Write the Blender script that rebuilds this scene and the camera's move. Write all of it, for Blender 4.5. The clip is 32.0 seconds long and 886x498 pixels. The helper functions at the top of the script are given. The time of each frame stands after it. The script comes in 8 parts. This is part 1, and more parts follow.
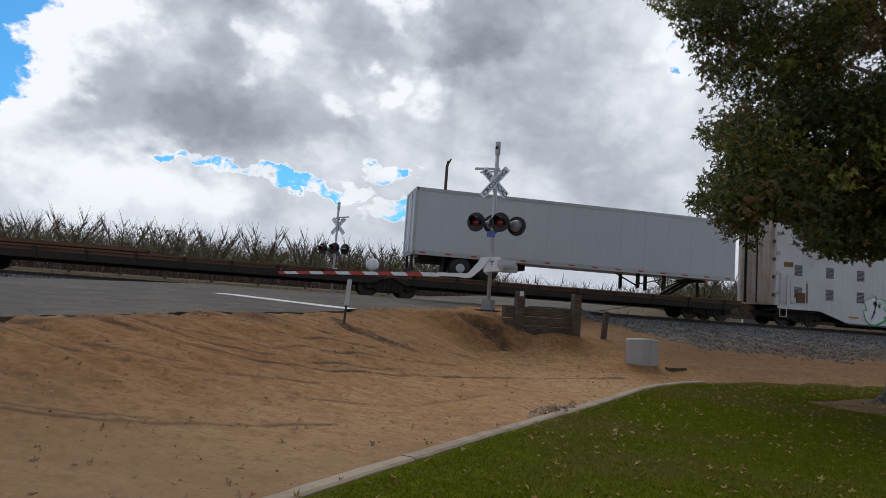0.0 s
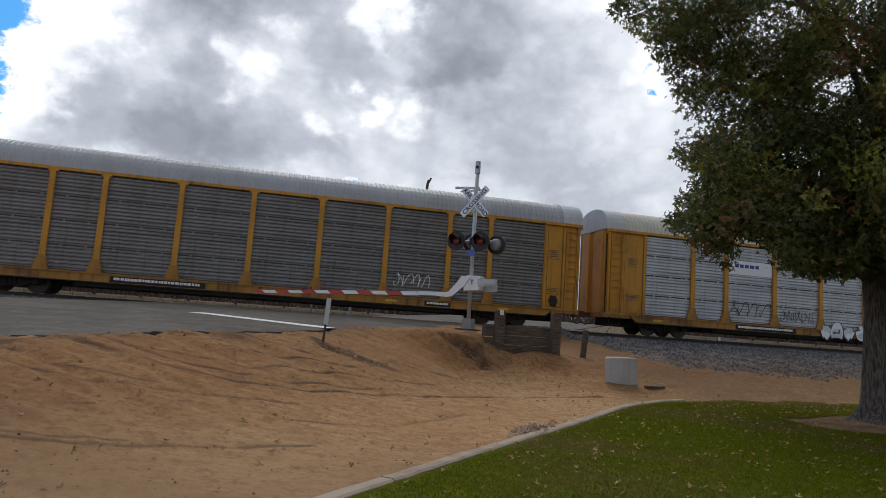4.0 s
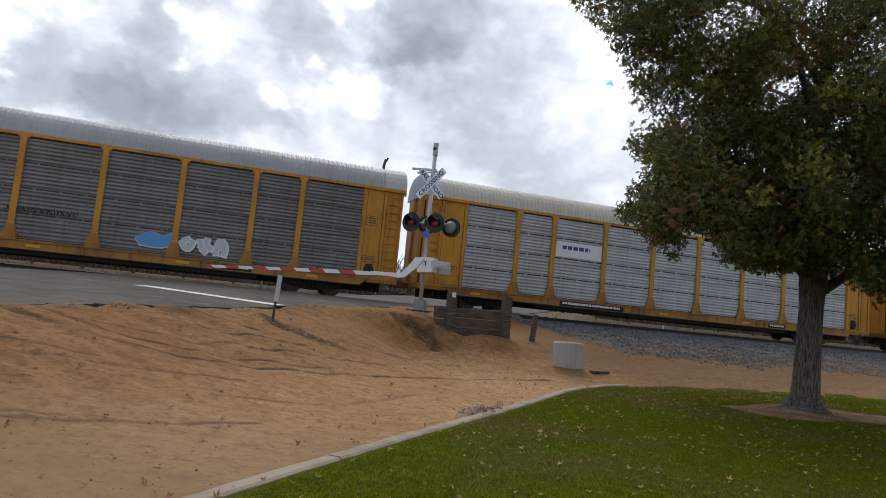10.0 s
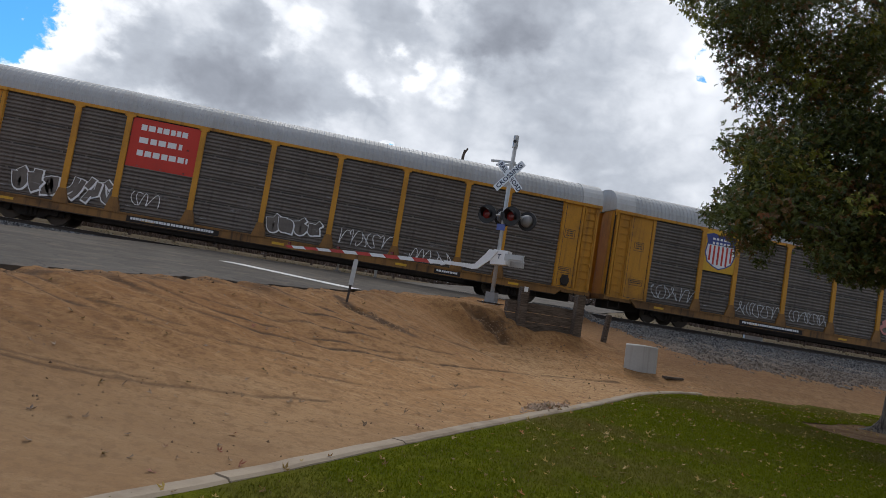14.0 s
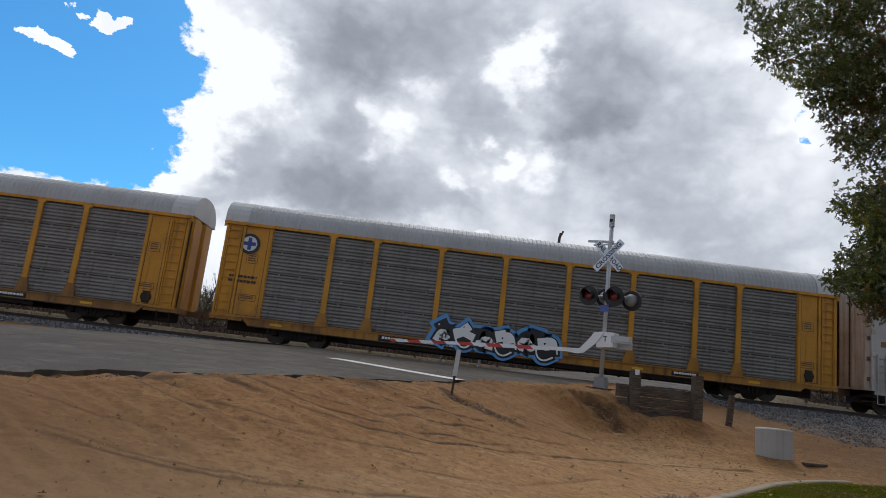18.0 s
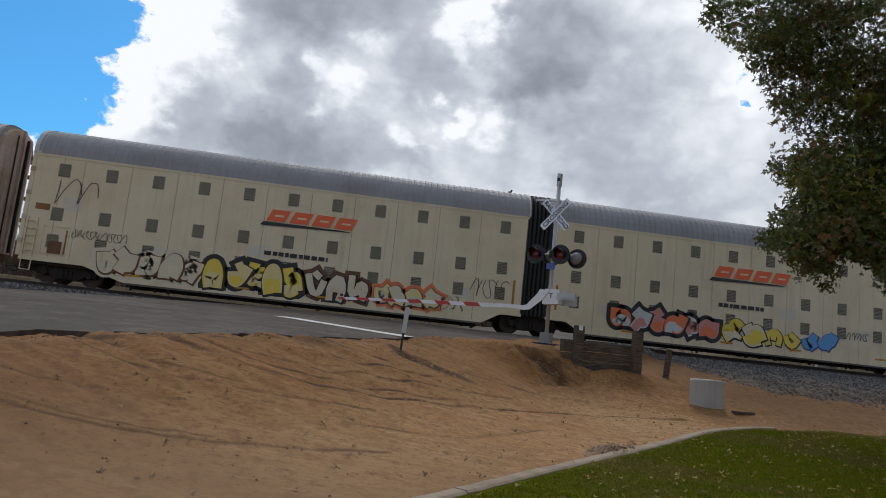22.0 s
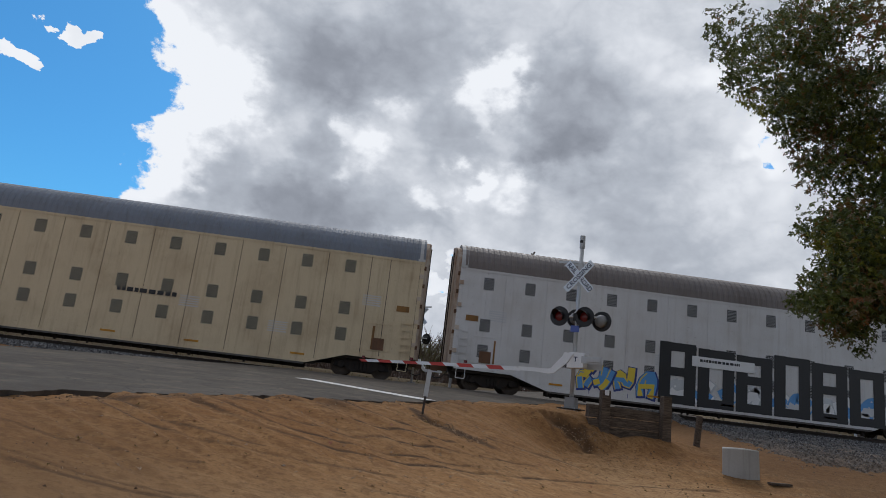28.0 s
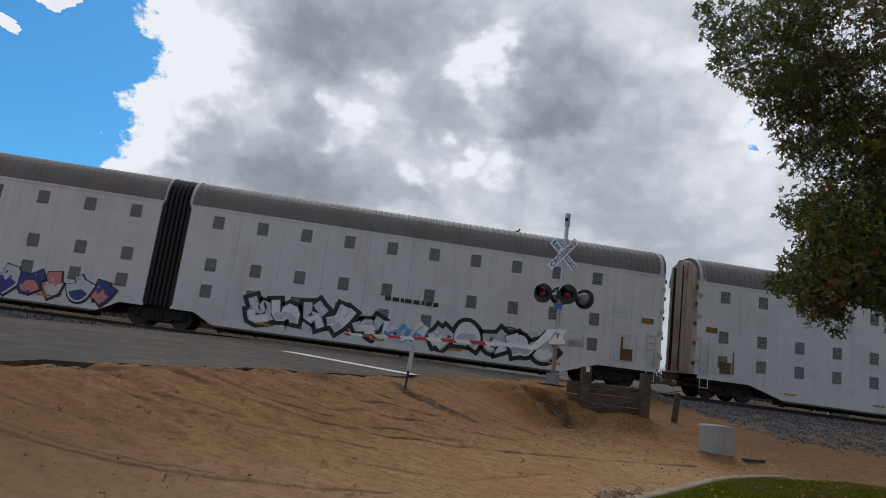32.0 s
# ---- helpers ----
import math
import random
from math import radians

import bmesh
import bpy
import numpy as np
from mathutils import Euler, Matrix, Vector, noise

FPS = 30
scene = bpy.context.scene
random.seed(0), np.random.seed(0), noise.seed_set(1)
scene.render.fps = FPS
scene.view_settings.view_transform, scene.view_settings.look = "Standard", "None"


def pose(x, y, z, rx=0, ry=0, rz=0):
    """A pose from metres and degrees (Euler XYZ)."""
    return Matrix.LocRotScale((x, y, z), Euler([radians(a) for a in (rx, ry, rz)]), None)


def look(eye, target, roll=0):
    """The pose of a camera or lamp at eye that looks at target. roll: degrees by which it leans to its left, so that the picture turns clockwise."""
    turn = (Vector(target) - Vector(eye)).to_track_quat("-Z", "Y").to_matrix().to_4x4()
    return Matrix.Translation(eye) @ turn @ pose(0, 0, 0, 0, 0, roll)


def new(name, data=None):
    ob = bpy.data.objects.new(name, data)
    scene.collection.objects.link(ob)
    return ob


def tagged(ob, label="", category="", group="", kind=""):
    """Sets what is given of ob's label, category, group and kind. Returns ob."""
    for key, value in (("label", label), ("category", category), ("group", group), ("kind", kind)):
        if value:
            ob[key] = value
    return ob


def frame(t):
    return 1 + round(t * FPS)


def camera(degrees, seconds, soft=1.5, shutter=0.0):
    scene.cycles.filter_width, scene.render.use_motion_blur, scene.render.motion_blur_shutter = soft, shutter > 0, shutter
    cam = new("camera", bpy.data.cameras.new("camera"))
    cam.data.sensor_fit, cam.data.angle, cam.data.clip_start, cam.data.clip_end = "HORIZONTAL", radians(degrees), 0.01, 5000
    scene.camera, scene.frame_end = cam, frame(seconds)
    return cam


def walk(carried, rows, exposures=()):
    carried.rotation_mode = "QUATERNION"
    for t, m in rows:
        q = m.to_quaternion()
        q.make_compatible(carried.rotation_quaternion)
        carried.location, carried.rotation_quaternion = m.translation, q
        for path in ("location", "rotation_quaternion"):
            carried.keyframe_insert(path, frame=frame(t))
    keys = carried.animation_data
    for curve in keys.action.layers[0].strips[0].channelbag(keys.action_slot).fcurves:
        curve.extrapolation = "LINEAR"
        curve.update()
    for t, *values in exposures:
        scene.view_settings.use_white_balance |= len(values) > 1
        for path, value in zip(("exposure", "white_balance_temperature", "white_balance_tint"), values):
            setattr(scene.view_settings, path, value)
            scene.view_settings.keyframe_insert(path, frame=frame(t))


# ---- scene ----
# ---------------------------------------------------------------- camera
EYE = 1.6
cam = camera(68.57, 32.0, soft=0.45, shutter=0.03)
ROWS = [
    (0.0, 95.04, -3.99, -12.55),
    (0.5, 95.23, -3.79, -11.70),
    (1.0, 95.69, -4.11, -11.98),
    (1.5, 96.04, -4.09, -11.88),
    (2.0, 95.77, -4.22, -12.37),
    (2.5, 96.25, -4.31, -12.22),
    (3.0, 96.86, -4.27, -13.22),
    (3.5, 96.74, -4.12, -14.11),
    (5.5, 97.38, -3.05, -14.91),
    (6.0, 97.14, -3.12, -18.51),
    (6.5, 96.61, -4.25, -20.61),
    (7.0, 96.44, -5.23, -20.83),
    (7.5, 96.14, -4.56, -18.19),
    (8.0, 95.96, -3.93, -18.92),
    (8.5, 95.91, -4.16, -19.85),
    (9.0, 95.86, -3.28, -19.27),
    (9.5, 95.92, -4.34, -20.16),
    (10.0, 95.53, -5.52, -18.54),
    (10.5, 94.56, -6.53, -15.01),
    (11.0, 94.86, -5.78, -12.24),
    (11.5, 94.74, -5.48, -11.78),
    (12.0, 94.25, -5.64, -11.17),
    (12.5, 94.30, -5.52, -10.43),
    (13.0, 94.21, -5.24, -10.32),
    (13.5, 94.00, -6.50, -10.95),
    (14.0, 93.97, -9.22, -12.24),
    (14.5, 92.93, -7.62, -3.03),
    (16.5, 95.46, -5.47, -3.14),
    (17.0, 98.00, -6.58, -3.83),
    (17.5, 99.12, -7.11, -5.12),
    (18.0, 100.43, -6.63, -3.06),
    (18.5, 100.60, -5.81, -3.54),
    (19.0, 100.04, -6.29, -5.20),
    (19.5, 100.32, -6.15, -5.29),
    (20.0, 100.26, -7.46, -5.74),
    (20.5, 99.65, -7.76, -5.15),
    (21.0, 98.78, -7.40, -5.37),
    (21.5, 98.44, -6.87, -6.22),
    (22.0, 97.23, -6.15, -7.55),
    (22.5, 96.78, -6.96, -7.82),
    (23.0, 97.58, -7.29, -6.47),
    (23.5, 99.87, -7.80, -4.28),
    (24.0, 100.67, -6.81, -3.91),
    (24.5, 99.87, -6.54, -5.33),
    (25.0, 100.79, -7.43, -5.29),
    (25.5, 101.20, -7.19, -5.23),
    (27.5, 102.89, -6.58, -5.05),
    (28.0, 102.45, -6.64, -5.60),
    (28.5, 101.58, -6.43, -5.90),
    (29.0, 101.37, -6.30, -6.23),
    (29.5, 101.29, -6.31, -6.87),
    (30.0, 101.23, -6.56, -7.03),
    (30.5, 101.40, -6.83, -7.15),
    (31.0, 101.47, -7.18, -6.79),
    (31.5, 100.54, -7.22, -6.91),
    (32.0, 100.49, -7.32, -7.08),
]
STOPS = [(0.0, -0.35), (3.0, -0.2), (6.0, -0.22), (7.5, 0.0), (9.0, 0.08), (11.0, 0.05), (13.0, -0.12), (16.5, -0.24), (20.0, -0.3), (25.0, -0.35), (28.0, -0.44), (32.0, -0.48)]
EXPOSURES = [(t, stops, 6250, 10) for t, stops in STOPS]
walk(cam, [(t, pose(0, 0, EYE, rx, ry, rz)) for t, rx, ry, rz in ROWS], EXPOSURES)


# ---------------------------------------------------------------- small node helpers
class Graph:
    """Short-hand for building a node tree."""

    def __init__(self, tree):
        self.tree = tree
        tree.nodes.clear()

    def node(self, kind, **props):
        n = self.tree.nodes.new(kind)
        for key, value in props.items():
            setattr(n, key, value)
        return n

    def put(self, socket, value):
        if isinstance(value, bpy.types.NodeSocket):
            self.tree.links.new(value, socket)
        elif isinstance(value, tuple) and len(value) == 3 and len(socket.default_value) == 4:
            socket.default_value = (*value, 1.0)
        else:
            socket.default_value = value

    def math(self, op, a, b=0.0, c=0.0, clamp=False):
        n = self.node("ShaderNodeMath", operation=op, use_clamp=clamp)
        for s, v in zip(n.inputs, (a, b, c)):
            self.put(s, v)
        return n.outputs[0]

    def step(self, v, lo, hi, a=0.0, b=1.0):
        n = self.node("ShaderNodeMapRange", interpolation_type="SMOOTHSTEP")
        for s, w in zip(n.inputs, (v, lo, hi, a, b)):
            self.put(s, w)
        return n.outputs[0]

    def mix(self, f, a, b, blend="MIX"):
        n = self.node("ShaderNodeMix", data_type="RGBA", blend_type=blend)
        self.put(n.inputs[0], f)
        self.put(n.inputs[6], a)
        self.put(n.inputs[7], b)
        return n.outputs[2]

    def noise(self, vec, scale, detail=4.0, rough=0.55, distort=0.0):
        n = self.node("ShaderNodeTexNoise")
        if vec is not None:
            self.put(n.inputs["Vector"], vec)
        self.put(n.inputs["Scale"], scale)
        self.put(n.inputs["Detail"], detail)
        self.put(n.inputs["Roughness"], rough)
        self.put(n.inputs["Distortion"], distort)
        return n.outputs[0]

    def stretch(self, vec, scale):
        n = self.node("ShaderNodeMapping")
        self.put(n.inputs[0], vec)
        self.put(n.inputs[3], scale)
        return n.outputs[0]


# ---------------------------------------------------------------- sky, sun
BLUE_STREAKS = [(-6.9, 10.5, 4.5, 0.5), (-1.3, 10.1, 2.6, 0.55), (2.7, 9.5, 3.0, 0.65), (7.0, 11.1, 2.2, 0.7), (7.3, 7.9, 2.6, 0.8), (31.8, 21.6, 0.8, 1.2)]   # bearing, height, half-sizes in degrees
SUNLIT = [(-18.2, 21.2, 2.8, 0.45), (-22.5, 13.9, 3.0, 0.45), (-21.3, 24.8, 2.5, 0.45), (-11.8, 18.1, 1.5, 0.2), (-3.5, 20.4, 1.8, 0.5), (-6.7, 21.0, 1.0, 0.3), (-6.6, 17.4, 1.2, 0.3), (-0.9, 23.9, 1.2, 0.3), (8.0, 27.3, 1.9, 0.55),
          (7.1, 23.9, 1.2, 0.25), (9.8, 18.6, 1.7, 0.5), (3.3, 17.1, 1.2, 0.4), (6.7, 19.1, 1.1, 0.35), (22.2, 19.6, 2.4, 0.08), (25.6, 18.3, 2.4, 0.05)]   # bearing, height, size, strength
SUNLIT_LOW = [(31.1, 21.8, 2.6, 0.2), (26.3, 28.5, 3.0, 0.1), (29.5, 17.9, 2.6, 0.1), (-20.6, 8.4, 2.5, 0.35), (-13.3, 8.7, 3.5, 0.45), (-17.8, 6.7, 2.5, 0.3), (-6.7, 8.0, 2.5, 0.4), (0.5, 12.4, 2.0, 0.2), (-19.7, 19.8, 2.0, 0.3)]
BASES = [(-11.5, 27.0, 4.0, 0.35), (-6.1, 26.3, 3.0, 0.3), (-1.2, 28.5, 4.0, 0.35), (4.2, 22.2, 2.5, 0.3), (11.3, 23.8, 3.0, 0.35), (16.0, 23.6, 3.0, 0.35), (14.7, 21.2, 2.5, 0.3), (18.8, 26.0, 2.5, 0.2), (13.0, 27.6, 2.5, 0.3),
         (-1.1, 15.1, 4.0, 0.2), (-8.1, 14.4, 3.0, 0.2), (8.2, 15.3, 4.0, 0.15), (16.7, 16.0, 4.5, 0.15), (24.0, 14.5, 4.0, 0.25), (20.0, 18.0, 3.0, 0.15), (-17.0, 17.7, 2.0, 0.25), (3.5, 30.0, 3.0, 0.2)]
BASES_LOW = [(-17.6, 15.0, 2.5, 0.2), (-13.8, 14.0, 3.0, 0.3), (-7.2, 13.3, 4.0, 0.35), (-11.5, 12.2, 3.0, 0.3), (-19.8, 11.1, 3.0, 0.25), (-1.6, 13.6, 3.0, 0.2), (-4.2, 6.4, 3.0, 0.25), (27.3, 12.2, 4.5, 0.15)]

SUNLIT_RIM = [(8.3, 29.1, 1.7, 0.5), (6.2, 26.4, 1.3, 0.35), (-16.5, 24.4, 2.2, 0.5), (-16.2, 20.8, 2.0, 0.45), (-20.6, 15.5, 2.4, 0.45), (27.0, 27.6, 2.3, 0.25), (6.1, 19.5, 1.1, 0.35), (31.9, 22.6, 2.2, 0.25)]
BASES_HIGH = [(-8.4, 24.5, 3.0, 0.3), (-10.0, 19.4, 2.2, 0.28), (16.0, 29.1, 3.2, 0.2), (13.6, 22.1, 2.2, 0.25), (23.6, 21.0, 2.6, 0.22), (24.7, 31.5, 2.6, 0.25)]


def make_world():
    """Broken cumulus: sunlit heads and grey bases in their places, bent and frayed by noise, with blue in the breaks."""
    w = bpy.data.worlds.new("sky")
    w.use_nodes = True
    scene.world = w
    g = Graph(w.node_tree)
    d = g.node("ShaderNodeTexCoord").outputs["Generated"]
    sep = g.node("ShaderNodeSeparateXYZ")
    g.put(sep.inputs[0], d)
    x, y, z = sep.outputs
    az = g.math("MULTIPLY", g.math("ARCTAN2", x, y), 57.2958)
    el = g.math("MULTIPLY", g.math("ARCSINE", z), 57.2958)
    com = g.node("ShaderNodeCombineXYZ")
    g.put(com.inputs[0], x)
    g.put(com.inputs[1], y)
    g.put(com.inputs[2], g.math("MULTIPLY", z, 1.35))
    p = com.outputs[0]
    billow = g.noise(p, 5.5, 6.0, 0.48, 0.2)
    lump = g.noise(p, 11.0, 10.0, 0.55, 0.25)
    fine = g.noise(p, 30.0, 9.0, 0.62, 0.0)

    def bend(scale, detail, rough, reach):
        n = g.node("ShaderNodeTexNoise")
        g.put(n.inputs["Vector"], p)
        n.inputs["Scale"].default_value, n.inputs["Detail"].default_value, n.inputs["Roughness"].default_value = scale, detail, rough
        parts = g.node("ShaderNodeSeparateColor")
        g.put(parts.inputs[0], n.outputs[1])
        return [g.math("MULTIPLY", g.math("SUBTRACT", parts.outputs[k], 0.5), reach) for k in (0, 1)]

    wide, tight = bend(7.0, 3.0, 0.5, 7.5), bend(22.0, 5.0, 0.55, 6.0)
    ua = g.math("ADD", az, g.math("ADD", wide[0], tight[0]))
    ue = g.math("ADD", el, g.math("ADD", g.math("MULTIPLY", wide[1], 0.7), g.math("MULTIPLY", tight[1], 0.8)))

    fa = g.math("MULTIPLY_ADD", tight[0], 1.3, az)
    fe = g.math("MULTIPLY_ADD", tight[1], 0.7, el)

    def blob(a0, e0, ra, re):
        u = g.math("DIVIDE", g.math("SUBTRACT", fa, a0), ra)
        v = g.math("DIVIDE", g.math("SUBTRACT", fe, e0), re)
        r2 = g.math("ADD", g.math("MULTIPLY", u, u), g.math("MULTIPLY", v, v))
        return g.math("SUBTRACT", 1.0, r2)

    def soft(a0, e0, r, k):
        u = g.math("SUBTRACT", ua, a0)
        v = g.math("MULTIPLY", g.math("SUBTRACT", ue, e0), 1.15)
        r2 = g.math("MULTIPLY_ADD", u, u, g.math("MULTIPLY", v, v))
        return g.math("MULTIPLY", g.math("EXPONENT", g.math("DIVIDE", r2, -1.25 * r * r)), k)

    # breaks in the cloud where the blue shows
    off = g.math("SUBTRACT", el, 19.0)
    edge_az = g.math("SUBTRACT", -20.5, g.math("MULTIPLY", g.math("MULTIPLY", off, off), 0.05))
    gap = g.math("DIVIDE", g.math("SUBTRACT", edge_az, az), 5.0)
    gap = g.math("MINIMUM", gap, g.math("DIVIDE", g.math("SUBTRACT", el, 9.5), 4.0))
    gap = g.math("MINIMUM", gap, g.math("DIVIDE", g.math("ADD", az, 75.0), 10.0))
    gap = g.math("MINIMUM", gap, g.math("DIVIDE", g.math("SUBTRACT", 40.0, el), 6.0))
    for b in BLUE_STREAKS:
        gap = g.math("MAXIMUM", gap, g.math("MINIMUM", blob(*b), 0.1))
    for b in ((-100.0, 35.0, 25.0, 14.0), (175.0, 30.0, 40.0, 12.0)):
        gap = g.math("MAXIMUM", gap, blob(*b))
    gap = g.math("MAXIMUM", gap, -1.5)
    ragged = g.math("ADD", g.math("MULTIPLY", g.math("SUBTRACT", lump, 0.5), 1.9), g.math("MULTIPLY", g.math("SUBTRACT", fine, 0.5), 1.1))
    edge = g.math("ADD", g.math("MINIMUM", gap, 0.9), ragged)
    for b in ((-29.0, 23.0, 2.2, 1.0), (-33.0, 20.6, 2.2, 0.9), (-31.0, 26.5, 1.6, 0.8)):
        edge = g.math("SUBTRACT", edge, g.math("MULTIPLY", g.math("MAXIMUM", blob(*b), 0.0), 1.5))
    blue = g.step(edge, 0.02, 0.2)
    # thickness of the cloud: 0 where the sun comes through, 1 at the heaviest bases
    thick = g.math("ADD", 0.33, g.math("MULTIPLY", g.math("SUBTRACT", billow, 0.5), 0.5))
    thick = g.math("ADD", thick, g.math("MULTIPLY", g.math("SUBTRACT", fine, 0.5), 0.16))
    for size, weight in ((6.5, 0.65), (15.0, 0.5)):
        fold = g.math("ABSOLUTE", g.math("SUBTRACT", g.noise(p, size, 4.0, 0.5, 0.3), 0.5))
        thick = g.math("SUBTRACT", thick, g.math("MULTIPLY", g.math("SUBTRACT", fold, 0.07), weight))
    lit = None
    for b in SUNLIT + SUNLIT_LOW + SUNLIT_RIM:
        lit = soft(*b) if lit is None else g.math("ADD", lit, soft(*b))
    for b in BASES + BASES_LOW + BASES_HIGH:
        thick = g.math("ADD", thick, soft(b[0], b[1], b[2], b[3] * 0.68))
    # firm-edged heads within the sunlit parts
    head = g.math("ADD", lit, g.math("MULTIPLY", g.math("SUBTRACT", lump, 0.5), 0.75))
    thick = g.math("SUBTRACT", thick, g.math("ADD", g.math("MULTIPLY", lit, 0.55), g.step(head, 0.08, 0.5, 0.0, 0.2)))
    thick = g.math("SUBTRACT", thick, g.step(gap, -0.7, 0.0, 0.0, 0.25))
    thick = g.math("ADD", thick, g.step(el, 30.0, 62.0, 0.0, 0.25))
    # added heavier cloud out of view, tuned for the light on the train's side
    thick = g.math("ADD", thick, g.step(g.math("ABSOLUTE", az), 50.0, 110.0, 0.0, 0.14))
    ramp = g.node("ShaderNodeValToRGB")
    g.put(ramp.inputs[0], thick)
    ramp.color_ramp.elements[0].color = (1.2, 1.21, 1.23, 1)
    ramp.color_ramp.elements[1].color = (0.29, 0.31, 0.355, 1)
    for at, tone in ((0.2, (1.0, 1.02, 1.06, 1)), (0.5, (0.62, 0.655, 0.715, 1)), (0.75, (0.42, 0.445, 0.5, 1))):
        ramp.color_ramp.elements.new(at).color = tone
    cloud = g.mix(g.step(el, 9.0, 2.0, 0.0, 0.4), ramp.outputs[0], (0.68, 0.73, 0.83))
    sky = g.node("ShaderNodeTexSky", sky_type="NISHITA", sun_disc=False, sun_elevation=radians(SUN_EL), sun_rotation=radians(SUN_AZ))
    clear = g.mix(1.0, g.mix(1.0, sky.outputs[0], (0.09, 0.09, 0.09), "MULTIPLY"), (0.45, 1.22, 1.74), "MULTIPLY")
    col = g.mix(blue, cloud, clear)
    # ground tone below the horizon
    col = g.mix(g.step(z, 0.0, -0.03), col, (0.16, 0.14, 0.12))
    bg = g.node("ShaderNodeBackground")
    g.put(bg.inputs[0], col)
    bg.inputs[1].default_value = 1.0
    out = g.node("ShaderNodeOutputWorld")
    g.put(out.inputs[0], bg.outputs[0])


SUN_EL, SUN_AZ = 52.0, 8.0
make_world()
sun = new("sun", bpy.data.lights.new("sun", "SUN"))
sun.data.energy, sun.data.angle, sun.data.color = 1.6, radians(32), (1.0, 0.95, 0.87)
sun.matrix_world = look((0, 0, 60), (0 - math.sin(radians(SUN_AZ)), -math.cos(radians(SUN_AZ)), 60 - math.tan(radians(SUN_EL))))


# ---------------------------------------------------------------- materials
def material(name, build):
    m = bpy.data.materials.new(name)
    m.use_nodes = True
    g = Graph(m.node_tree)
    bsdf = g.node("ShaderNodeBsdfPrincipled")
    out = g.node("ShaderNodeOutputMaterial")
    g.put(out.inputs[0], bsdf.outputs[0])
    build(g, bsdf.inputs)
    return m


def bump(g, inputs, height, strength=0.4, distance=0.02):
    n = g.node("ShaderNodeBump")
    n.inputs["Strength"].default_value = strength
    n.inputs["Distance"].default_value = distance
    g.put(n.inputs["Height"], height)
    g.put(inputs["Normal"], n.outputs[0])


def object_coords(g):
    return g.node("ShaderNodeTexCoord").outputs["Object"]


def weathered(name, color, dirt=(0.09, 0.075, 0.06), rough=0.55, metal=0.0, amount=0.45, streak=True, vary=0.0, scale=1.0, bumps=0.15):
    """Painted or plain surface with broad soiling, vertical run-off streaks and fine grain."""

    def build(g, i):
        c = object_coords(g)
        broad = g.noise(c, 0.9 * scale, 5.0, 0.6)
        fine = g.noise(c, 22.0 * scale, 4.0, 0.6)
        mask = g.step(broad, 0.42, 0.78, 0.0, amount)
        if streak:
            runs = g.noise(g.stretch(c, (7.0 * scale, 7.0 * scale, 0.35 * scale)), 1.0, 4.0, 0.6)
            mask = g.math("ADD", mask, g.step(runs, 0.5, 0.8, 0.0, amount * 0.9), clamp=True)
        col = g.mix(mask, color, dirt)
        col = g.mix(g.step(fine, 0.3, 0.75, 0.0, 0.16), col, tuple(v * 0.6 for v in color))
        if vary:
            rnd = g.node("ShaderNodeObjectInfo").outputs["Random"]
            col = g.mix(g.math("MULTIPLY", rnd, vary), col, dirt)
        g.put(i["Base Color"], col)
        g.put(i["Roughness"], g.math("ADD", g.math("MULTIPLY", fine, 0.25), rough - 0.1))
        i["Metallic"].default_value = metal
        if bumps:
            bump(g, i, g.math("ADD", g.math("MULTIPLY", broad, 0.6), g.math("MULTIPLY", fine, 0.4)), bumps, 0.01)

    return material(name, build)


def plain(name, color, rough=0.6, metal=0.0, emit=0.0):
    def build(g, i):
        fine = g.noise(object_coords(g), 30.0, 3.0, 0.6)
        g.put(i["Base Color"], g.mix(g.step(fine, 0.3, 0.8, 0.0, 0.25), color, tuple(v * 0.7 for v in color)))
        i["Roughness"].default_value = rough
        i["Metallic"].default_value = metal
        if emit:
            i["Emission Color"].default_value = (*color, 1.0)
            i["Emission Strength"].default_value = emit

    return material(name, build)


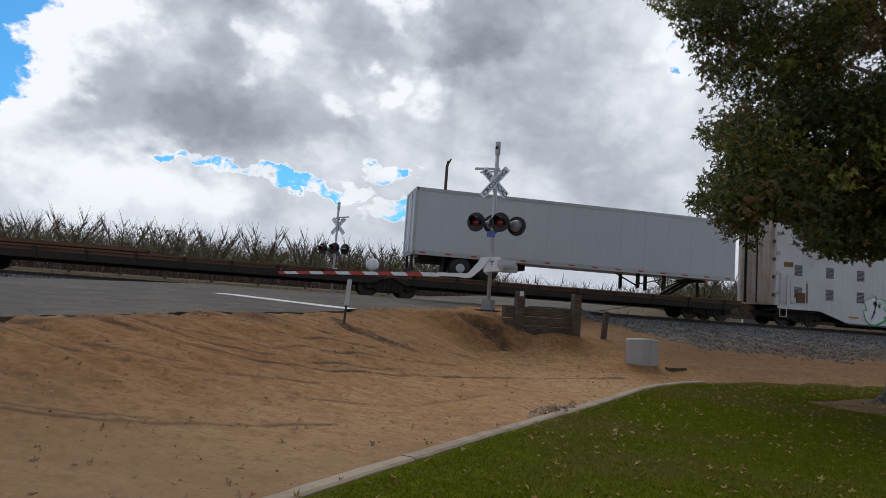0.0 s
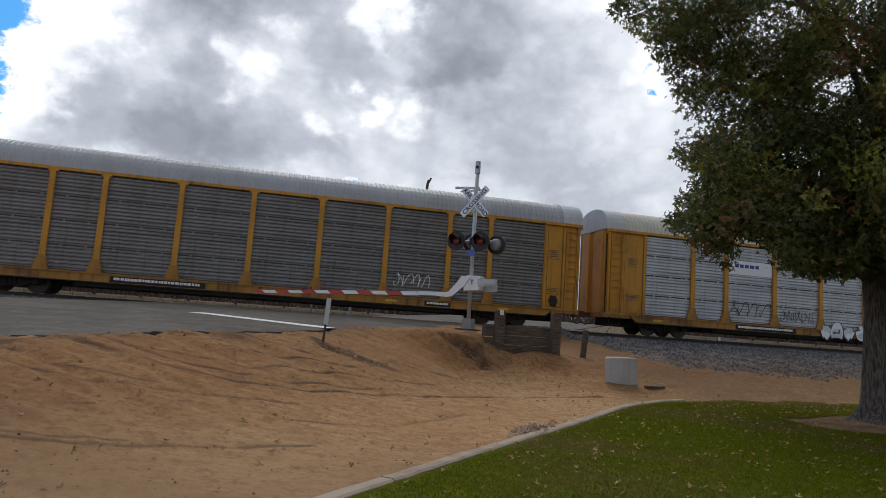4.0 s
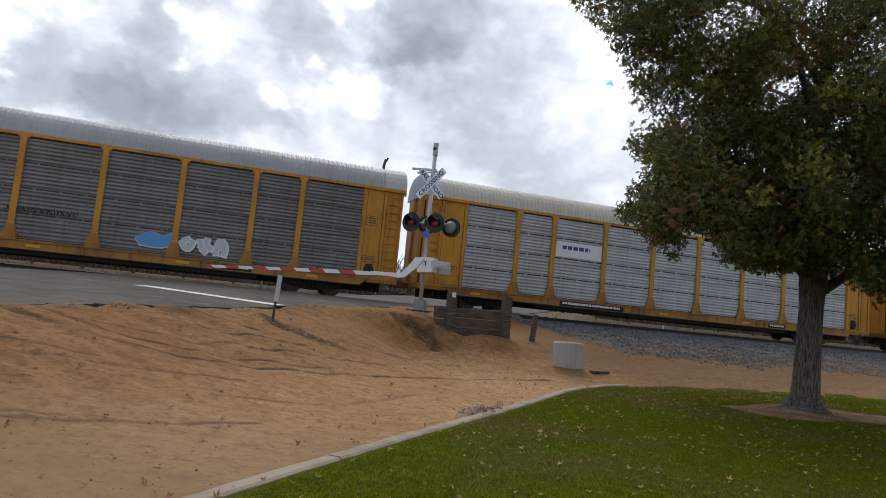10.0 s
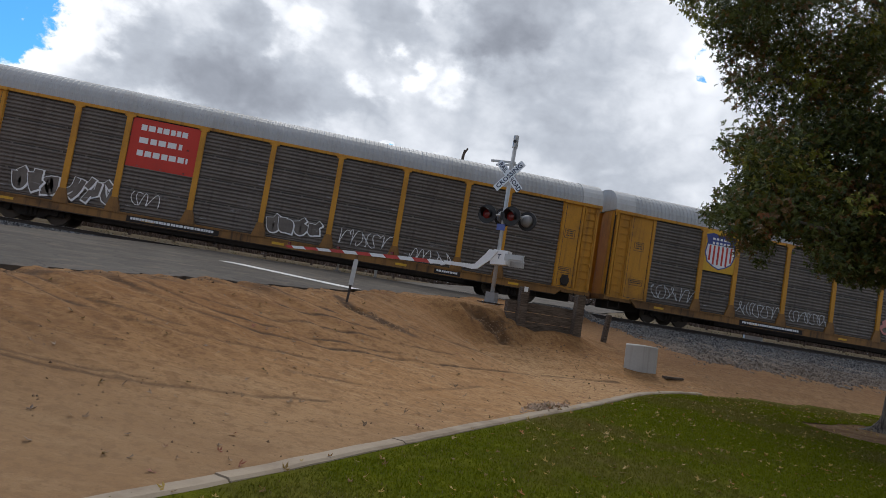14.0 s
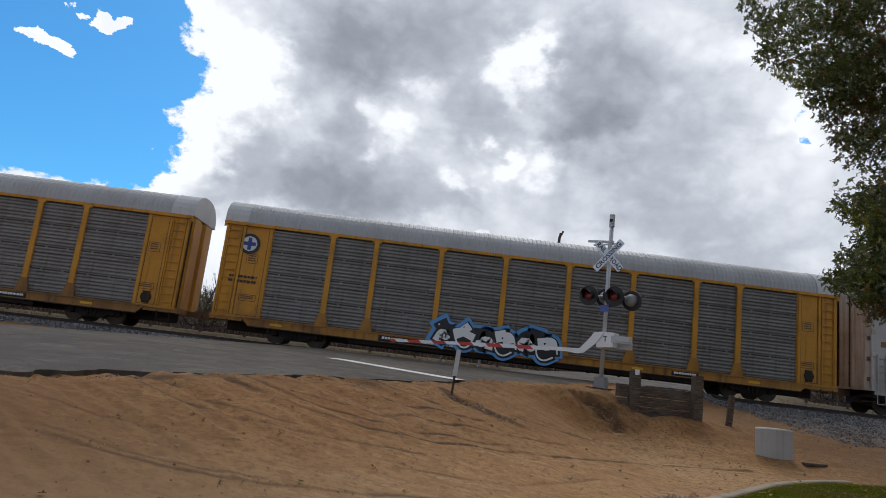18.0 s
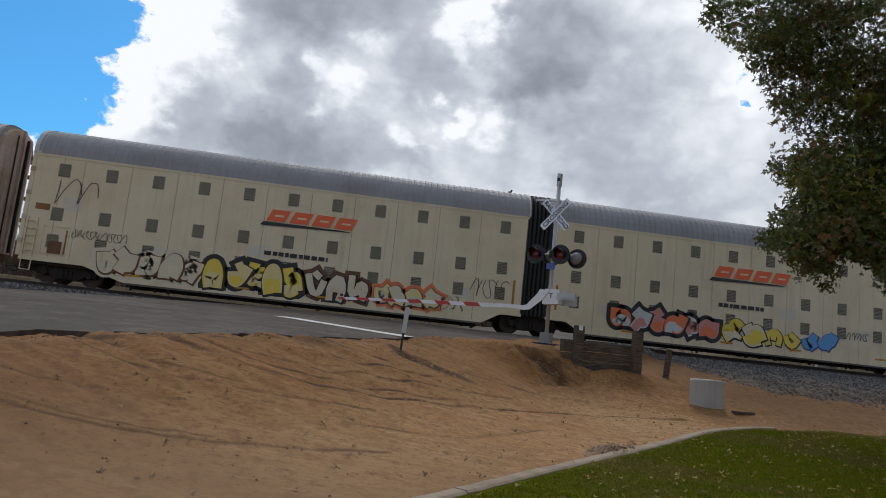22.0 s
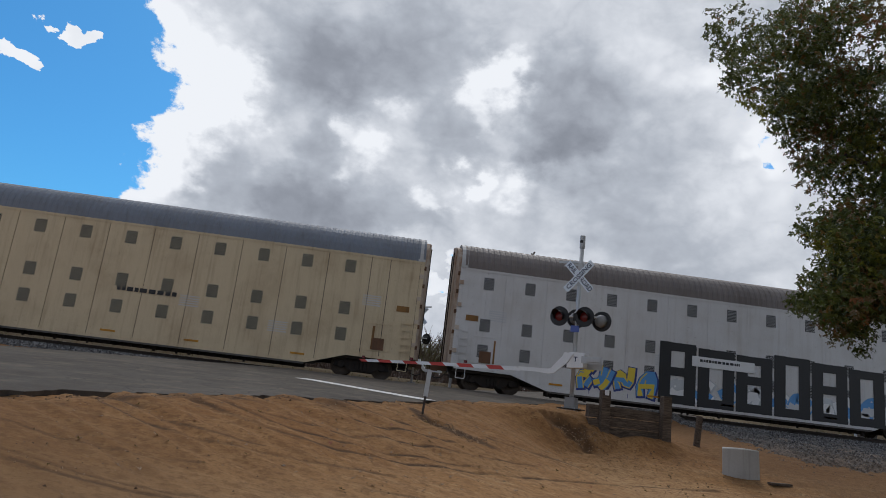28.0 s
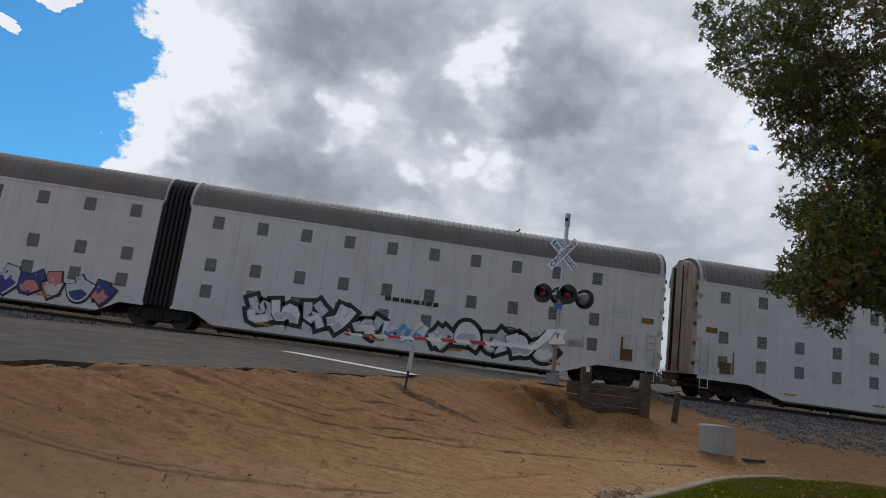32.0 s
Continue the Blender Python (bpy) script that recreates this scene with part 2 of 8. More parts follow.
def dirt_build(g, i):
    c = object_coords(g)
    broad = g.noise(c, 0.22, 5.0, 0.6, 0.4)
    mid = g.noise(c, 1.7, 6.0, 0.62)
    drag = g.noise(g.stretch(c, (0.3, 3.2, 1.0)), 1.3, 6.0, 0.65, 0.3)
    grain = g.noise(c, 38.0, 5.0, 0.7)
    col = g.mix(g.step(broad, 0.35, 0.7), (0.27, 0.155, 0.075), (0.345, 0.228, 0.132))
    col = g.mix(g.step(drag, 0.45, 0.75, 0.0, 0.65), col, (0.385, 0.272, 0.17))
    col = g.mix(g.step(mid, 0.5, 0.8, 0.0, 0.45), col, (0.19, 0.108, 0.055))
    col = g.mix(g.step(grain, 0.42, 0.8, 0.0, 0.4), col, (0.14, 0.085, 0.05))
    g.put(i["Base Color"], col)
    i["Roughness"].default_value = 0.95
    i["Specular IOR Level"].default_value = 0.15
    # wheel-drawn streaks in arcs, where cars have turned off the road
    plan = g.node("ShaderNodeSeparateXYZ")
    g.put(plan.inputs[0], c)
    px, py = g.math("ADD", plan.outputs[0], 0.6), g.math("SUBTRACT", plan.outputs[1], 15.8)
    turn = g.node("ShaderNodeCombineXYZ")
    g.put(turn.inputs[0], g.math("MULTIPLY", g.math("SQRT", g.math("ADD", g.math("MULTIPLY", px, px), g.math("MULTIPLY", py, py))), 5.0))
    g.put(turn.inputs[1], g.math("MULTIPLY", g.math("ARCTAN2", px, g.math("MULTIPLY", py, -1.0)), 2.4))
    streak = g.noise(turn.outputs[0], 1.6, 8.0, 0.68, 0.25)
    col = g.mix(g.step(streak, 0.55, 0.66, 0.0, 0.34), col, (0.165, 0.095, 0.05))
    col = g.mix(g.step(streak, 0.3, 0.46, 0.35, 0.0), col, (0.41, 0.298, 0.195))
    # random soil tones, contrast raised to carry the relief's light and shade
    speck = g.noise(c, 11.0, 5.0, 0.75)
    col = g.mix(g.step(speck, 0.55, 0.6, 0.0, 0.55), col, (0.13, 0.075, 0.04))
    col = g.mix(g.step(speck, 0.3, 0.4, 0.4, 0.0), col, (0.43, 0.315, 0.21))
    blotch = g.noise(c, 5.5, 6.0, 0.68, 0.3)
    col = g.mix(g.step(blotch, 0.51, 0.58, 0.0, 0.55), col, (0.185, 0.108, 0.058))
    patch = g.noise(g.stretch(c, (0.8, 1.6, 1.0)), 3.4, 8.0, 0.74)
    col = g.mix(g.step(patch, 0.54, 0.59, 0.0, 0.4), col, (0.17, 0.095, 0.05))
    col = g.mix(g.step(patch, 0.38, 0.43, 0.45, 0.0), col, (0.42, 0.29, 0.175))
    bits = g.noise(g.stretch(c, (1.0, 2.0, 1.0)), 16.0, 6.0, 0.78)
    col = g.mix(g.step(bits, 0.55, 0.63, 0.0, 0.6), col, (0.12, 0.07, 0.04))
    pebble = g.noise(c, 90.0, 3.0, 0.6)
    col = g.mix(g.step(pebble, 0.6, 0.7, 0.0, 0.5), col, (0.13, 0.085, 0.055))
    col = g.mix(g.step(pebble, 0.28, 0.38, 0.35, 0.0), col, (0.46, 0.35, 0.25))
    near = g.math("ADD", plan.outputs[1], g.math("MULTIPLY", g.math("SUBTRACT", broad, 0.5), 7.0))
    col = g.mix(g.step(near, 9.5, 5.5, 0.0, 0.7), col, (0.165, 0.112, 0.072))
    # redder soil on the banked fill, paler sand on the flat
    sepd = g.node("ShaderNodeSeparateXYZ")
    g.put(sepd.inputs[0], c)
    fill = g.math("ADD", sepd.outputs[2], g.math("MULTIPLY", g.math("SUBTRACT", broad, 0.5), 0.7))
    tone = g.mix(g.step(fill, 0.05, 0.65), (1.34, 1.24, 1.05), (0.9, 0.75, 0.555))
    col = g.mix(1.0, col, tone, "MULTIPLY")
    # brown soil, darkened in colour for the tree's shade, towards the tree and the ballast
    side = g.math("ADD", sepd.outputs[0], g.math("ADD", g.math("MULTIPLY", g.math("SUBTRACT", broad, 0.5), 5.0), g.math("MULTIPLY", g.math("SUBTRACT", mid, 0.5), 2.5)))
    col = g.mix(g.step(side, 7.5, 11.5, 0.0, 0.4), col, (0.105, 0.066, 0.042))
    # darker field soil beyond the track
    field = g.step(g.math("ADD", sepd.outputs[1], g.math("MULTIPLY", broad, 3.0)), 33.5, 36.5, 0.0, 0.85)
    col = g.mix(field, col, g.mix(g.step(mid, 0.4, 0.65), (0.105, 0.08, 0.048), (0.15, 0.13, 0.085)))
    # churned soil in the ruts and washed-out pockets, darkened in colour for their shade
    shade_amount = g.node("ShaderNodeAttribute", attribute_name="hollow_shade").outputs["Fac"]
    broken = g.math("MULTIPLY", shade_amount, g.step(g.noise(c, 9.0, 4.0, 0.6), 0.25, 0.5, 0.35, 1.0))
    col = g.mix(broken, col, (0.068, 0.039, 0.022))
    g.put(i["Base Color"], col)
    h = g.math("ADD", g.math("MULTIPLY", streak, -0.12), g.math("ADD", g.math("MULTIPLY", speck, 0.22), g.math("MULTIPLY", grain, 0.45)))
    bump(g, i, h, 0.6, 0.025)


def asphalt_build(g, i):
    c = object_coords(g)
    broad = g.noise(c, 0.5, 5.0, 0.6)
    grain = g.noise(c, 60.0, 4.0, 0.7)
    dust = g.noise(c, 1.6, 5.0, 0.6, 0.5)
    crack = g.node("ShaderNodeTexVoronoi", feature="DISTANCE_TO_EDGE")
    warp = g.node("ShaderNodeVectorMath", operation="MULTIPLY_ADD")
    nz = g.node("ShaderNodeTexNoise")
    g.put(nz.inputs["Vector"], c)
    nz.inputs["Scale"].default_value = 1.2
    g.put(warp.inputs[0], nz.outputs[1])
    warp.inputs[1].default_value = (1.4, 1.4, 0)
    g.put(warp.inputs[2], c)
    g.put(crack.inputs["Vector"], warp.outputs[0])
    crack.inputs["Scale"].default_value = 0.55
    line = g.step(crack.outputs[0], 0.002, 0.01, 1.0, 0.0)
    col = g.mix(g.step(broad, 0.35, 0.7), (0.085, 0.072, 0.06), (0.13, 0.112, 0.094))
    worn = g.noise(g.stretch(c, (1.2, 1.2, 1.0)), 4.5, 7.0, 0.75)
    col = g.mix(g.step(worn, 0.5, 0.68, 0.0, 0.55), col, (0.055, 0.05, 0.047))
    col = g.mix(g.step(worn, 0.3, 0.44, 0.5, 0.0), col, (0.14, 0.128, 0.113))
    col = g.mix(g.step(dust, 0.48, 0.75, 0.0, 0.5), col, (0.22, 0.175, 0.13))
    col = g.mix(g.step(grain, 0.4, 0.8, 0.0, 0.35), col, (0.09, 0.088, 0.085))
    col = g.mix(g.math("MULTIPLY", line, 0.55), col, (0.05, 0.048, 0.045))
    g.put(i["Base Color"], col)
    i["Roughness"].default_value = 0.95
    i["Specular IOR Level"].default_value = 0.2
    bump(g, i, g.math("SUBTRACT", grain, g.math("MULTIPLY", line, 1.5)), 0.35, 0.012)


def lawn_build(g, i):
    c = object_coords(g)
    broad = g.noise(c, 0.35, 5.0, 0.6)
    mid = g.noise(c, 3.0, 5.0, 0.65)
    grain = g.noise(c, 60.0, 3.0, 0.7)
    col = g.mix(g.step(mid, 0.35, 0.7), (0.074, 0.088, 0.004), (0.125, 0.13, 0.008))
    col = g.mix(g.step(broad, 0.45, 0.65, 0.0, 0.75), col, (0.135, 0.105, 0.032))
    col = g.mix(g.step(grain, 0.4, 0.75, 0.0, 0.5), col, (0.04, 0.05, 0.008))
    g.put(i["Base Color"], col)
    i["Roughness"].default_value = 1.0
    i["Specular IOR Level"].default_value = 0.03
    bump(g, i, g.math("ADD", grain, mid), 0.6, 0.04)


def gravel_build(g, i):
    c = object_coords(g)
    v = g.node("ShaderNodeTexVoronoi")
    g.put(v.inputs["Vector"], c)
    v.inputs["Scale"].default_value = 17.0
    broad = g.noise(c, 0.6, 4.0, 0.6)
    sepc = g.node("ShaderNodeSeparateColor")
    g.put(sepc.inputs[0], v.outputs["Color"])
    col = g.mix(sepc.outputs[0], (0.035, 0.034, 0.034), (0.16, 0.155, 0.152))
    col = g.mix(g.step(broad, 0.42, 0.7, 0.0, 0.6), col, (0.25, 0.17, 0.115))
    sepp = g.node("ShaderNodeSeparateXYZ")
    g.put(sepp.inputs[0], c)
    soil = g.math("ADD", sepp.outputs[1], g.math("MULTIPLY", g.math("SUBTRACT", broad, 0.5), 9.0))
    col = g.mix(g.step(soil, 25.0, 19.5, 0.0, 0.7), col, (0.15, 0.1, 0.067))
    # shade between the stones, put into the colour at the cell edges
    col = g.mix(g.step(v.outputs["Distance"], 0.45, 0.75, 0.0, 0.7), col, (0.04, 0.036, 0.034))
    g.put(i["Base Color"], col)
    i["Roughness"].default_value = 0.92
    bump(g, i, g.math("SUBTRACT", 1.0, v.outputs["Distance"]), 1.0, 0.05)


def bark_build(g, i):
    c = object_coords(g)
    furrow = g.noise(g.stretch(c, (16.0, 16.0, 2.4)), 1.6, 6.0, 0.6, 0.4)
    broad = g.noise(c, 1.2, 4.0, 0.6)
    col = g.mix(g.step(furrow, 0.35, 0.65), (0.045, 0.036, 0.028), (0.19, 0.158, 0.13))
    col = g.mix(g.step(broad, 0.5, 0.75, 0.0, 0.5), col, (0.12, 0.11, 0.1))
    g.put(i["Base Color"], col)
    i["Roughness"].default_value = 0.92
    bump(g, i, furrow, 1.0, 0.05)


def leaf_material(name, a, b, c3):
    def build(g, i):
        geo = g.node("ShaderNodeNewGeometry")
        rnd = geo.outputs["Random Per Island"]
        col = g.mix(g.step(rnd, 0.0, 0.6), a, b)
        col = g.mix(g.step(rnd, 0.88, 0.93), col, c3)
        g.put(i["Base Color"], col)
        i["Roughness"].default_value = 0.42
        i["Specular IOR Level"].default_value = 0.25
        tr = g.node("ShaderNodeBsdfTranslucent")
        g.put(tr.inputs[0], g.mix(0.35, col, (0.3, 0.36, 0.05)))
        mx = g.node("ShaderNodeMixShader")
        mx.inputs[0].default_value = 0.16
        bsdf = next(n for n in g.tree.nodes if n.bl_idname == "ShaderNodeBsdfPrincipled")
        out = next(n for n in g.tree.nodes if n.bl_idname == "ShaderNodeOutputMaterial")
        g.put(mx.inputs[1], bsdf.outputs[0])
        g.put(mx.inputs[2], tr.outputs[0])
        g.put(out.inputs[0], mx.outputs[0])

    return material(name, build)


def wood_build(g, i):
    c = object_coords(g)
    grain = g.noise(g.stretch(c, (2.0, 14.0, 14.0)), 2.0, 6.0, 0.65, 0.5)
    broad = g.noise(c, 1.5, 4.0, 0.6)
    col = g.mix(g.step(grain, 0.3, 0.7), (0.045, 0.032, 0.024), (0.15, 0.112, 0.083))
    col = g.mix(g.step(broad, 0.5, 0.75, 0.0, 0.4), col, (0.16, 0.125, 0.095))
    g.put(i["Base Color"], col)
    i["Roughness"].default_value = 0.9
    bump(g, i, grain, 0.8, 0.02)


MAT = {
    "dirt": material("dirt", dirt_build),
    "asphalt": material("asphalt", asphalt_build),
    "lawn": material("lawn", lawn_build),
    "gravel": material("gravel", gravel_build),
    "bark": material("bark", bark_build),
    "wood": material("weathered_wood", wood_build),
    "concrete": weathered("concrete", (0.44, 0.43, 0.415), (0.23, 0.2, 0.17), 0.85, amount=0.5),
    "kerb": weathered("kerb_concrete", (0.36, 0.285, 0.205), (0.17, 0.115, 0.075), 0.9, amount=0.75, streak=False, scale=2.0, bumps=0.4),
    "road_paint": weathered("road_paint", (0.72, 0.71, 0.68), (0.25, 0.24, 0.22), 0.8, amount=0.5, streak=False, scale=3.0),
    # rail steel set darker, with the shade of its backlit side in the colour
    "steel": weathered("rail_steel", (0.06, 0.048, 0.042), (0.035, 0.028, 0.024), 0.6, 0.5, 0.4, False),
    "shiny": plain("rail_head", (0.55, 0.54, 0.53), 0.28, 1.0),
    "tie": weathered("tie_wood", (0.07, 0.055, 0.045), (0.03, 0.025, 0.02), 0.9, amount=0.5, streak=False),
    "galvanised": weathered("galvanised", (0.47, 0.48, 0.49), (0.35, 0.34, 0.33), 0.45, 0.35, 0.4),
    "sign_white": weathered("sign_white", (0.78, 0.85, 0.93), (0.6, 0.63, 0.66), 0.35, 0.0, 0.2),
    "white": weathered("white_enamel", (0.8, 0.81, 0.83), (0.5, 0.48, 0.45), 0.4, 0.0, 0.3),
    "black": plain("black_enamel", (0.012, 0.012, 0.014), 0.5),
    "red": weathered("red_sheeting", (0.52, 0.045, 0.035), (0.25, 0.05, 0.04), 0.45, 0.0, 0.35, False),
    "pole_grey": weathered("pole_grey", (0.26, 0.26, 0.265), (0.12, 0.11, 0.1), 0.55, 0.3),
    "lens_on": plain("lit_red_lens", (0.12, 0.01, 0.01), 0.2, 0.0, 0.055),
    "lens_off": plain("red_lens", (0.12, 0.01, 0.012), 0.12),
    "blue_plate": plain("blue_plate", (0.08, 0.13, 0.45), 0.4),
    "lettering": plain("lettering_navy", (0.015, 0.03, 0.085), 0.5),
}


# ---------------------------------------------------------------- mesh helpers
class Mesh:
    """Collects faces, then becomes one mesh."""

    def __init__(self):
        self.v, self.f, self.m = [], [], []

    def add(self, verts, faces, mat=0):
        k = len(self.v)
        self.v += [tuple(p) for p in verts]
        self.f += [tuple(i + k for i in f) for f in faces]
        self.m += [mat] * len(faces)
        return self

    def box(self, x0, x1, y0, y1, z0, z1, mat=0):
        v = [(x, y, z) for z in (z0, z1) for x, y in ((x0, y0), (x1, y0), (x1, y1), (x0, y1))]
        return self.add(v, [(3, 2, 1, 0), (4, 5, 6, 7), (0, 1, 5, 4), (1, 2, 6, 5), (2, 3, 7, 6), (3, 0, 4, 7)], mat)

    def bar(self, a, b, w, h, mat=0):
        """A square bar from a to b."""
        a, b = Vector(a), Vector(b)
        d = (b - a).normalized()
        side = d.cross(Vector((0, 0, 1))) if abs(d.z) < 0.99 else Vector((1, 0, 0))
        side.normalize()
        up = side.cross(d)
        v = [p + side * (w / 2 * i) + up * (h / 2 * j) for p in (a, b) for i, j in ((-1, -1), (1, -1), (1, 1), (-1, 1))]
        return self.add(v, [(3, 2, 1, 0), (4, 5, 6, 7), (0, 1, 5, 4), (1, 2, 6, 5), (2, 3, 7, 6), (3, 0, 4, 7)], mat)

    def tube(self, pts, radii, n=10, mat=0, cap=True):
        rings = []
        pts = [Vector(p) for p in pts]
        radii = radii if isinstance(radii, (list, tuple)) else [radii] * len(pts)
        for k, p in enumerate(pts):
            d = (pts[min(k + 1, len(pts) - 1)] - pts[max(k - 1, 0)]).normalized()
            a = d.orthogonal() if abs(d.z) < 0.95 else Vector((1, 0, 0))
            a = (a - d * a.dot(d)).normalized()
            b = d.cross(a)
            rings.append([p + (a * math.cos(2 * math.pi * i / n) + b * math.sin(2 * math.pi * i / n)) * radii[k] for i in range(n)])
        v = [q for r in rings for q in r]
        f = [(k * n + i, k * n + (i + 1) % n, (k + 1) * n + (i + 1) % n, (k + 1) * n + i) for k in range(len(pts) - 1) for i in range(n)]
        if cap:
            f += [tuple(reversed(range(n))), tuple(range((len(pts) - 1) * n, len(pts) * n))]
        return self.add(v, f, mat)

    def prism(self, outline, y0, y1, mat=0):
        """An outline in x and z, from y0 (near) to y1."""
        n = len(outline)
        v = [(x, y0, z) for x, z in outline] + [(x, y1, z) for x, z in outline]
        f = [tuple(range(n)), tuple(reversed(range(n, 2 * n)))] + [(i, i + n, (i + 1) % n + n, (i + 1) % n) for i in range(n)]
        return self.add(v, f, mat)

    def profile(self, pts, x0, x1, mat=0, close=False):
        """A section in y and z, drawn along x."""
        n = len(pts)
        v = [(x0, y, z) for y, z in pts] + [(x1, y, z) for y, z in pts]
        f = [(i, i + 1, i + 1 + n, i + n) for i in range(n - 1)]
        if close:
            f += [(n - 1, 0, n, 2 * n - 1), tuple(reversed(range(n))), tuple(range(n, 2 * n))]
        return self.add(v, f, mat)

    def data(self, name, mats, smooth=False):
        me = bpy.data.meshes.new(name)
        me.from_pydata(self.v, [], self.f)
        for m in mats:
            me.materials.append(m)
        if len(mats) > 1:
            me.polygons.foreach_set("material_index", self.m)
        if smooth:
            me.polygons.foreach_set("use_smooth", [True] * len(me.polygons))
        return me


def part(name, mesh, mats, parent=None, label="", smooth=False, at=None):
    """Links a Mesh (or finished mesh data) as one object under a thing or a part."""
    if isinstance(mesh, Mesh):
        mats = mats if isinstance(mats, (list, tuple)) else [mats]
        mesh = mesh.data(name, mats, smooth)
    ob = new(name, mesh)
    ob.parent = parent
    if at is not None:
        ob.matrix_basis = at
    if label:
        tagged(ob, label)
    return ob


def thing(name, label, category, group="", kind="", at=None):
    ob = new(name)
    ob.empty_display_size = 0.2
    if at is not None:
        ob.matrix_basis = at
    return tagged(ob, label, category, group, kind)


def grid_mesh(name, xs, ys, z, mat, keep=None, smooth=True):
    """A sheet over the grid xs, ys with heights z (len(ys), len(xs)); keep masks its cells."""
    X, Y = np.meshgrid(xs, ys)
    co = np.stack([X, Y, z], -1).reshape(-1, 3)
    ny, nx = X.shape
    i = np.arange(ny * nx).reshape(ny, nx)
    q = np.stack([i[:-1, :-1], i[:-1, 1:], i[1:, 1:], i[1:, :-1]], -1)
    q = q[keep] if keep is not None else q.reshape(-1, 4)
    used = np.unique(q)
    back = np.zeros(ny * nx, int)
    back[used] = np.arange(len(used))
    return quads(name, co[used], back[q.reshape(-1, 4)], mat, smooth)


def quads(name, co, q, mat, smooth=False):
    me = bpy.data.meshes.new(name)
    k = q.shape[1]
    me.vertices.add(len(co))
    me.vertices.foreach_set("co", np.ascontiguousarray(co, dtype=np.float32).ravel())
    me.loops.add(q.size)
    me.loops.foreach_set("vertex_index", np.ascontiguousarray(q, dtype=np.int32).ravel())
    me.polygons.add(len(q))
    me.polygons.foreach_set("loop_start", np.arange(0, q.size, k, dtype=np.int32))
    me.polygons.foreach_set("loop_total", np.full(len(q), k, dtype=np.int32))
    me.polygons.foreach_set("use_smooth", np.full(len(q), smooth))
    for m in mat if isinstance(mat, (list, tuple)) else [mat]:
        me.materials.append(m)
    me.update(calc_edges=True)
    return me


# ---------------------------------------------------------------- ground
TRACK_Y, RAIL_Z = 29.7, 1.83
EDGE = (1.43, 17.2)            # a point of the asphalt's right edge
ALONG = (0.613, 0.790)         # the road's direction over the crossing
KERB = [(-9.0, -4.6), (-6.0, -1.2), (-3.0, 2.1), (-0.88, 4.37), (0.0, 5.3), (0.76, 6.15), (1.59, 7.06), (2.44, 7.98), (3.57, 9.18), (4.37, 10.0), (6.09, 11.8), (7.7, 13.6), (8.7, 14.5), (9.7, 15.2), (10.9, 15.7), (12.1, 16.0), (15.0, 16.3), (40.0, 16.6), (900.0, 17.0)]


def smooth01(t):
    t = np.clip(t, 0, 1)
    return t * t * (3 - 2 * t)


def value_noise(x, y, seed):
    """Smooth lattice noise in -1..1."""
    xi, yi = np.floor(x).astype(np.int64), np.floor(y).astype(np.int64)
    fx, fy = x - xi, y - yi
    fx, fy = fx * fx * (3 - 2 * fx), fy * fy * (3 - 2 * fy)

    def h(a, b):
        n = (a * 374761393 + b * 668265263 + seed * 1442695041) & 0x7FFFFFFF
        n = ((n ^ (n >> 13)) * 1274126177) & 0x7FFFFFFF
        return ((n ^ (n >> 16)) & 0xFFFF) / 32767.5 - 1

    return (h(xi, yi) * (1 - fx) + h(xi + 1, yi) * fx) * (1 - fy) + (h(xi, yi + 1) * (1 - fx) + h(xi + 1, yi + 1) * fx) * fy


def road_frame(x, y):
    """Distance to the right of the asphalt's edge, and along it."""
    return (x - EDGE[0]) * ALONG[1] - (y - EDGE[1]) * ALONG[0], (x - EDGE[0]) * ALONG[0] + (y - EDGE[1]) * ALONG[1]


def road_height(y):
    return 1.8 - 0.045 * np.clip(27 - y, 0, 32) + 0.065 * np.clip(y - 37, 0, 13)


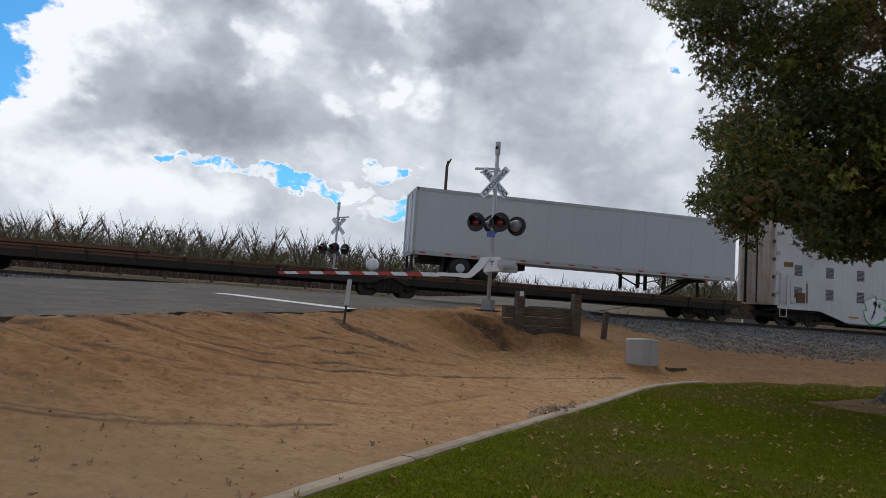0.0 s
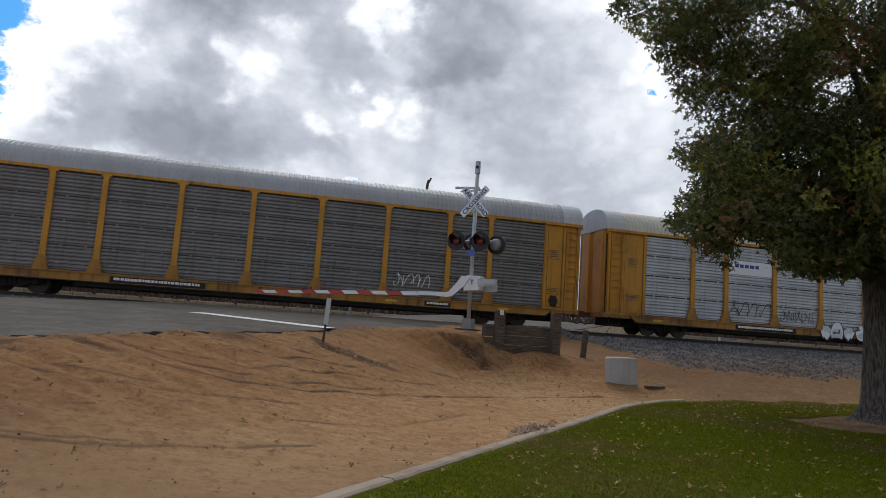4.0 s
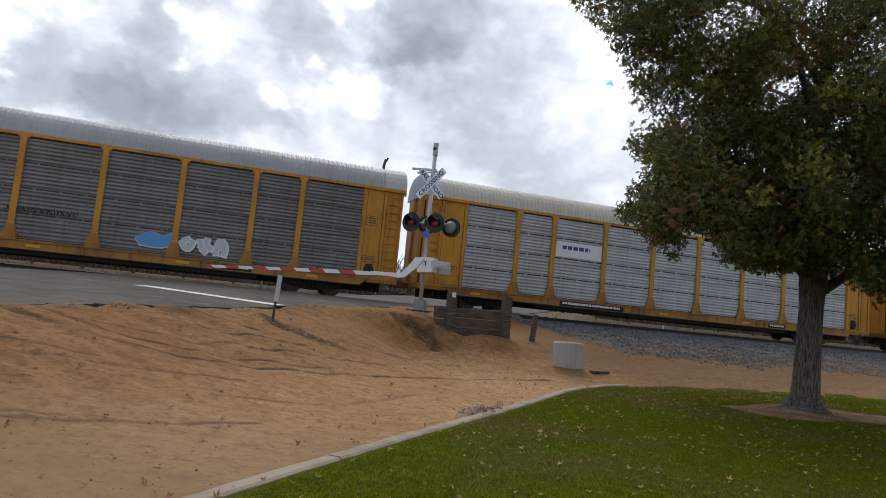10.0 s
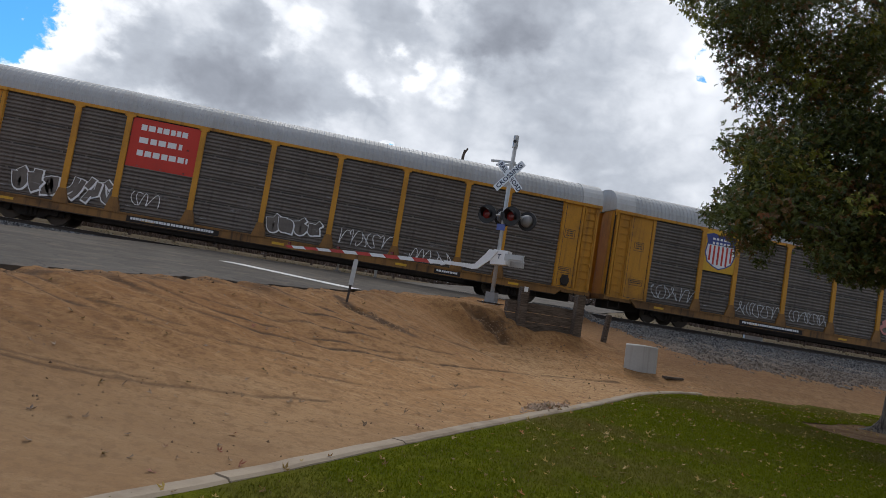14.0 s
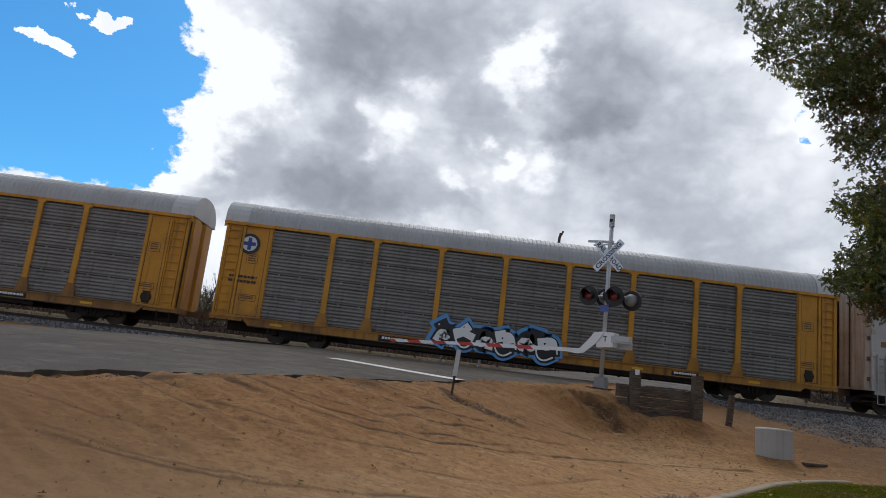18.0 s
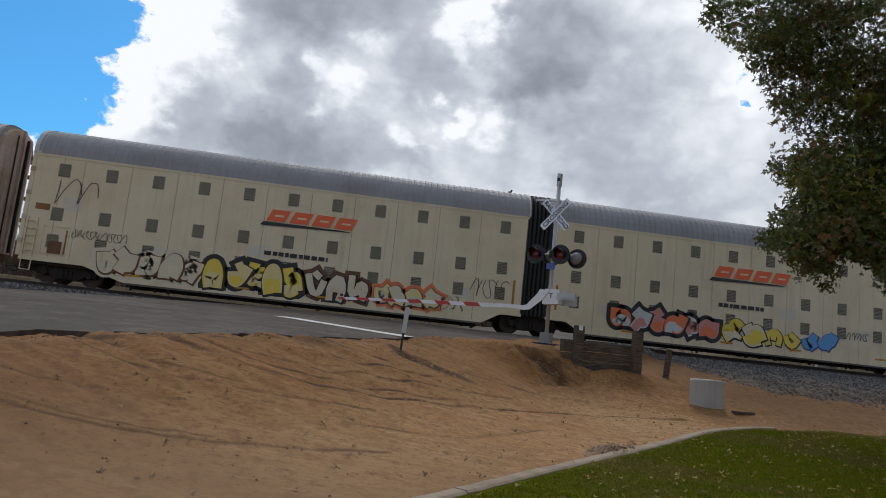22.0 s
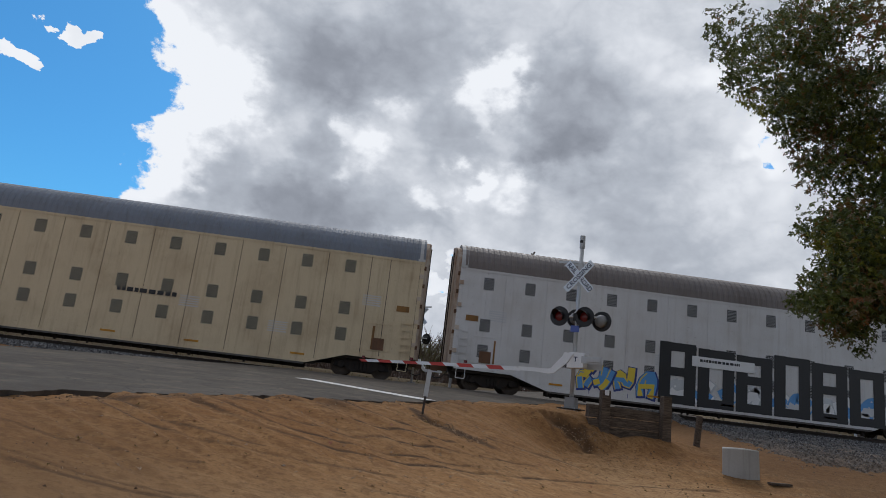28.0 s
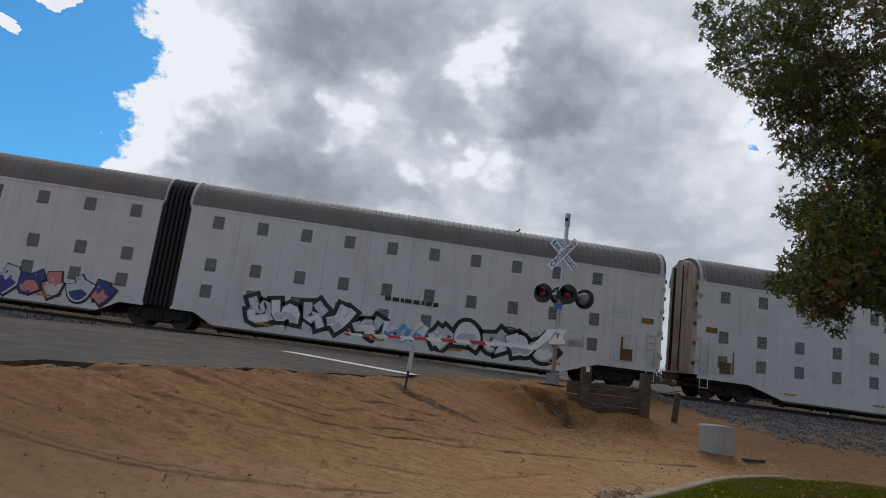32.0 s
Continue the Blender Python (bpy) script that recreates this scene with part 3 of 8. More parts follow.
RUTS = [  # wheel ruts and runnels in the dirt: points in plan, width, depth
    ([(-4.0, 12.2), (-3.3, 11.2), (-2.65, 10.55), (-2.0, 10.15), (-1.48, 10.0), (-0.47, 10.0), (0.3, 10.3), (1.07, 10.7), (2.2, 11.4), (3.74, 12.5), (5.4, 13.8)], 0.05, 0.07),
    ([(-3.7, 12.2), (-3.1, 11.4), (-2.34, 10.85), (-1.54, 10.4), (-0.5, 10.45), (0.4, 10.75), (1.1, 11.1), (2.3, 11.8)], 0.04, 0.06),
    ([(-4.6, 10.4), (-3.6, 9.3), (-2.91, 8.9), (-2.21, 8.78), (-1.53, 8.82), (-0.59, 9.1), (0.4, 9.5)], 0.045, 0.05),
    ([(-4.4, 10.8), (-3.5, 9.7), (-2.8, 9.25), (-2.1, 9.1), (-1.4, 9.15)], 0.035, 0.035),
    ([(-3.6, 6.7), (-2.8, 6.6), (-2.08, 6.68), (-1.33, 6.86), (-0.27, 7.28), (0.5, 7.7)], 0.04, 0.03),
    ([(-3.5, 6.85), (-2.7, 6.75), (-2.0, 6.84), (-1.3, 7.02)], 0.03, 0.025),
    ([(-1.9, 10.9), (-1.17, 10.9), (-0.4, 11.1), (0.52, 11.7), (1.3, 12.1), (2.08, 12.4), (3.2, 13.0)], 0.045, 0.05),
    ([(-4.2, 7.7), (-3.28, 7.6), (-2.65, 7.72), (-1.88, 7.92)], 0.035, 0.03),
    ([(0.03, 8.56), (0.8, 8.8), (1.58, 9.1), (2.5, 10.0), (3.26, 10.84)], 0.04, 0.025),
    ([(-4.7, 12.6), (-4.1, 11.6), (-3.4, 10.9), (-2.7, 10.5)], 0.06, 0.06),
    ([(-5.4, 11.4), (-4.7, 10.5), (-4.0, 9.9), (-3.2, 9.6)], 0.06, 0.05),
    ([(-2.6, 13.6), (-2.0, 12.9), (-1.2, 12.4), (0.0, 12.3), (1.6, 12.9)], 0.05, 0.05),
    ([(-1.3, 14.6), (-0.9, 13.8), (-0.2, 13.2), (0.9, 13.1)], 0.06, 0.06),
    ([(0.85, 14.8), (1.1, 14.2), (1.5, 13.95), (1.9, 13.75), (2.4, 13.5)], 0.14, 0.1),
    ([(2.5, 14.2), (4.0, 14.4), (6.0, 15.1), (8.4, 15.8)], 0.1, 0.03),
]
SCOOPS = [(4.95, 18.35, 0.34, 0.22), (5.5, 18.15, 0.42, 0.3), (5.75, 17.75, 0.3, 0.16), (1.3, 14.1, 0.22, 0.06)]   # washed-out pockets: x, y, radius, depth
MOUNDS = [(6.9, 18.3, 0.5, 0.16), (7.6, 18.4, 0.6, 0.3), (8.4, 18.6, 0.5, 0.22), (8.9, 19.2, 0.6, 0.15)]    # drifts of sand


def rut_depth(x, y):
    d = np.zeros_like(x)
    tread = 0.72 + 0.28 * value_noise(x * 13, y * 13, 61)
    for pts, w, depth in RUTS:
        depth = depth * 0.2 * tread
        best = np.full(x.shape, 9.0)
        for (ax, ay), (bx, by) in zip(pts, pts[1:]):
            dx, dy = bx - ax, by - ay
            t = np.clip(((x - ax) * dx + (y - ay) * dy) / (dx * dx + dy * dy), 0, 1)
            best = np.minimum(best, np.hypot(x - ax - t * dx, y - ay - t * dy))
        d -= depth * np.exp(-((best / w) ** 2))
        d += depth * 0.14 * np.exp(-(((best - 2.1 * w) / w) ** 2))
    return d


def hollow_shade(x, y):
    """Shade put into the soil's colour, 0 to 1: in ruts and washed-out pockets."""
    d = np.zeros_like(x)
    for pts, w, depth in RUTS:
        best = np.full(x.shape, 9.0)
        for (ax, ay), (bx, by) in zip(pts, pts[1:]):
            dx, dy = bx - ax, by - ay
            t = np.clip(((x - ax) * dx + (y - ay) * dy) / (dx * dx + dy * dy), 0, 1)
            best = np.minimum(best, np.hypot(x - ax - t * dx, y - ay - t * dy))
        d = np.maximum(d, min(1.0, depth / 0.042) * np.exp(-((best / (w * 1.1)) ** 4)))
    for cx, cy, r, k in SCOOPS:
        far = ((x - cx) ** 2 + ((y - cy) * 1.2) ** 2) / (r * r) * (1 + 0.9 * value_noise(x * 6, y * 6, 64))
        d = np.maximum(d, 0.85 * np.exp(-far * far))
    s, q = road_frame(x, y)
    # dark band painted under the asphalt's edge, where its lip would shade the soil
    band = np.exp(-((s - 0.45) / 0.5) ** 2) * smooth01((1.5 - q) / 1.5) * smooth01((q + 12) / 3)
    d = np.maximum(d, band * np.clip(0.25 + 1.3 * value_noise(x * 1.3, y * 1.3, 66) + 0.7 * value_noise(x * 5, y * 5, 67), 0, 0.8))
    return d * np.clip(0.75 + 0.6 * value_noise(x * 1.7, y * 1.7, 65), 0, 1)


def height(x, y):
    x, y = np.asarray(x, float), np.asarray(y, float)
    s, q = road_frame(x, y)
    ye = EDGE[1] + ALONG[1] * q
    zr = road_height(ye)
    flat = 0.2 + 2.1 * smooth01((q - 1.0) / 3.0)
    width = 6.6 - 3.8 * smooth01((q + 1.0) / 4.0)
    fall = smooth01((s - flat) / width) ** 0.75
    bank = 0.03 + (zr - 0.035 - 0.05 * np.exp(-((s - 0.15) / 0.3) ** 2) * smooth01((1.8 - q) / 2) * (0.75 + 0.5 * value_noise(q * 1.1, q * 0 + 9, 20)) - 0.05 * value_noise(q * 1.9, q * 0 + 5, 18) - 0.03 * value_noise(q * 6.0, q * 0 + 2, 19)) * (1 - fall) - 0.02 * np.exp(-((s - 0.25) / 0.3) ** 2) * smooth01((1.5 - q) / 3) * (0.6 + 0.8 * value_noise(q * 0.7, q * 0, 17))
    emb = np.interp(y, [15.4, 16.2, 17.0, 18.5, 19.6, 24.0, 27.6], [0.0, 0.12, 0.38, 0.72, 0.9, 1.3, 1.55])
    emb = np.where(y > 32, 1.55 + 0.75 * smooth01((y - 36) / 14) + 0.006 * np.clip(y - 50, 0, 60), emb)
    z = np.maximum(emb, np.where(s > 0, bank, zr - 0.12))
    left = smooth01((-s - 9.6) / 3.0)
    z = np.where(s < -9.6, np.maximum(emb, (zr - 0.12) * (1 - left) + 0.35 * left), z)
    rough = smooth01((s - 0.1) / 0.8) * (y < 40)
    z = z + rough * (0.008 * value_noise(x * 0.6, y * 0.6, 1) + 0.003 * value_noise(x * 2.7, y * 2.7, 2) + 0.003 * value_noise(x * 6, y * 9, 3) + 0.003 * value_noise(x * 9, y * 13, 4))
    lawn_edge = np.interp(x, [k[0] for k in KERB], [k[1] for k in KERB])
    on_lawn = smooth01((lawn_edge - y + 0.1) / 0.6)
    z = z + (1 - on_lawn) * rut_depth(x, y)
    for cx, cy, r, d in SCOOPS:
        far = ((x - cx) ** 2 + ((y - cy) * 1.2) ** 2) / (r * r) * (1 + 0.5 * value_noise(x * 5, y * 5, 63))
        z = z - d * np.exp(-far * far)
    for cx, cy, r, d in MOUNDS:
        z = z + d * np.exp(-((x - cx) ** 2 + ((y - cy) * 1.3) ** 2) / (r * r))
    return z * (1 - on_lawn) + on_lawn * (np.clip(y - 14.2, 0, 3) * 0.02 + 0.02 * value_noise(x * 0.3, y * 0.3, 5))


def spread(lo, hi, step, far, growth=1.25):
    mid = list(np.arange(lo, hi, step))
    out, d, v = [], step, hi
    while v < far:
        out.append(v)
        d *= growth
        v += d
    left, d, v = [], step, lo - step
    while v > -far:
        left.append(v)
        d *= growth
        v -= d
    return np.array(left[::-1] + mid + out)


xs = spread(-8.0, 11.0, 0.05, 2500.0, 1.12)
ys = spread(5.5, 19.0, 0.042, 2500.0, 1.12)
X, Y = np.meshgrid(xs, ys)
ground = part("ground", grid_mesh("ground", xs, ys, height(X, Y), MAT["dirt"]), None)
ground.data.attributes.new("hollow_shade", "FLOAT", "POINT").data.foreach_set("value", hollow_shade(X, Y).astype(np.float32).ravel())
tagged(ground, "sandy orange-brown dirt with wheel ruts and scattered leaves", "ground", kind="structure")


def edge_wobble(q):
    return 0.38 * value_noise(q * 0.55, q * 0 + 3.3, 11) + 0.17 * value_noise(q * 2.1, q * 0 + 7.7, 12) + 0.14 * value_noise(q * 6.0, q * 0, 13)


def build_road():
    """The asphalt: a slab with a broken edge, as long as it can be seen."""
    qs = np.concatenate([np.arange(-60, -16, 1.0), np.arange(-16, 9, 0.12), np.arange(9, 80, 1.0)])
    m = Mesh()
    rows = []
    for q in qs:
        right = float(edge_wobble(np.array(q))) if q < 6 else 0.0
        row = []
        for k, s in enumerate((right, right - 0.35, -2.5, -5.0, -7.5, -9.9)):
            x = EDGE[0] + ALONG[0] * q + ALONG[1] * s
            y = EDGE[1] + ALONG[1] * q - ALONG[0] * s
            z = float(road_height(y)) + 0.035 * min(1.0, (-s) / 4.0) - (0.02 if k == 0 else 0)
            row.append((x, y, z))
        x, y, z = row[0]
        row.insert(0, (x - 0.05, y + 0.04, z - 0.14))
        rows.append(row)
    n = len(rows[0])
    m.add([p for r in rows for p in r], [(a * n + b, a * n + b + 1, (a + 1) * n + b + 1, (a + 1) * n + b) for a in range(len(rows) - 1) for b in range(n - 1)])
    m.f = [tuple(reversed(f)) for f in m.f]
    road = part("road", m, MAT["asphalt"])
    tagged(road, "grey cracked asphalt road with a broken edge", "road", kind="structure")
    # stop line across the lane
    m = Mesh()
    pts = []
    for k in range(25):
        s = -0.05 - 4.65 * k / 24
        for dq in (-0.28, 0.28):
            wob = 0.03 * value_noise(np.array(k * 0.9 + dq * 20), np.array(2.0), 21)
            q = dq + float(wob)
            x, y = EDGE[0] + ALONG[0] * q + ALONG[1] * s, EDGE[1] + ALONG[1] * q - ALONG[0] * s
            pts.append((x, y, float(road_height(y)) + 0.035 * min(1.0, -s / 4.0) + 0.006))
    m.add(pts, [(2 * k + 1, 2 * k, 2 * k + 2, 2 * k + 3) for k in range(24)])
    line = part("stop_line", m, MAT["road_paint"], road, "worn white stop line")
    return road


build_road()


def ballast_field(x, y):
    """Positive where broken stone covers the ground, in metres from its ragged edge."""
    s, q = road_frame(x, y)
    wob = 0.5 * value_noise(x * 0.4, y * 0.4, 31) + 0.5 * value_noise(x * 2.3, y * 2.3, 32) + 0.35 * value_noise(x * 6.1, y * 6.1, 36)
    right = np.minimum(x - 12.6 + 0.04 * (y - 20), y - 18.9) + wob
    beyond = y - 26.4 + 0.4 * wob
    on_road = np.where(y < 28.4, np.maximum(s - 0.4, -10.1 - s), 9.0)
    return np.minimum(np.minimum(np.maximum(right, beyond), 33.4 - y + 0.4 * wob), on_road)


def ballast_top(x, y):
    f = ballast_field(x, y)
    bed = RAIL_Z - 0.2 - 0.55 * np.clip((np.abs(y - TRACK_Y) - 1.7) / 2.2, 0, 1)
    return np.maximum(height(x, y) + 0.07 * np.clip(f / 0.9, -1, 1), np.where((np.abs(y - TRACK_Y) < 4.4) & (f > -0.2), bed, -9))


def build_ballast():
    bx = np.concatenate([np.arange(-1000, -40, 6.0), np.arange(-40, 9, 0.3), np.arange(9, 34, 0.1), np.arange(34, 70, 0.3), np.arange(70, 1000, 6.0)])
    by = np.concatenate([np.arange(16.2, 21.0, 0.1), np.arange(21.0, 34.6, 0.25)])
    BX, BY = np.meshgrid(bx, by)
    z = ballast_top(BX, BY) + 0.03 * value_noise(BX * 3, BY * 3, 33)
    keep = ballast_field((BX[:-1, :-1] + BX[1:, 1:]) / 2, (BY[:-1, :-1] + BY[1:, 1:]) / 2) > -0.05
    ob = part("ballast", grid_mesh("ballast", bx, by, z, MAT["gravel"], keep, False), None)
    tagged(ob, "grey crushed stone ballast sloping down from the track", "ballast", kind="structure")
    # loose stones on it
    rng = np.random.default_rng(5)
    n = 42000
    px, py = rng.uniform(9.5, 40, n), rng.uniform(16.2, 28.4, n)
    m2 = 14000
    px, py = np.concatenate([px, rng.uniform(-34, -2, m2)]), np.concatenate([py, rng.uniform(25.6, 28.6, m2)])
    n += m2
    ok = ballast_field(px, py) > 0.25 - rng.exponential(1.0, n) * rng.choice((0.7, 3.2), n)
    px, py = px[ok], py[ok]
    n = len(px)
    base = np.array([(1, 0, 0), (-0.5, 0.87, 0), (-0.5, -0.87, 0), (0.1, 0.1, 1.0)])
    size = rng.uniform(0.025, 0.062, (n, 1, 1)) * np.where(px < 0, 1.5, 1.0)[:, None, None]
    tri = base[None] * size * rng.uniform(0.6, 1.2, (n, 1, 3))
    a = rng.uniform(0, 6.28, n)
    c, sn = np.cos(a)[:, None], np.sin(a)[:, None]
    tri = np.stack([tri[..., 0] * c - tri[..., 1] * sn, tri[..., 0] * sn + tri[..., 1] * c, tri[..., 2]], -1)
    zz = ballast_top(px, py) - 0.01
    co = (tri + np.stack([px, py, zz], -1)[:, None]).reshape(-1, 3)
    i = np.arange(n)[:, None] * 4
    q = np.concatenate([i + np.array([0, 1, 3]), i + np.array([1, 2, 3]), i + np.array([2, 0, 3])])
    ob = part("ballast_stones", quads("ballast_stones", co, q, MAT["stone"]), None)
    tagged(ob, "loose grey stones on the ballast slope", "stones", kind="stuff")


def stone_build(g, i):
    rnd = g.node("ShaderNodeNewGeometry").outputs["Random Per Island"]
    sepp = g.node("ShaderNodeSeparateXYZ")
    c = object_coords(g)
    g.put(sepp.inputs[0], c)
    soil = g.math("ADD", sepp.outputs[1], g.math("MULTIPLY", g.math("SUBTRACT", g.noise(c, 0.6, 4.0, 0.6), 0.5), 9.0))
    col = g.mix(g.math("POWER", rnd, 1.6), (0.04, 0.039, 0.04), (0.28, 0.272, 0.267))
    g.put(i["Base Color"], g.mix(g.step(soil, 23.5, 17.5, 0.0, 0.7), col, (0.2, 0.135, 0.085)))
    i["Roughness"].default_value = 0.9


MAT["stone"] = material("stone", stone_build)
build_ballast()


def build_track():
    """Two rails on ties, with the crossing's panels between them."""
    track = thing("railway_track", "straight railway track with rusty rails on dark ties", "track", kind="structure")
    for y in (TRACK_Y - 0.75, TRACK_Y + 0.75):
        m = Mesh()
        z = RAIL_Z
        m.profile([(y - 0.07, z - 0.17), (y - 0.07, z - 0.15), (y - 0.012, z - 0.13), (y - 0.012, z - 0.045), (y - 0.036, z - 0.035), (y - 0.036, z - 0.004), (y - 0.03, z),
                   (y + 0.03, z), (y + 0.036, z - 0.004), (y + 0.036, z - 0.035), (y + 0.012, z - 0.045), (y + 0.012, z - 0.13), (y + 0.07, z - 0.15), (y + 0.07, z - 0.17)], -1000, 1000)
        rail = part("rail", m, MAT["steel"], track, "rusty steel rail")
        m = Mesh().box(-1000, 1000, y - 0.028, y + 0.028, z - 0.002, z + 0.002)
        part("rail_head", m, MAT["shiny"], rail, "polished running surface")
    tie = Mesh().box(-0.12, 0.12, -1.3, 1.3, -0.18, 0).data("tie", [MAT["tie"]])
    rng = random.Random(3)
    x = -45.0
    while x < 75:
        part("tie", tie, None, track, at=pose(x, TRACK_Y + rng.uniform(-0.04, 0.04), RAIL_Z - 0.165, 0, 0, rng.uniform(-1, 1)))
        x += 0.55
    # road panels over the ties
    for y0, y1 in ((TRACK_Y - 1.5, TRACK_Y - 0.83), (TRACK_Y - 0.67, TRACK_Y + 0.67), (TRACK_Y + 0.83, TRACK_Y + 1.5)):
        ym = (y0 + y1) / 2
        x0 = EDGE[0] + (ym - EDGE[1]) / ALONG[1] * ALONG[0] - 12.7
        for k in range(5):
            part("crossing_panel", Mesh().box(x0 + k * 2.6, x0 + k * 2.6 + 2.57, y0, y1, RAIL_Z - 0.16, RAIL_Z - 0.012), MAT["asphalt"], track)


build_track()


def build_lawn():
    lx = np.concatenate([np.arange(-10, 19, 0.1), np.arange(19, 60, 1.0), np.arange(60, 400, 20)])
    ly = np.concatenate([np.arange(-80, -2, 4.0), np.arange(-2, 17.2, 0.1)])
    LX, LY = np.meshgrid(lx, ly)
    cx, cy = (LX[:-1, :-1] + LX[1:, 1:]) / 2, (LY[:-1, :-1] + LY[1:, 1:]) / 2
    lim = np.interp(cx, [k[0] for k in KERB], [k[1] for k in KERB]) + np.where(cx > 10.3, 0.08 * value_noise(cx * 1.3, cy * 0 + 1, 41), 0)
    bare = np.hypot((cx - 14.0) / 2.6, (cy - 12.3) / 1.5) + 0.25 * value_noise(cx * 1.2, cy * 1.2, 42) < 1
    keep = (cy < lim - 0.12) & ~bare
    z = height(LX, LY) + 0.035
    ob = part("lawn", grid_mesh("lawn", lx, ly, z, MAT["lawn"], keep), None)
    tagged(ob, "short green lawn with yellowed patches and fallen leaves", "lawn", kind="structure")
    soil = (cy < lim - 0.3) & (np.hypot((cx - 14.0) / 2.8, (cy - 12.3) / 1.7) + 0.25 * value_noise(cx * 1.2, cy * 1.2, 42) < 1)
    ob = part("bare_soil", grid_mesh("bare_soil", lx, ly, height(LX, LY) + 0.02 + 0.012 * value_noise(LX * 3, LY * 3, 44), MAT["humus"], soil), None)
    tagged(ob, "dark trodden soil round the foot of the tree", "soil", kind="structure")
    # blades
    rng = np.random.default_rng(9)
    n = 620000
    r = 1.5 + 26.0 * rng.random(n) ** 0.85
    a = np.radians(rng.uniform(-32, 66, n))
    px, py = r * np.sin(a), r * np.cos(a)
    lim = np.interp(px, [k[0] for k in KERB], [k[1] for k in KERB]) + np.where(px > 10.3, 0.08 * value_noise(px * 1.3, py * 0 + 1, 41), 0)
    bare = np.hypot((px - 14.0) / 2.6, (py - 12.3) / 1.5) + 0.25 * value_noise(px * 1.2, py * 1.2, 42) < 1
    ok = (py < lim - 0.24 - 0.1 * rng.random(len(px))) & ~bare
    px, py, r = px[ok], py[ok], r[ok]
    n = len(px)
    w = 0.003 + 0.0006 * r
    h = rng.uniform(0.01, 0.03, n)
    yaw, lean = rng.uniform(0, 6.28, n), rng.uniform(0.1, 0.9, n)
    pz = height(px, py) + 0.034
    dx, dy = np.cos(yaw), np.sin(yaw)
    p0 = np.stack([px - dx * w, py - dy * w, pz], -1)
    p1 = np.stack([px + dx * w, py + dy * w, pz], -1)
    p2 = np.stack([px - dy * h * lean, py + dx * h * lean, pz + h], -1)
    co = np.stack([p0, p1, p2], 1).reshape(-1, 3)
    ob = part("grass", quads("grass", co, np.arange(3 * n).reshape(-1, 3), MAT["grass"]), None)
    tagged(ob, "short green grass blades of the lawn", "grass", kind="stuff")


def grass_build(g, i):
    rnd = g.node("ShaderNodeNewGeometry").outputs["Random Per Island"]
    broad = g.noise(object_coords(g), 0.35, 5.0, 0.6)
    col = g.mix(rnd, (0.085, 0.106, 0.003), (0.165, 0.17, 0.008))
    col = g.mix(g.step(broad, 0.45, 0.65, 0.0, 0.7), col, (0.145, 0.115, 0.035))
    col = g.mix(g.step(rnd, 0.93, 0.96), col, (0.2, 0.165, 0.07))
    g.put(i["Base Color"], col)
    i["Roughness"].default_value = 1.0
    i["Specular IOR Level"].default_value = 0.03
    tr = g.node("ShaderNodeBsdfTranslucent")
    g.put(tr.inputs[0], col)
    mx = g.node("ShaderNodeMixShader")
    mx.inputs[0].default_value = 0.5
    bsdf = next(n for n in g.tree.nodes if n.bl_idname == "ShaderNodeBsdfPrincipled")
    out = next(n for n in g.tree.nodes if n.bl_idname == "ShaderNodeOutputMaterial")
    g.put(mx.inputs[1], bsdf.outputs[0])
    g.put(mx.inputs[2], tr.outputs[0])
    g.put(out.inputs[0], mx.outputs[0])


def humus_build(g, i):
    c = object_coords(g)
    col = g.mix(g.step(g.noise(c, 1.4, 5.0, 0.65), 0.35, 0.7), (0.16, 0.092, 0.048), (0.27, 0.175, 0.1))
    grain = g.noise(c, 26.0, 5.0, 0.7)
    col = g.mix(g.step(grain, 0.45, 0.75, 0.0, 0.6), col, (0.05, 0.035, 0.025))
    g.put(i["Base Color"], col)
    i["Roughness"].default_value = 1.0
    i["Specular IOR Level"].default_value = 0.05
    bump(g, i, grain, 0.7, 0.03)


MAT["humus"] = material("humus", humus_build)
MAT["grass"] = material("grass", grass_build)
build_lawn()


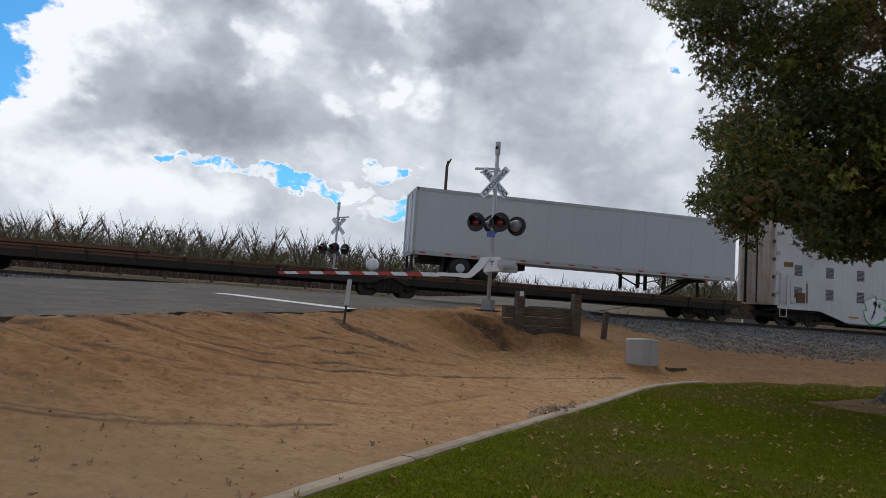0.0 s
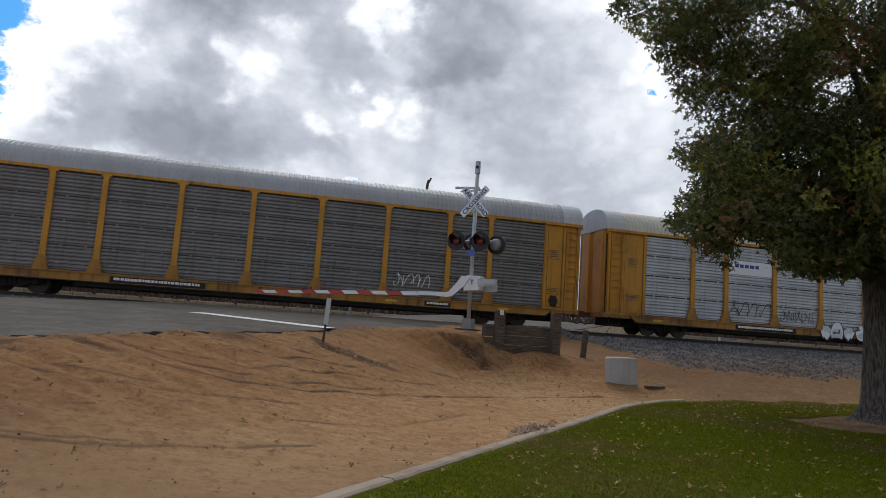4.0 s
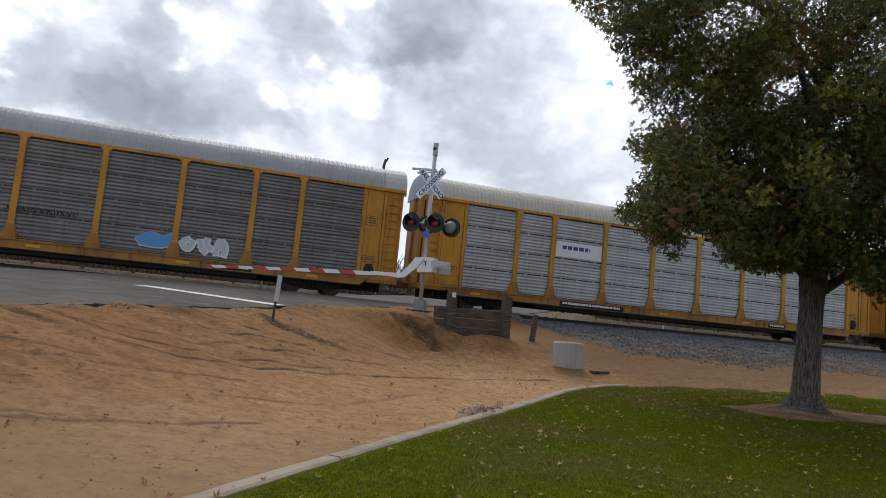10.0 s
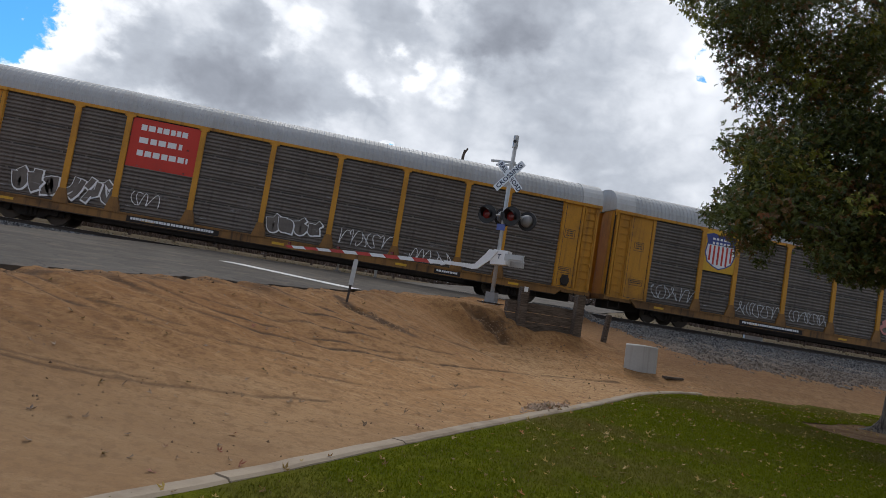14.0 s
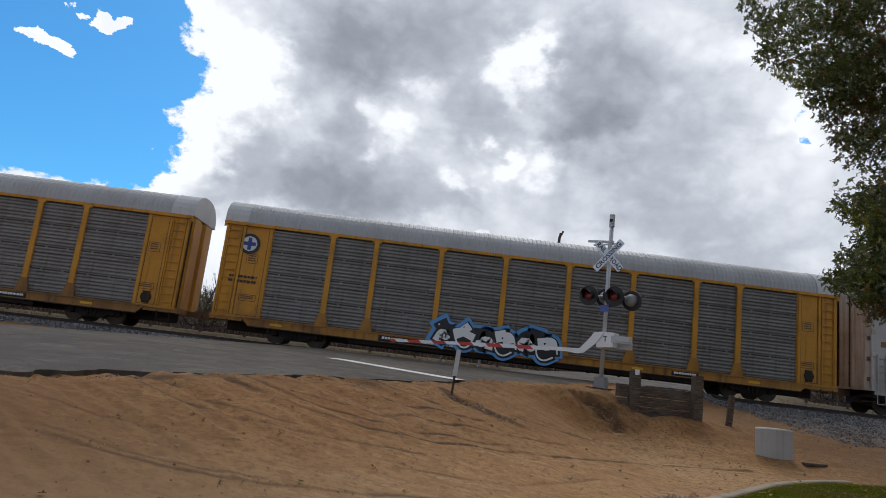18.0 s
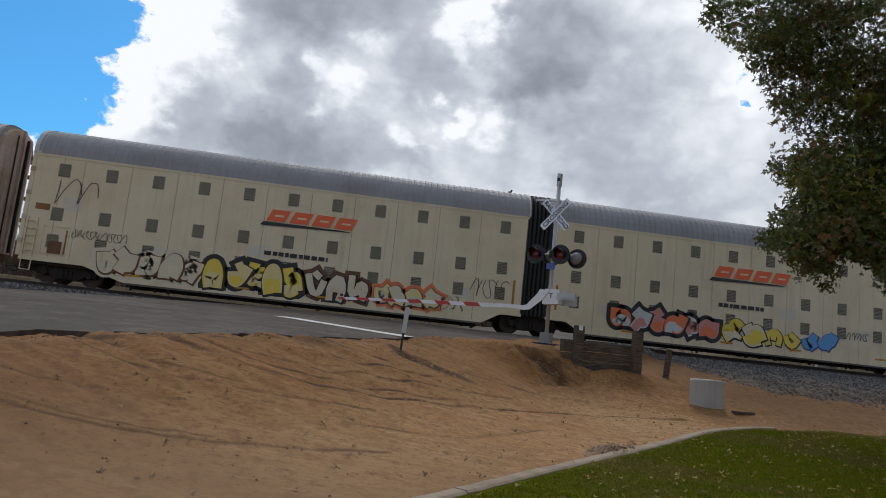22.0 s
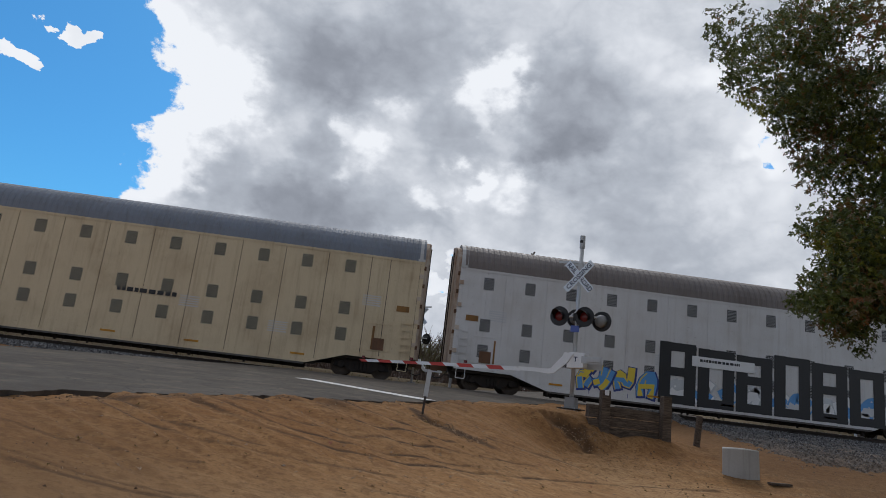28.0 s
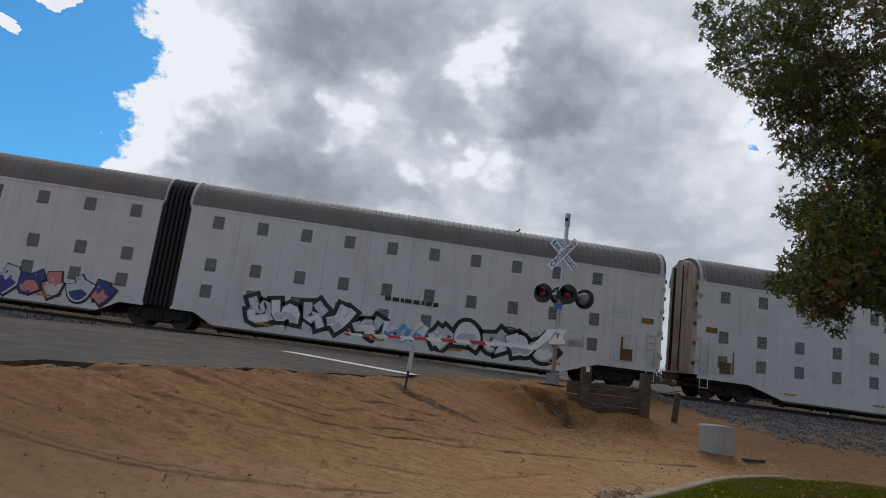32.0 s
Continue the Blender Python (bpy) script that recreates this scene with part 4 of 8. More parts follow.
def build_kerb():
    """Short cast lengths of kerb along the lawn, each its own piece."""
    kerb = thing("lawn_kerb", "narrow worn concrete kerb between dirt and lawn", "kerb", kind="structure")
    pts = [Vector(p) for p in KERB[1:15]]
    dense = []
    for a, b in zip(pts, pts[1:]):
        n = max(1, int((b - a).length / 0.25))
        dense += [a.lerp(b, k / n) for k in range(n)]
    for _ in range(6):
        dense = [dense[0]] + [(dense[k - 1] + dense[k] * 2 + dense[k + 1]) / 4 for k in range(1, len(dense) - 1)] + [dense[-1]]
    rng = random.Random(8)
    k = 0
    while k < len(dense) - 1:
        e = min(k + 8, len(dense) - 1)
        m = Mesh()
        seg = dense[k:e + 1]
        rows = []
        for j, p in enumerate(seg):
            t = (dense[min(k + j + 1, len(dense) - 1)] - dense[max(k + j - 1, 0)]).normalized()
            nrm = Vector((-t.y, t.x))
            p = p + t * (0.006 if j == 0 else -0.006 if j == len(seg) - 1 else 0)
            base = float(height(p.x - nrm.x * 0.3, p.y - nrm.y * 0.3))
            wob = rng.uniform(-0.006, 0.006)
            rows.append([(p.x + nrm.x * o, p.y + nrm.y * o, base + zz + wob) for o, zz in ((0.05, -0.12), (0.045, 0.055), (0.025, 0.075), (-0.115, 0.08), (-0.14, 0.06), (-0.145, -0.12))])
        w = 6
        v = [q for r in rows for q in r]
        f = [(a * w + b, (a + 1) * w + b, (a + 1) * w + b + 1, a * w + b + 1) for a in range(len(rows) - 1) for b in range(w - 1)]
        f += [tuple(range(w)), tuple(reversed(range((len(rows) - 1) * w, len(rows) * w)))]
        m.add(v, f)
        part("kerb_length", m, MAT["kerb"], kerb)
        k = e


build_kerb()


# ---------------------------------------------------------------- crossing signals
FACE = math.degrees(math.atan2(ALONG[0], ALONG[1]))   # the way the road runs, from +y to the right


def letters(text, size, mat, name, depth=0.004):
    """Flat letters as a mesh in the xz plane, centred, facing -y."""
    cu = bpy.data.curves.new(name, "FONT")
    cu.body, cu.size, cu.align_x, cu.align_y, cu.extrude = text, size, "CENTER", "CENTER", depth / 2
    cu.resolution_u, cu.offset = 2, 0.02 * size
    ob = bpy.data.objects.new(name, cu)
    scene.collection.objects.link(ob)
    bpy.context.view_layer.update()
    me = bpy.data.meshes.new_from_object(ob.evaluated_get(bpy.context.evaluated_depsgraph_get()))
    bpy.data.objects.remove(ob)
    me.transform(pose(0, 0, 0, 90, 0, 0))
    me.materials.clear()
    me.materials.append(mat)
    return me


def signal_light(parent, at, lit, label, back=None):
    """A flashing light unit facing -y: round background, hood, housing, lens."""
    lamp = part("light_unit", Mesh().tube([(0, 0.0, 0), (0, 0.012, 0)], [0.305, 0.305], 32), MAT["black"], parent, label, at=at)
    part("rim", Mesh().tube([(0, -0.012, 0), (0, 0.02, 0)], [0.315, 0.31], 32, cap=False), MAT["black"], lamp)
    part("housing", Mesh().tube([(0, 0.01, 0), (0, 0.1, 0), (0, 0.16, 0)], [0.2, 0.19, 0.1], 20), back or MAT["black"], lamp, smooth=True)
    m = Mesh()
    n = 24
    for k in range(n):
        a0, a1 = [math.radians(-35 + 250 * (k + j) / n) for j in (0, 1)]
        l0, l1 = [0.12 + 0.26 * max(0.0, math.sin(a)) for a in (a0, a1)]
        for r, flip in ((0.17, False), (0.163, True)):
            v = [(r * math.cos(a0), 0, r * math.sin(a0)), (r * math.cos(a1), 0, r * math.sin(a1)), (r * math.cos(a1), -l1, r * math.sin(a1)), (r * math.cos(a0), -l0, r * math.sin(a0))]
            m.add(v, [(0, 1, 2, 3) if flip else (3, 2, 1, 0)])
    part("hood", m, MAT["black"], lamp)
    rings = [(0.15, -0.012), (0.13, -0.03), (0.09, -0.045), (0.04, -0.053), (0.001, -0.055)]
    part("lens", Mesh().tube([(0, y, 0) for r, y in rings], [r for r, y in rings], 24, cap=False), MAT["lens_on"] if lit else MAT["lens_off"], lamp, "glowing red lens" if lit else "unlit dark red lens", smooth=True)
    return lamp


def build_signal(name, at, arm_length, lit, label):
    """Post with crossbuck, lights and a lowered gate; the gate reaches to -x, drivers come from -y."""
    sig = thing(name, label, "crossing signal", "railroad crossing signals", at=at)
    part("foundation", Mesh().box(-0.32, 0.32, -0.32, 0.32, -0.5, 0.045), MAT["concrete"], sig)
    base = part("base_plate", Mesh().box(-0.34, 0.34, -0.3, 0.3, 0.064, 0.094), MAT["steel"], sig)
    for i in (-1, 1):
        for j in (-1, 1):
            part("bolt", Mesh().tube([(i * 0.2, j * 0.2, 0), (i * 0.2, j * 0.2, 0.13)], 0.018, 8), MAT["galvanised"], base)
    part("junction_box", Mesh().prism([(-0.17, 0.08), (0.17, 0.08), (0.15, 0.42), (-0.15, 0.42)], -0.16, 0.16), MAT["pole_grey"], sig)
    part("mast", Mesh().tube([(0, 0, 0.08), (0, 0, 5.3)], 0.064, 18), MAT["galvanised"], sig, smooth=True)
    bell = part("bell", Mesh().tube([(0, 0, 5.1), (0, 0, 5.5)], 0.085, 16), MAT["galvanised"], sig, "cylindrical electronic bell")
    part("bell_mouth", Mesh().tube([(0, -0.09, 5.3), (0, -0.075, 5.3)], 0.055, 14), MAT["black"], bell)
    # crossbuck
    text = {1: "CROSSING", -1: "RAIL  ROAD"}
    buck = part("crossbuck", Mesh().box(-0.06, 0.06, -0.085, -0.06, 3.85, 4.6), MAT["galvanised"], sig, "white crossbuck with black letters")
    for k in (1, -1):
        turn = pose(0, -0.1 - 0.008 * k, 4.16, 0, -47 * k if k > 0 else 47, 0)
        o = 0.02
        blade = Mesh().prism([(-0.61, -0.115 + o), (-0.61 + o, -0.115), (0.61 - o, -0.115), (0.61, -0.115 + o), (0.61, 0.115 - o), (0.61 - o, 0.115), (-0.61 + o, 0.115), (-0.61, 0.115 - o)], -0.003, 0.003)
        b = part("blade", blade, MAT["sign_white"], buck, at=turn)
        if k > 0:
            part("lettering", letters("CROSSING", 0.19, MAT["lettering"], "lettering"), None, b, at=pose(0, -0.006, -0.005) @ Matrix.Diagonal((1.17, 1, 1.1, 1)))
        else:
            part("lettering", letters("RAIL", 0.19, MAT["lettering"], "lettering"), None, b, at=pose(-0.36, -0.006, -0.005) @ Matrix.Diagonal((1.0, 1, 1.1, 1)))
            part("lettering", letters("ROAD", 0.19, MAT["lettering"], "lettering"), None, b, at=pose(0.35, -0.006, -0.005) @ Matrix.Diagonal((1.0, 1, 1.1, 1)))
    # the second crossbuck's edge-on arm, facing the other road
    part("side_arm", Mesh().bar((-0.75, 0.02, 4.66), (0.1, 0.02, 4.62), 0.05, 0.07), MAT["galvanised"], sig)
    part("side_arm", Mesh().bar((-0.55, 0.0, 4.52), (0.15, 0.02, 4.56), 0.05, 0.05), MAT["galvanised"], sig)
    # lights
    part("cross_arm", Mesh().tube([(-0.66, 0, 2.88), (0.62, 0, 2.88)], 0.035, 10), MAT["galvanised"], sig)
    part("light_bracket", Mesh().box(-0.1, 0.1, -0.09, 0.09, 2.76, 3.0), MAT["black"], sig)
    signal_light(sig, pose(-0.5, -0.22, 2.86, 0, 0, -4), lit >= 0, "black flashing light unit")
    signal_light(sig, pose(0.32, -0.22, 2.86, 0, 0, -4), lit >= 0, "black flashing light unit")
    signal_light(sig, pose(-0.12, 0.24, 2.86, 0, 0, 180), False, "black flashing light unit turned to the other side", MAT["pole_grey"])
    signal_light(sig, pose(0.72, 0.2, 2.8, 0, 0, 176), False, "black flashing light unit turned to the other side", MAT["pole_grey"])
    part("number_plate", Mesh().box(-0.16, 0.12, -0.09, -0.08, 2.4, 2.6), MAT["blue_plate"], sig, "small blue plate")
    # gate
    zg = 1.5
    mech = part("gate_mechanism", Mesh().prism([(-0.12, zg - 0.22), (0.4, zg - 0.18), (0.42, zg + 0.26), (-0.05, zg + 0.26), (-0.12, zg + 0.18)], -0.28, 0.1), MAT["white"], sig, "white gate drive box")
    part("counterweight_arm", Mesh().box(0.35, 0.98, -0.33, -0.29, zg - 0.05, zg + 0.16), MAT["galvanised"], mech)
    part("counterweight", Mesh().box(0.5, 0.94, -0.37, -0.335, zg, zg + 0.12), MAT["galvanised"], mech)
    part("counterweight_arm", Mesh().box(0.35, 0.85, 0.12, 0.16, zg - 0.2, zg + 0.02), MAT["galvanised"], mech)
    part("sign", letters("T", 0.2, MAT["lettering"], "sign"), None, mech, at=pose(0.15, -0.29, zg + 0.05))
    crank = [(0.1, zg + 0.22), (-0.2, zg + 0.24), (-0.28, zg + 0.1), (-0.62, zg - 0.28), (-0.75, zg - 0.3), (-1.05, zg - 0.3), (-1.05, zg - 0.42), (-0.7, zg - 0.45), (-0.5, zg - 0.42), (-0.1, zg - 0.08)]
    part("gate_crank", Mesh().prism(crank, -0.33, -0.29), MAT["white"], mech)
    arm = part("gate_arm", Mesh().prism([(-0.95, zg - 0.42), (-0.95, zg - 0.3), (-1.7, zg - 0.305), (-1.7, zg - 0.42)], -0.34, -0.3), MAT["white"], sig, "lowered red and white striped gate arm")
    droop = -0.22
    x, n = 1.7, 0
    step = 0.56
    while x < arm_length:
        e = min(x + step, arm_length)
        h = 0.135 - 0.05 * (x / arm_length)
        z0, z1 = zg - 0.36 + droop * (x / arm_length) ** 1.5, zg - 0.36 + droop * (e / arm_length) ** 1.5
        part("stripe", Mesh().prism([(-e + 0.07, z1 - h / 2), (-x + 0.07, z0 - h / 2), (-x - 0.07, z0 + h / 2), (-e - 0.07, z1 + h / 2)], -0.335, -0.305), MAT["red" if n % 2 else "white"], arm)
        x, n = e, n + 1
    for x in (arm_length * 0.45, arm_length * 0.72, arm_length - 0.12) if arm_length > 2 else ():
        z = zg - 0.28 + droop * (x / arm_length) ** 1.5
        part("arm_lamp", Mesh().box(-x - 0.05, -x + 0.05, -0.35, -0.29, z, z + 0.09), MAT["lens_off"], arm, "small red arm lamp")
    return sig


SIGNAL_Z = float(height(5.86, 19.8))
build_signal("crossing_signal", pose(5.86, 19.8, SIGNAL_Z - 0.06, 0, 0, -FACE), 8.15, 1, "galvanised crossing signal with crossbuck, red lights and lowered striped gate")
build_signal("crossing_signal", pose(1.8, 37.0, 1.55, 0, 0, 180 - FACE), 1.7, 0, "far crossing signal seen beyond the track")


# ---------------------------------------------------------------- small things by the road
def build_barrier():
    """Old timber barrier: two squared posts, boards between them and a stub wall of planks."""
    b = thing("timber_barrier", "weathered dark timber barrier with plank boards between posts", "barrier", at=pose(6.45, 18.5, 0.0, 0, 0, 3))
    for x, z0, z1 in ((0.0, 0.4, 2.2), (1.85, 0.6, 2.24)):
        w = 0.125
        m = Mesh().add([(x + i * w * s, j * w * s, z) for z, s in ((z0, 1.05), (z1 - 0.03, 0.98), (z1, 0.86)) for i, j in ((-1, -1), (1, -1), (1, 1), (-1, 1))],
                       [(3, 2, 1, 0), (8, 9, 10, 11)] + [(a * 4 + k, a * 4 + (k + 1) % 4, a * 4 + 4 + (k + 1) % 4, a * 4 + 4 + k) for a in (0, 1) for k in range(4)])
        part("post", m, MAT["wood"], b)
    part("reflector", Mesh().box(-0.06, 0.06, -0.142, -0.128, 2.06, 2.21), MAT["white"], b, "small white reflector")
    for z0, z1, t in ((0.9, 1.195, -0.004), (1.2, 1.475, 0.0), (1.48, 1.76, 0.004)):
        part("plank", Mesh().box(-0.1, 1.98, 0.13 + t, 0.24 + t, z0, z1 - 0.003), MAT["wood"], b)
    for k, (z0, z1) in enumerate(((0.65, 1.02), (1.03, 1.4), (1.41, 1.78))):
        part("end_plank", Mesh().box(-0.42, -0.13, 0.02 + 0.03 * k, 0.34, z0, z1 - 0.012), MAT["wood"], b)
    return b


build_barrier()
pz = float(height(9.75, 19.6))
post = thing("wooden_post", "short leaning weathered wooden post", "post", at=pose(9.75, 19.6, pz, 0, 5, 0))
part("shaft", Mesh().tube([(0, 0, -0.4), (0, 0, 0.88), (0, 0, 0.9)], [0.1, 0.095, 0.08], 9), MAT["wood"], post)

mz = float(height(1.03, 14.54))
marker = thing("road_marker", "thin roadside marker post with a pale reflective blade", "marker", at=pose(1.03, 14.54, mz, 0, 3, 0))
part("stake", Mesh().box(-0.025, 0.025, -0.012, 0.012, -0.3, 0.5), MAT["steel"], marker)
part("blade", Mesh().prism([(-0.05, 0.38), (0.05, 0.38), (0.05, 0.93), (0.035, 0.96), (-0.035, 0.96), (-0.05, 0.93)], -0.018, -0.012), MAT["galvanised"], marker, "pale grey reflective blade")

cz = float(height(9.72, 17.0))
block = thing("concrete_block", "pale curved concrete block half sunk in dirt", "block", at=pose(9.66, 16.95, cz + 0.05, 0, -2, -6))
m = Mesh()
n, outer = 10, []
for r, flip in ((1.3, 1), (0.95, -1)):
    arc = [(r * math.sin(radians(-22 + 44 * k / n)), 1.2 - r * math.cos(radians(-22 + 44 * k / n))) for k in range(n + 1)]
    outer += arc if flip > 0 else arc[::-1]
k = len(outer)
low, mid, top = [(x, y, -0.5) for x, y in outer], [(x * 0.985, y, 0.6 + 0.03 * math.cos(x * 2.6)) for x, y in outer], [(x * 0.96, y * 0.9 + 0.02, 0.625 + 0.03 * math.cos(x * 2.6)) for x, y in outer]
m.add(low + mid + top, [(e * k + i, e * k + (i + 1) % k, (e + 1) * k + (i + 1) % k, (e + 1) * k + i) for e in (0, 1) for i in range(k)] + [(2 * k + i, 2 * k + i + 1, 3 * k - 2 - i, 3 * k - 1 - i) for i in range(n)])
me = m.data("body", [MAT["concrete"]])
part("body", me, None, block)
part("scrap_plank", Mesh().box(-0.3, 0.35, -0.08, 0.08, 0.0, 0.06), MAT["wood"], thing("scrap_of_wood", "dark scrap of wood lying on the dirt", "wood scrap", at=pose(10.55, 16.7, float(height(10.55, 16.7)), 0, 0, 12)))


def crumbs():
    """Small clods of soil: along the ruts, under the asphalt's edge, in the washed-out gully."""
    rng = np.random.default_rng(71)
    xs_, ys_, sz = [], [], []
    for pts, w, depth in RUTS:
        for (ax, ay), (bx, by) in zip(pts, pts[1:]):
            n = int(math.hypot(bx - ax, by - ay) * 9)
            t = rng.random(n)
            xs_.append(ax + (bx - ax) * t + rng.normal(size=n) * w * 1.1)
            ys_.append(ay + (by - ay) * t + rng.normal(size=n) * w * 1.1)
            sz.append(rng.uniform(0.006, 0.018, n))
    q = rng.uniform(-12, 2.5, 700)
    s = 0.15 + rng.exponential(0.2, 700)
    xs_.append(EDGE[0] + ALONG[0] * q + ALONG[1] * s)
    ys_.append(EDGE[1] + ALONG[1] * q - ALONG[0] * s)
    sz.append(rng.uniform(0.008, 0.03, 700))
    for cx, cy, r, n in ((5.5, 18.1, 0.35, 240), (1.3, 14.1, 0.2, 120), (2.0, 13.7, 0.25, 90), (6.6, 17.4, 0.7, 90), (8.2, 17.6, 0.8, 70), (7.6, 16.2, 0.8, 40)):
        xs_.append(cx + rng.normal(size=n) * r)
        ys_.append(cy + rng.normal(size=n) * r * 0.6)
        sz.append(rng.uniform(0.008, 0.035, n))
    n = 2200
    xs_.append(rng.uniform(-7, 9, n))
    ys_.append(rng.uniform(5, 17, n))
    sz.append(rng.uniform(0.006, 0.018, n))
    px, py, sz = np.concatenate(xs_), np.concatenate(ys_), np.concatenate(sz)
    lim = np.interp(px, [k[0] for k in KERB], [k[1] for k in KERB])
    ok = (py > lim + 0.2) & (road_frame(px, py)[0] > 0.1)
    px, py, sz = px[ok], py[ok], sz[ok]
    n = len(px)
    base = np.array([(1, 0, -0.2), (0, 1, -0.2), (-1, 0, -0.2), (0, -1, -0.2), (0.2, 0.1, 0.75)])
    v = base[None] * sz[:, None, None] * rng.uniform(0.6, 1.5, (n, 5, 3))
    a = rng.uniform(0, 6.28, n)
    c, sn = np.cos(a)[:, None], np.sin(a)[:, None]
    v = np.stack([v[..., 0] * c - v[..., 1] * sn, v[..., 0] * sn + v[..., 1] * c, v[..., 2]], -1)
    co = (v + np.stack([px, py, height(px, py)], -1)[:, None]).reshape(-1, 3)
    i = np.arange(n)[:, None] * 5
    f = np.concatenate([i + np.array(t) for t in ((0, 1, 4), (1, 2, 4), (2, 3, 4), (3, 0, 4))])
    ob = part("soil_crumbs", quads("soil_crumbs", co, f, MAT["crumb"]), None)
    tagged(ob, "small brown clods of soil on the dirt", "soil", kind="stuff")


def crumb_build(g, i):
    rnd = g.node("ShaderNodeNewGeometry").outputs["Random Per Island"]
    g.put(i["Base Color"], g.mix(rnd, (0.075, 0.042, 0.022), (0.32, 0.2, 0.11)))
    i["Roughness"].default_value = 0.95


MAT["crumb"] = material("soil_crumb", crumb_build)
crumbs()


# ---------------------------------------------------------------- the train
SPEED, SLOWING = 20.3836, 0.02686


def travelled(t):
    return SPEED * t - SLOWING * t * t / 2


TRAIN = []   # things with their place at 0 s


def on_track(ob, x0):
    ob.matrix_basis = pose(x0, TRACK_Y, RAIL_Z)
    TRAIN.append((ob, x0))
    return ob


def paint(name, color, dirt=(0.1, 0.08, 0.065), amount=0.4, rough=0.5, metal=0.0, bands=False):
    """Weathered car paint: soot, run-off streaks, rust specks, dust low down on each sheet's own scale."""

    def build(g, i):
        c = object_coords(g)
        broad = g.noise(c, 0.55, 6.0, 0.62)
        fine = g.noise(c, 16.0, 6.0, 0.65)
        runs = g.noise(g.stretch(c, (5.0, 5.0, 0.28)), 1.0, 6.0, 0.65)
        mask = g.step(broad, 0.42, 0.75, 0.0, amount)
        mask = g.math("ADD", mask, g.step(runs, 0.48, 0.78, 0.0, amount), clamp=True)
        col = g.mix(mask, color, dirt)
        col = g.mix(g.step(runs, 0.25, 0.42, 0.22, 0.0), col, tuple(min(1.0, v * 1.25) for v in color))
        if bands:
            lay = g.noise(g.stretch(c, (0.12, 0.12, 3.2)), 1.0, 5.0, 0.7)
            col = g.mix(g.step(lay, 0.45, 0.72, 0.0, 0.55), col, tuple(v * 0.5 for v in dirt))
            col = g.mix(g.step(lay, 0.22, 0.42, 0.35, 0.0), col, tuple(min(1.0, v * 1.3) for v in color))
            scuff = g.noise(g.stretch(c, (0.9, 0.9, 7.0)), 1.0, 8.0, 0.72)
            col = g.mix(g.step(scuff, 0.6, 0.7, 0.0, 0.6), col, (0.56, 0.56, 0.57))
        col = g.mix(g.step(fine, 0.58, 0.72, 0.0, 0.5), col, (0.13, 0.06, 0.03))
        col = g.mix(g.step(fine, 0.3, 0.6, 0.18, 0.0), col, dirt)
        g.put(i["Base Color"], col)
        g.put(i["Roughness"], g.math("ADD", g.math("MULTIPLY", broad, 0.3), rough - 0.1))
        i["Specular IOR Level"].default_value = 0.25
        i["Metallic"].default_value = metal
        bump(g, i, g.math("ADD", g.math("MULTIPLY", broad, 0.8), g.math("MULTIPLY", fine, 0.2)), 0.12, 0.015)

    return material(name, build)


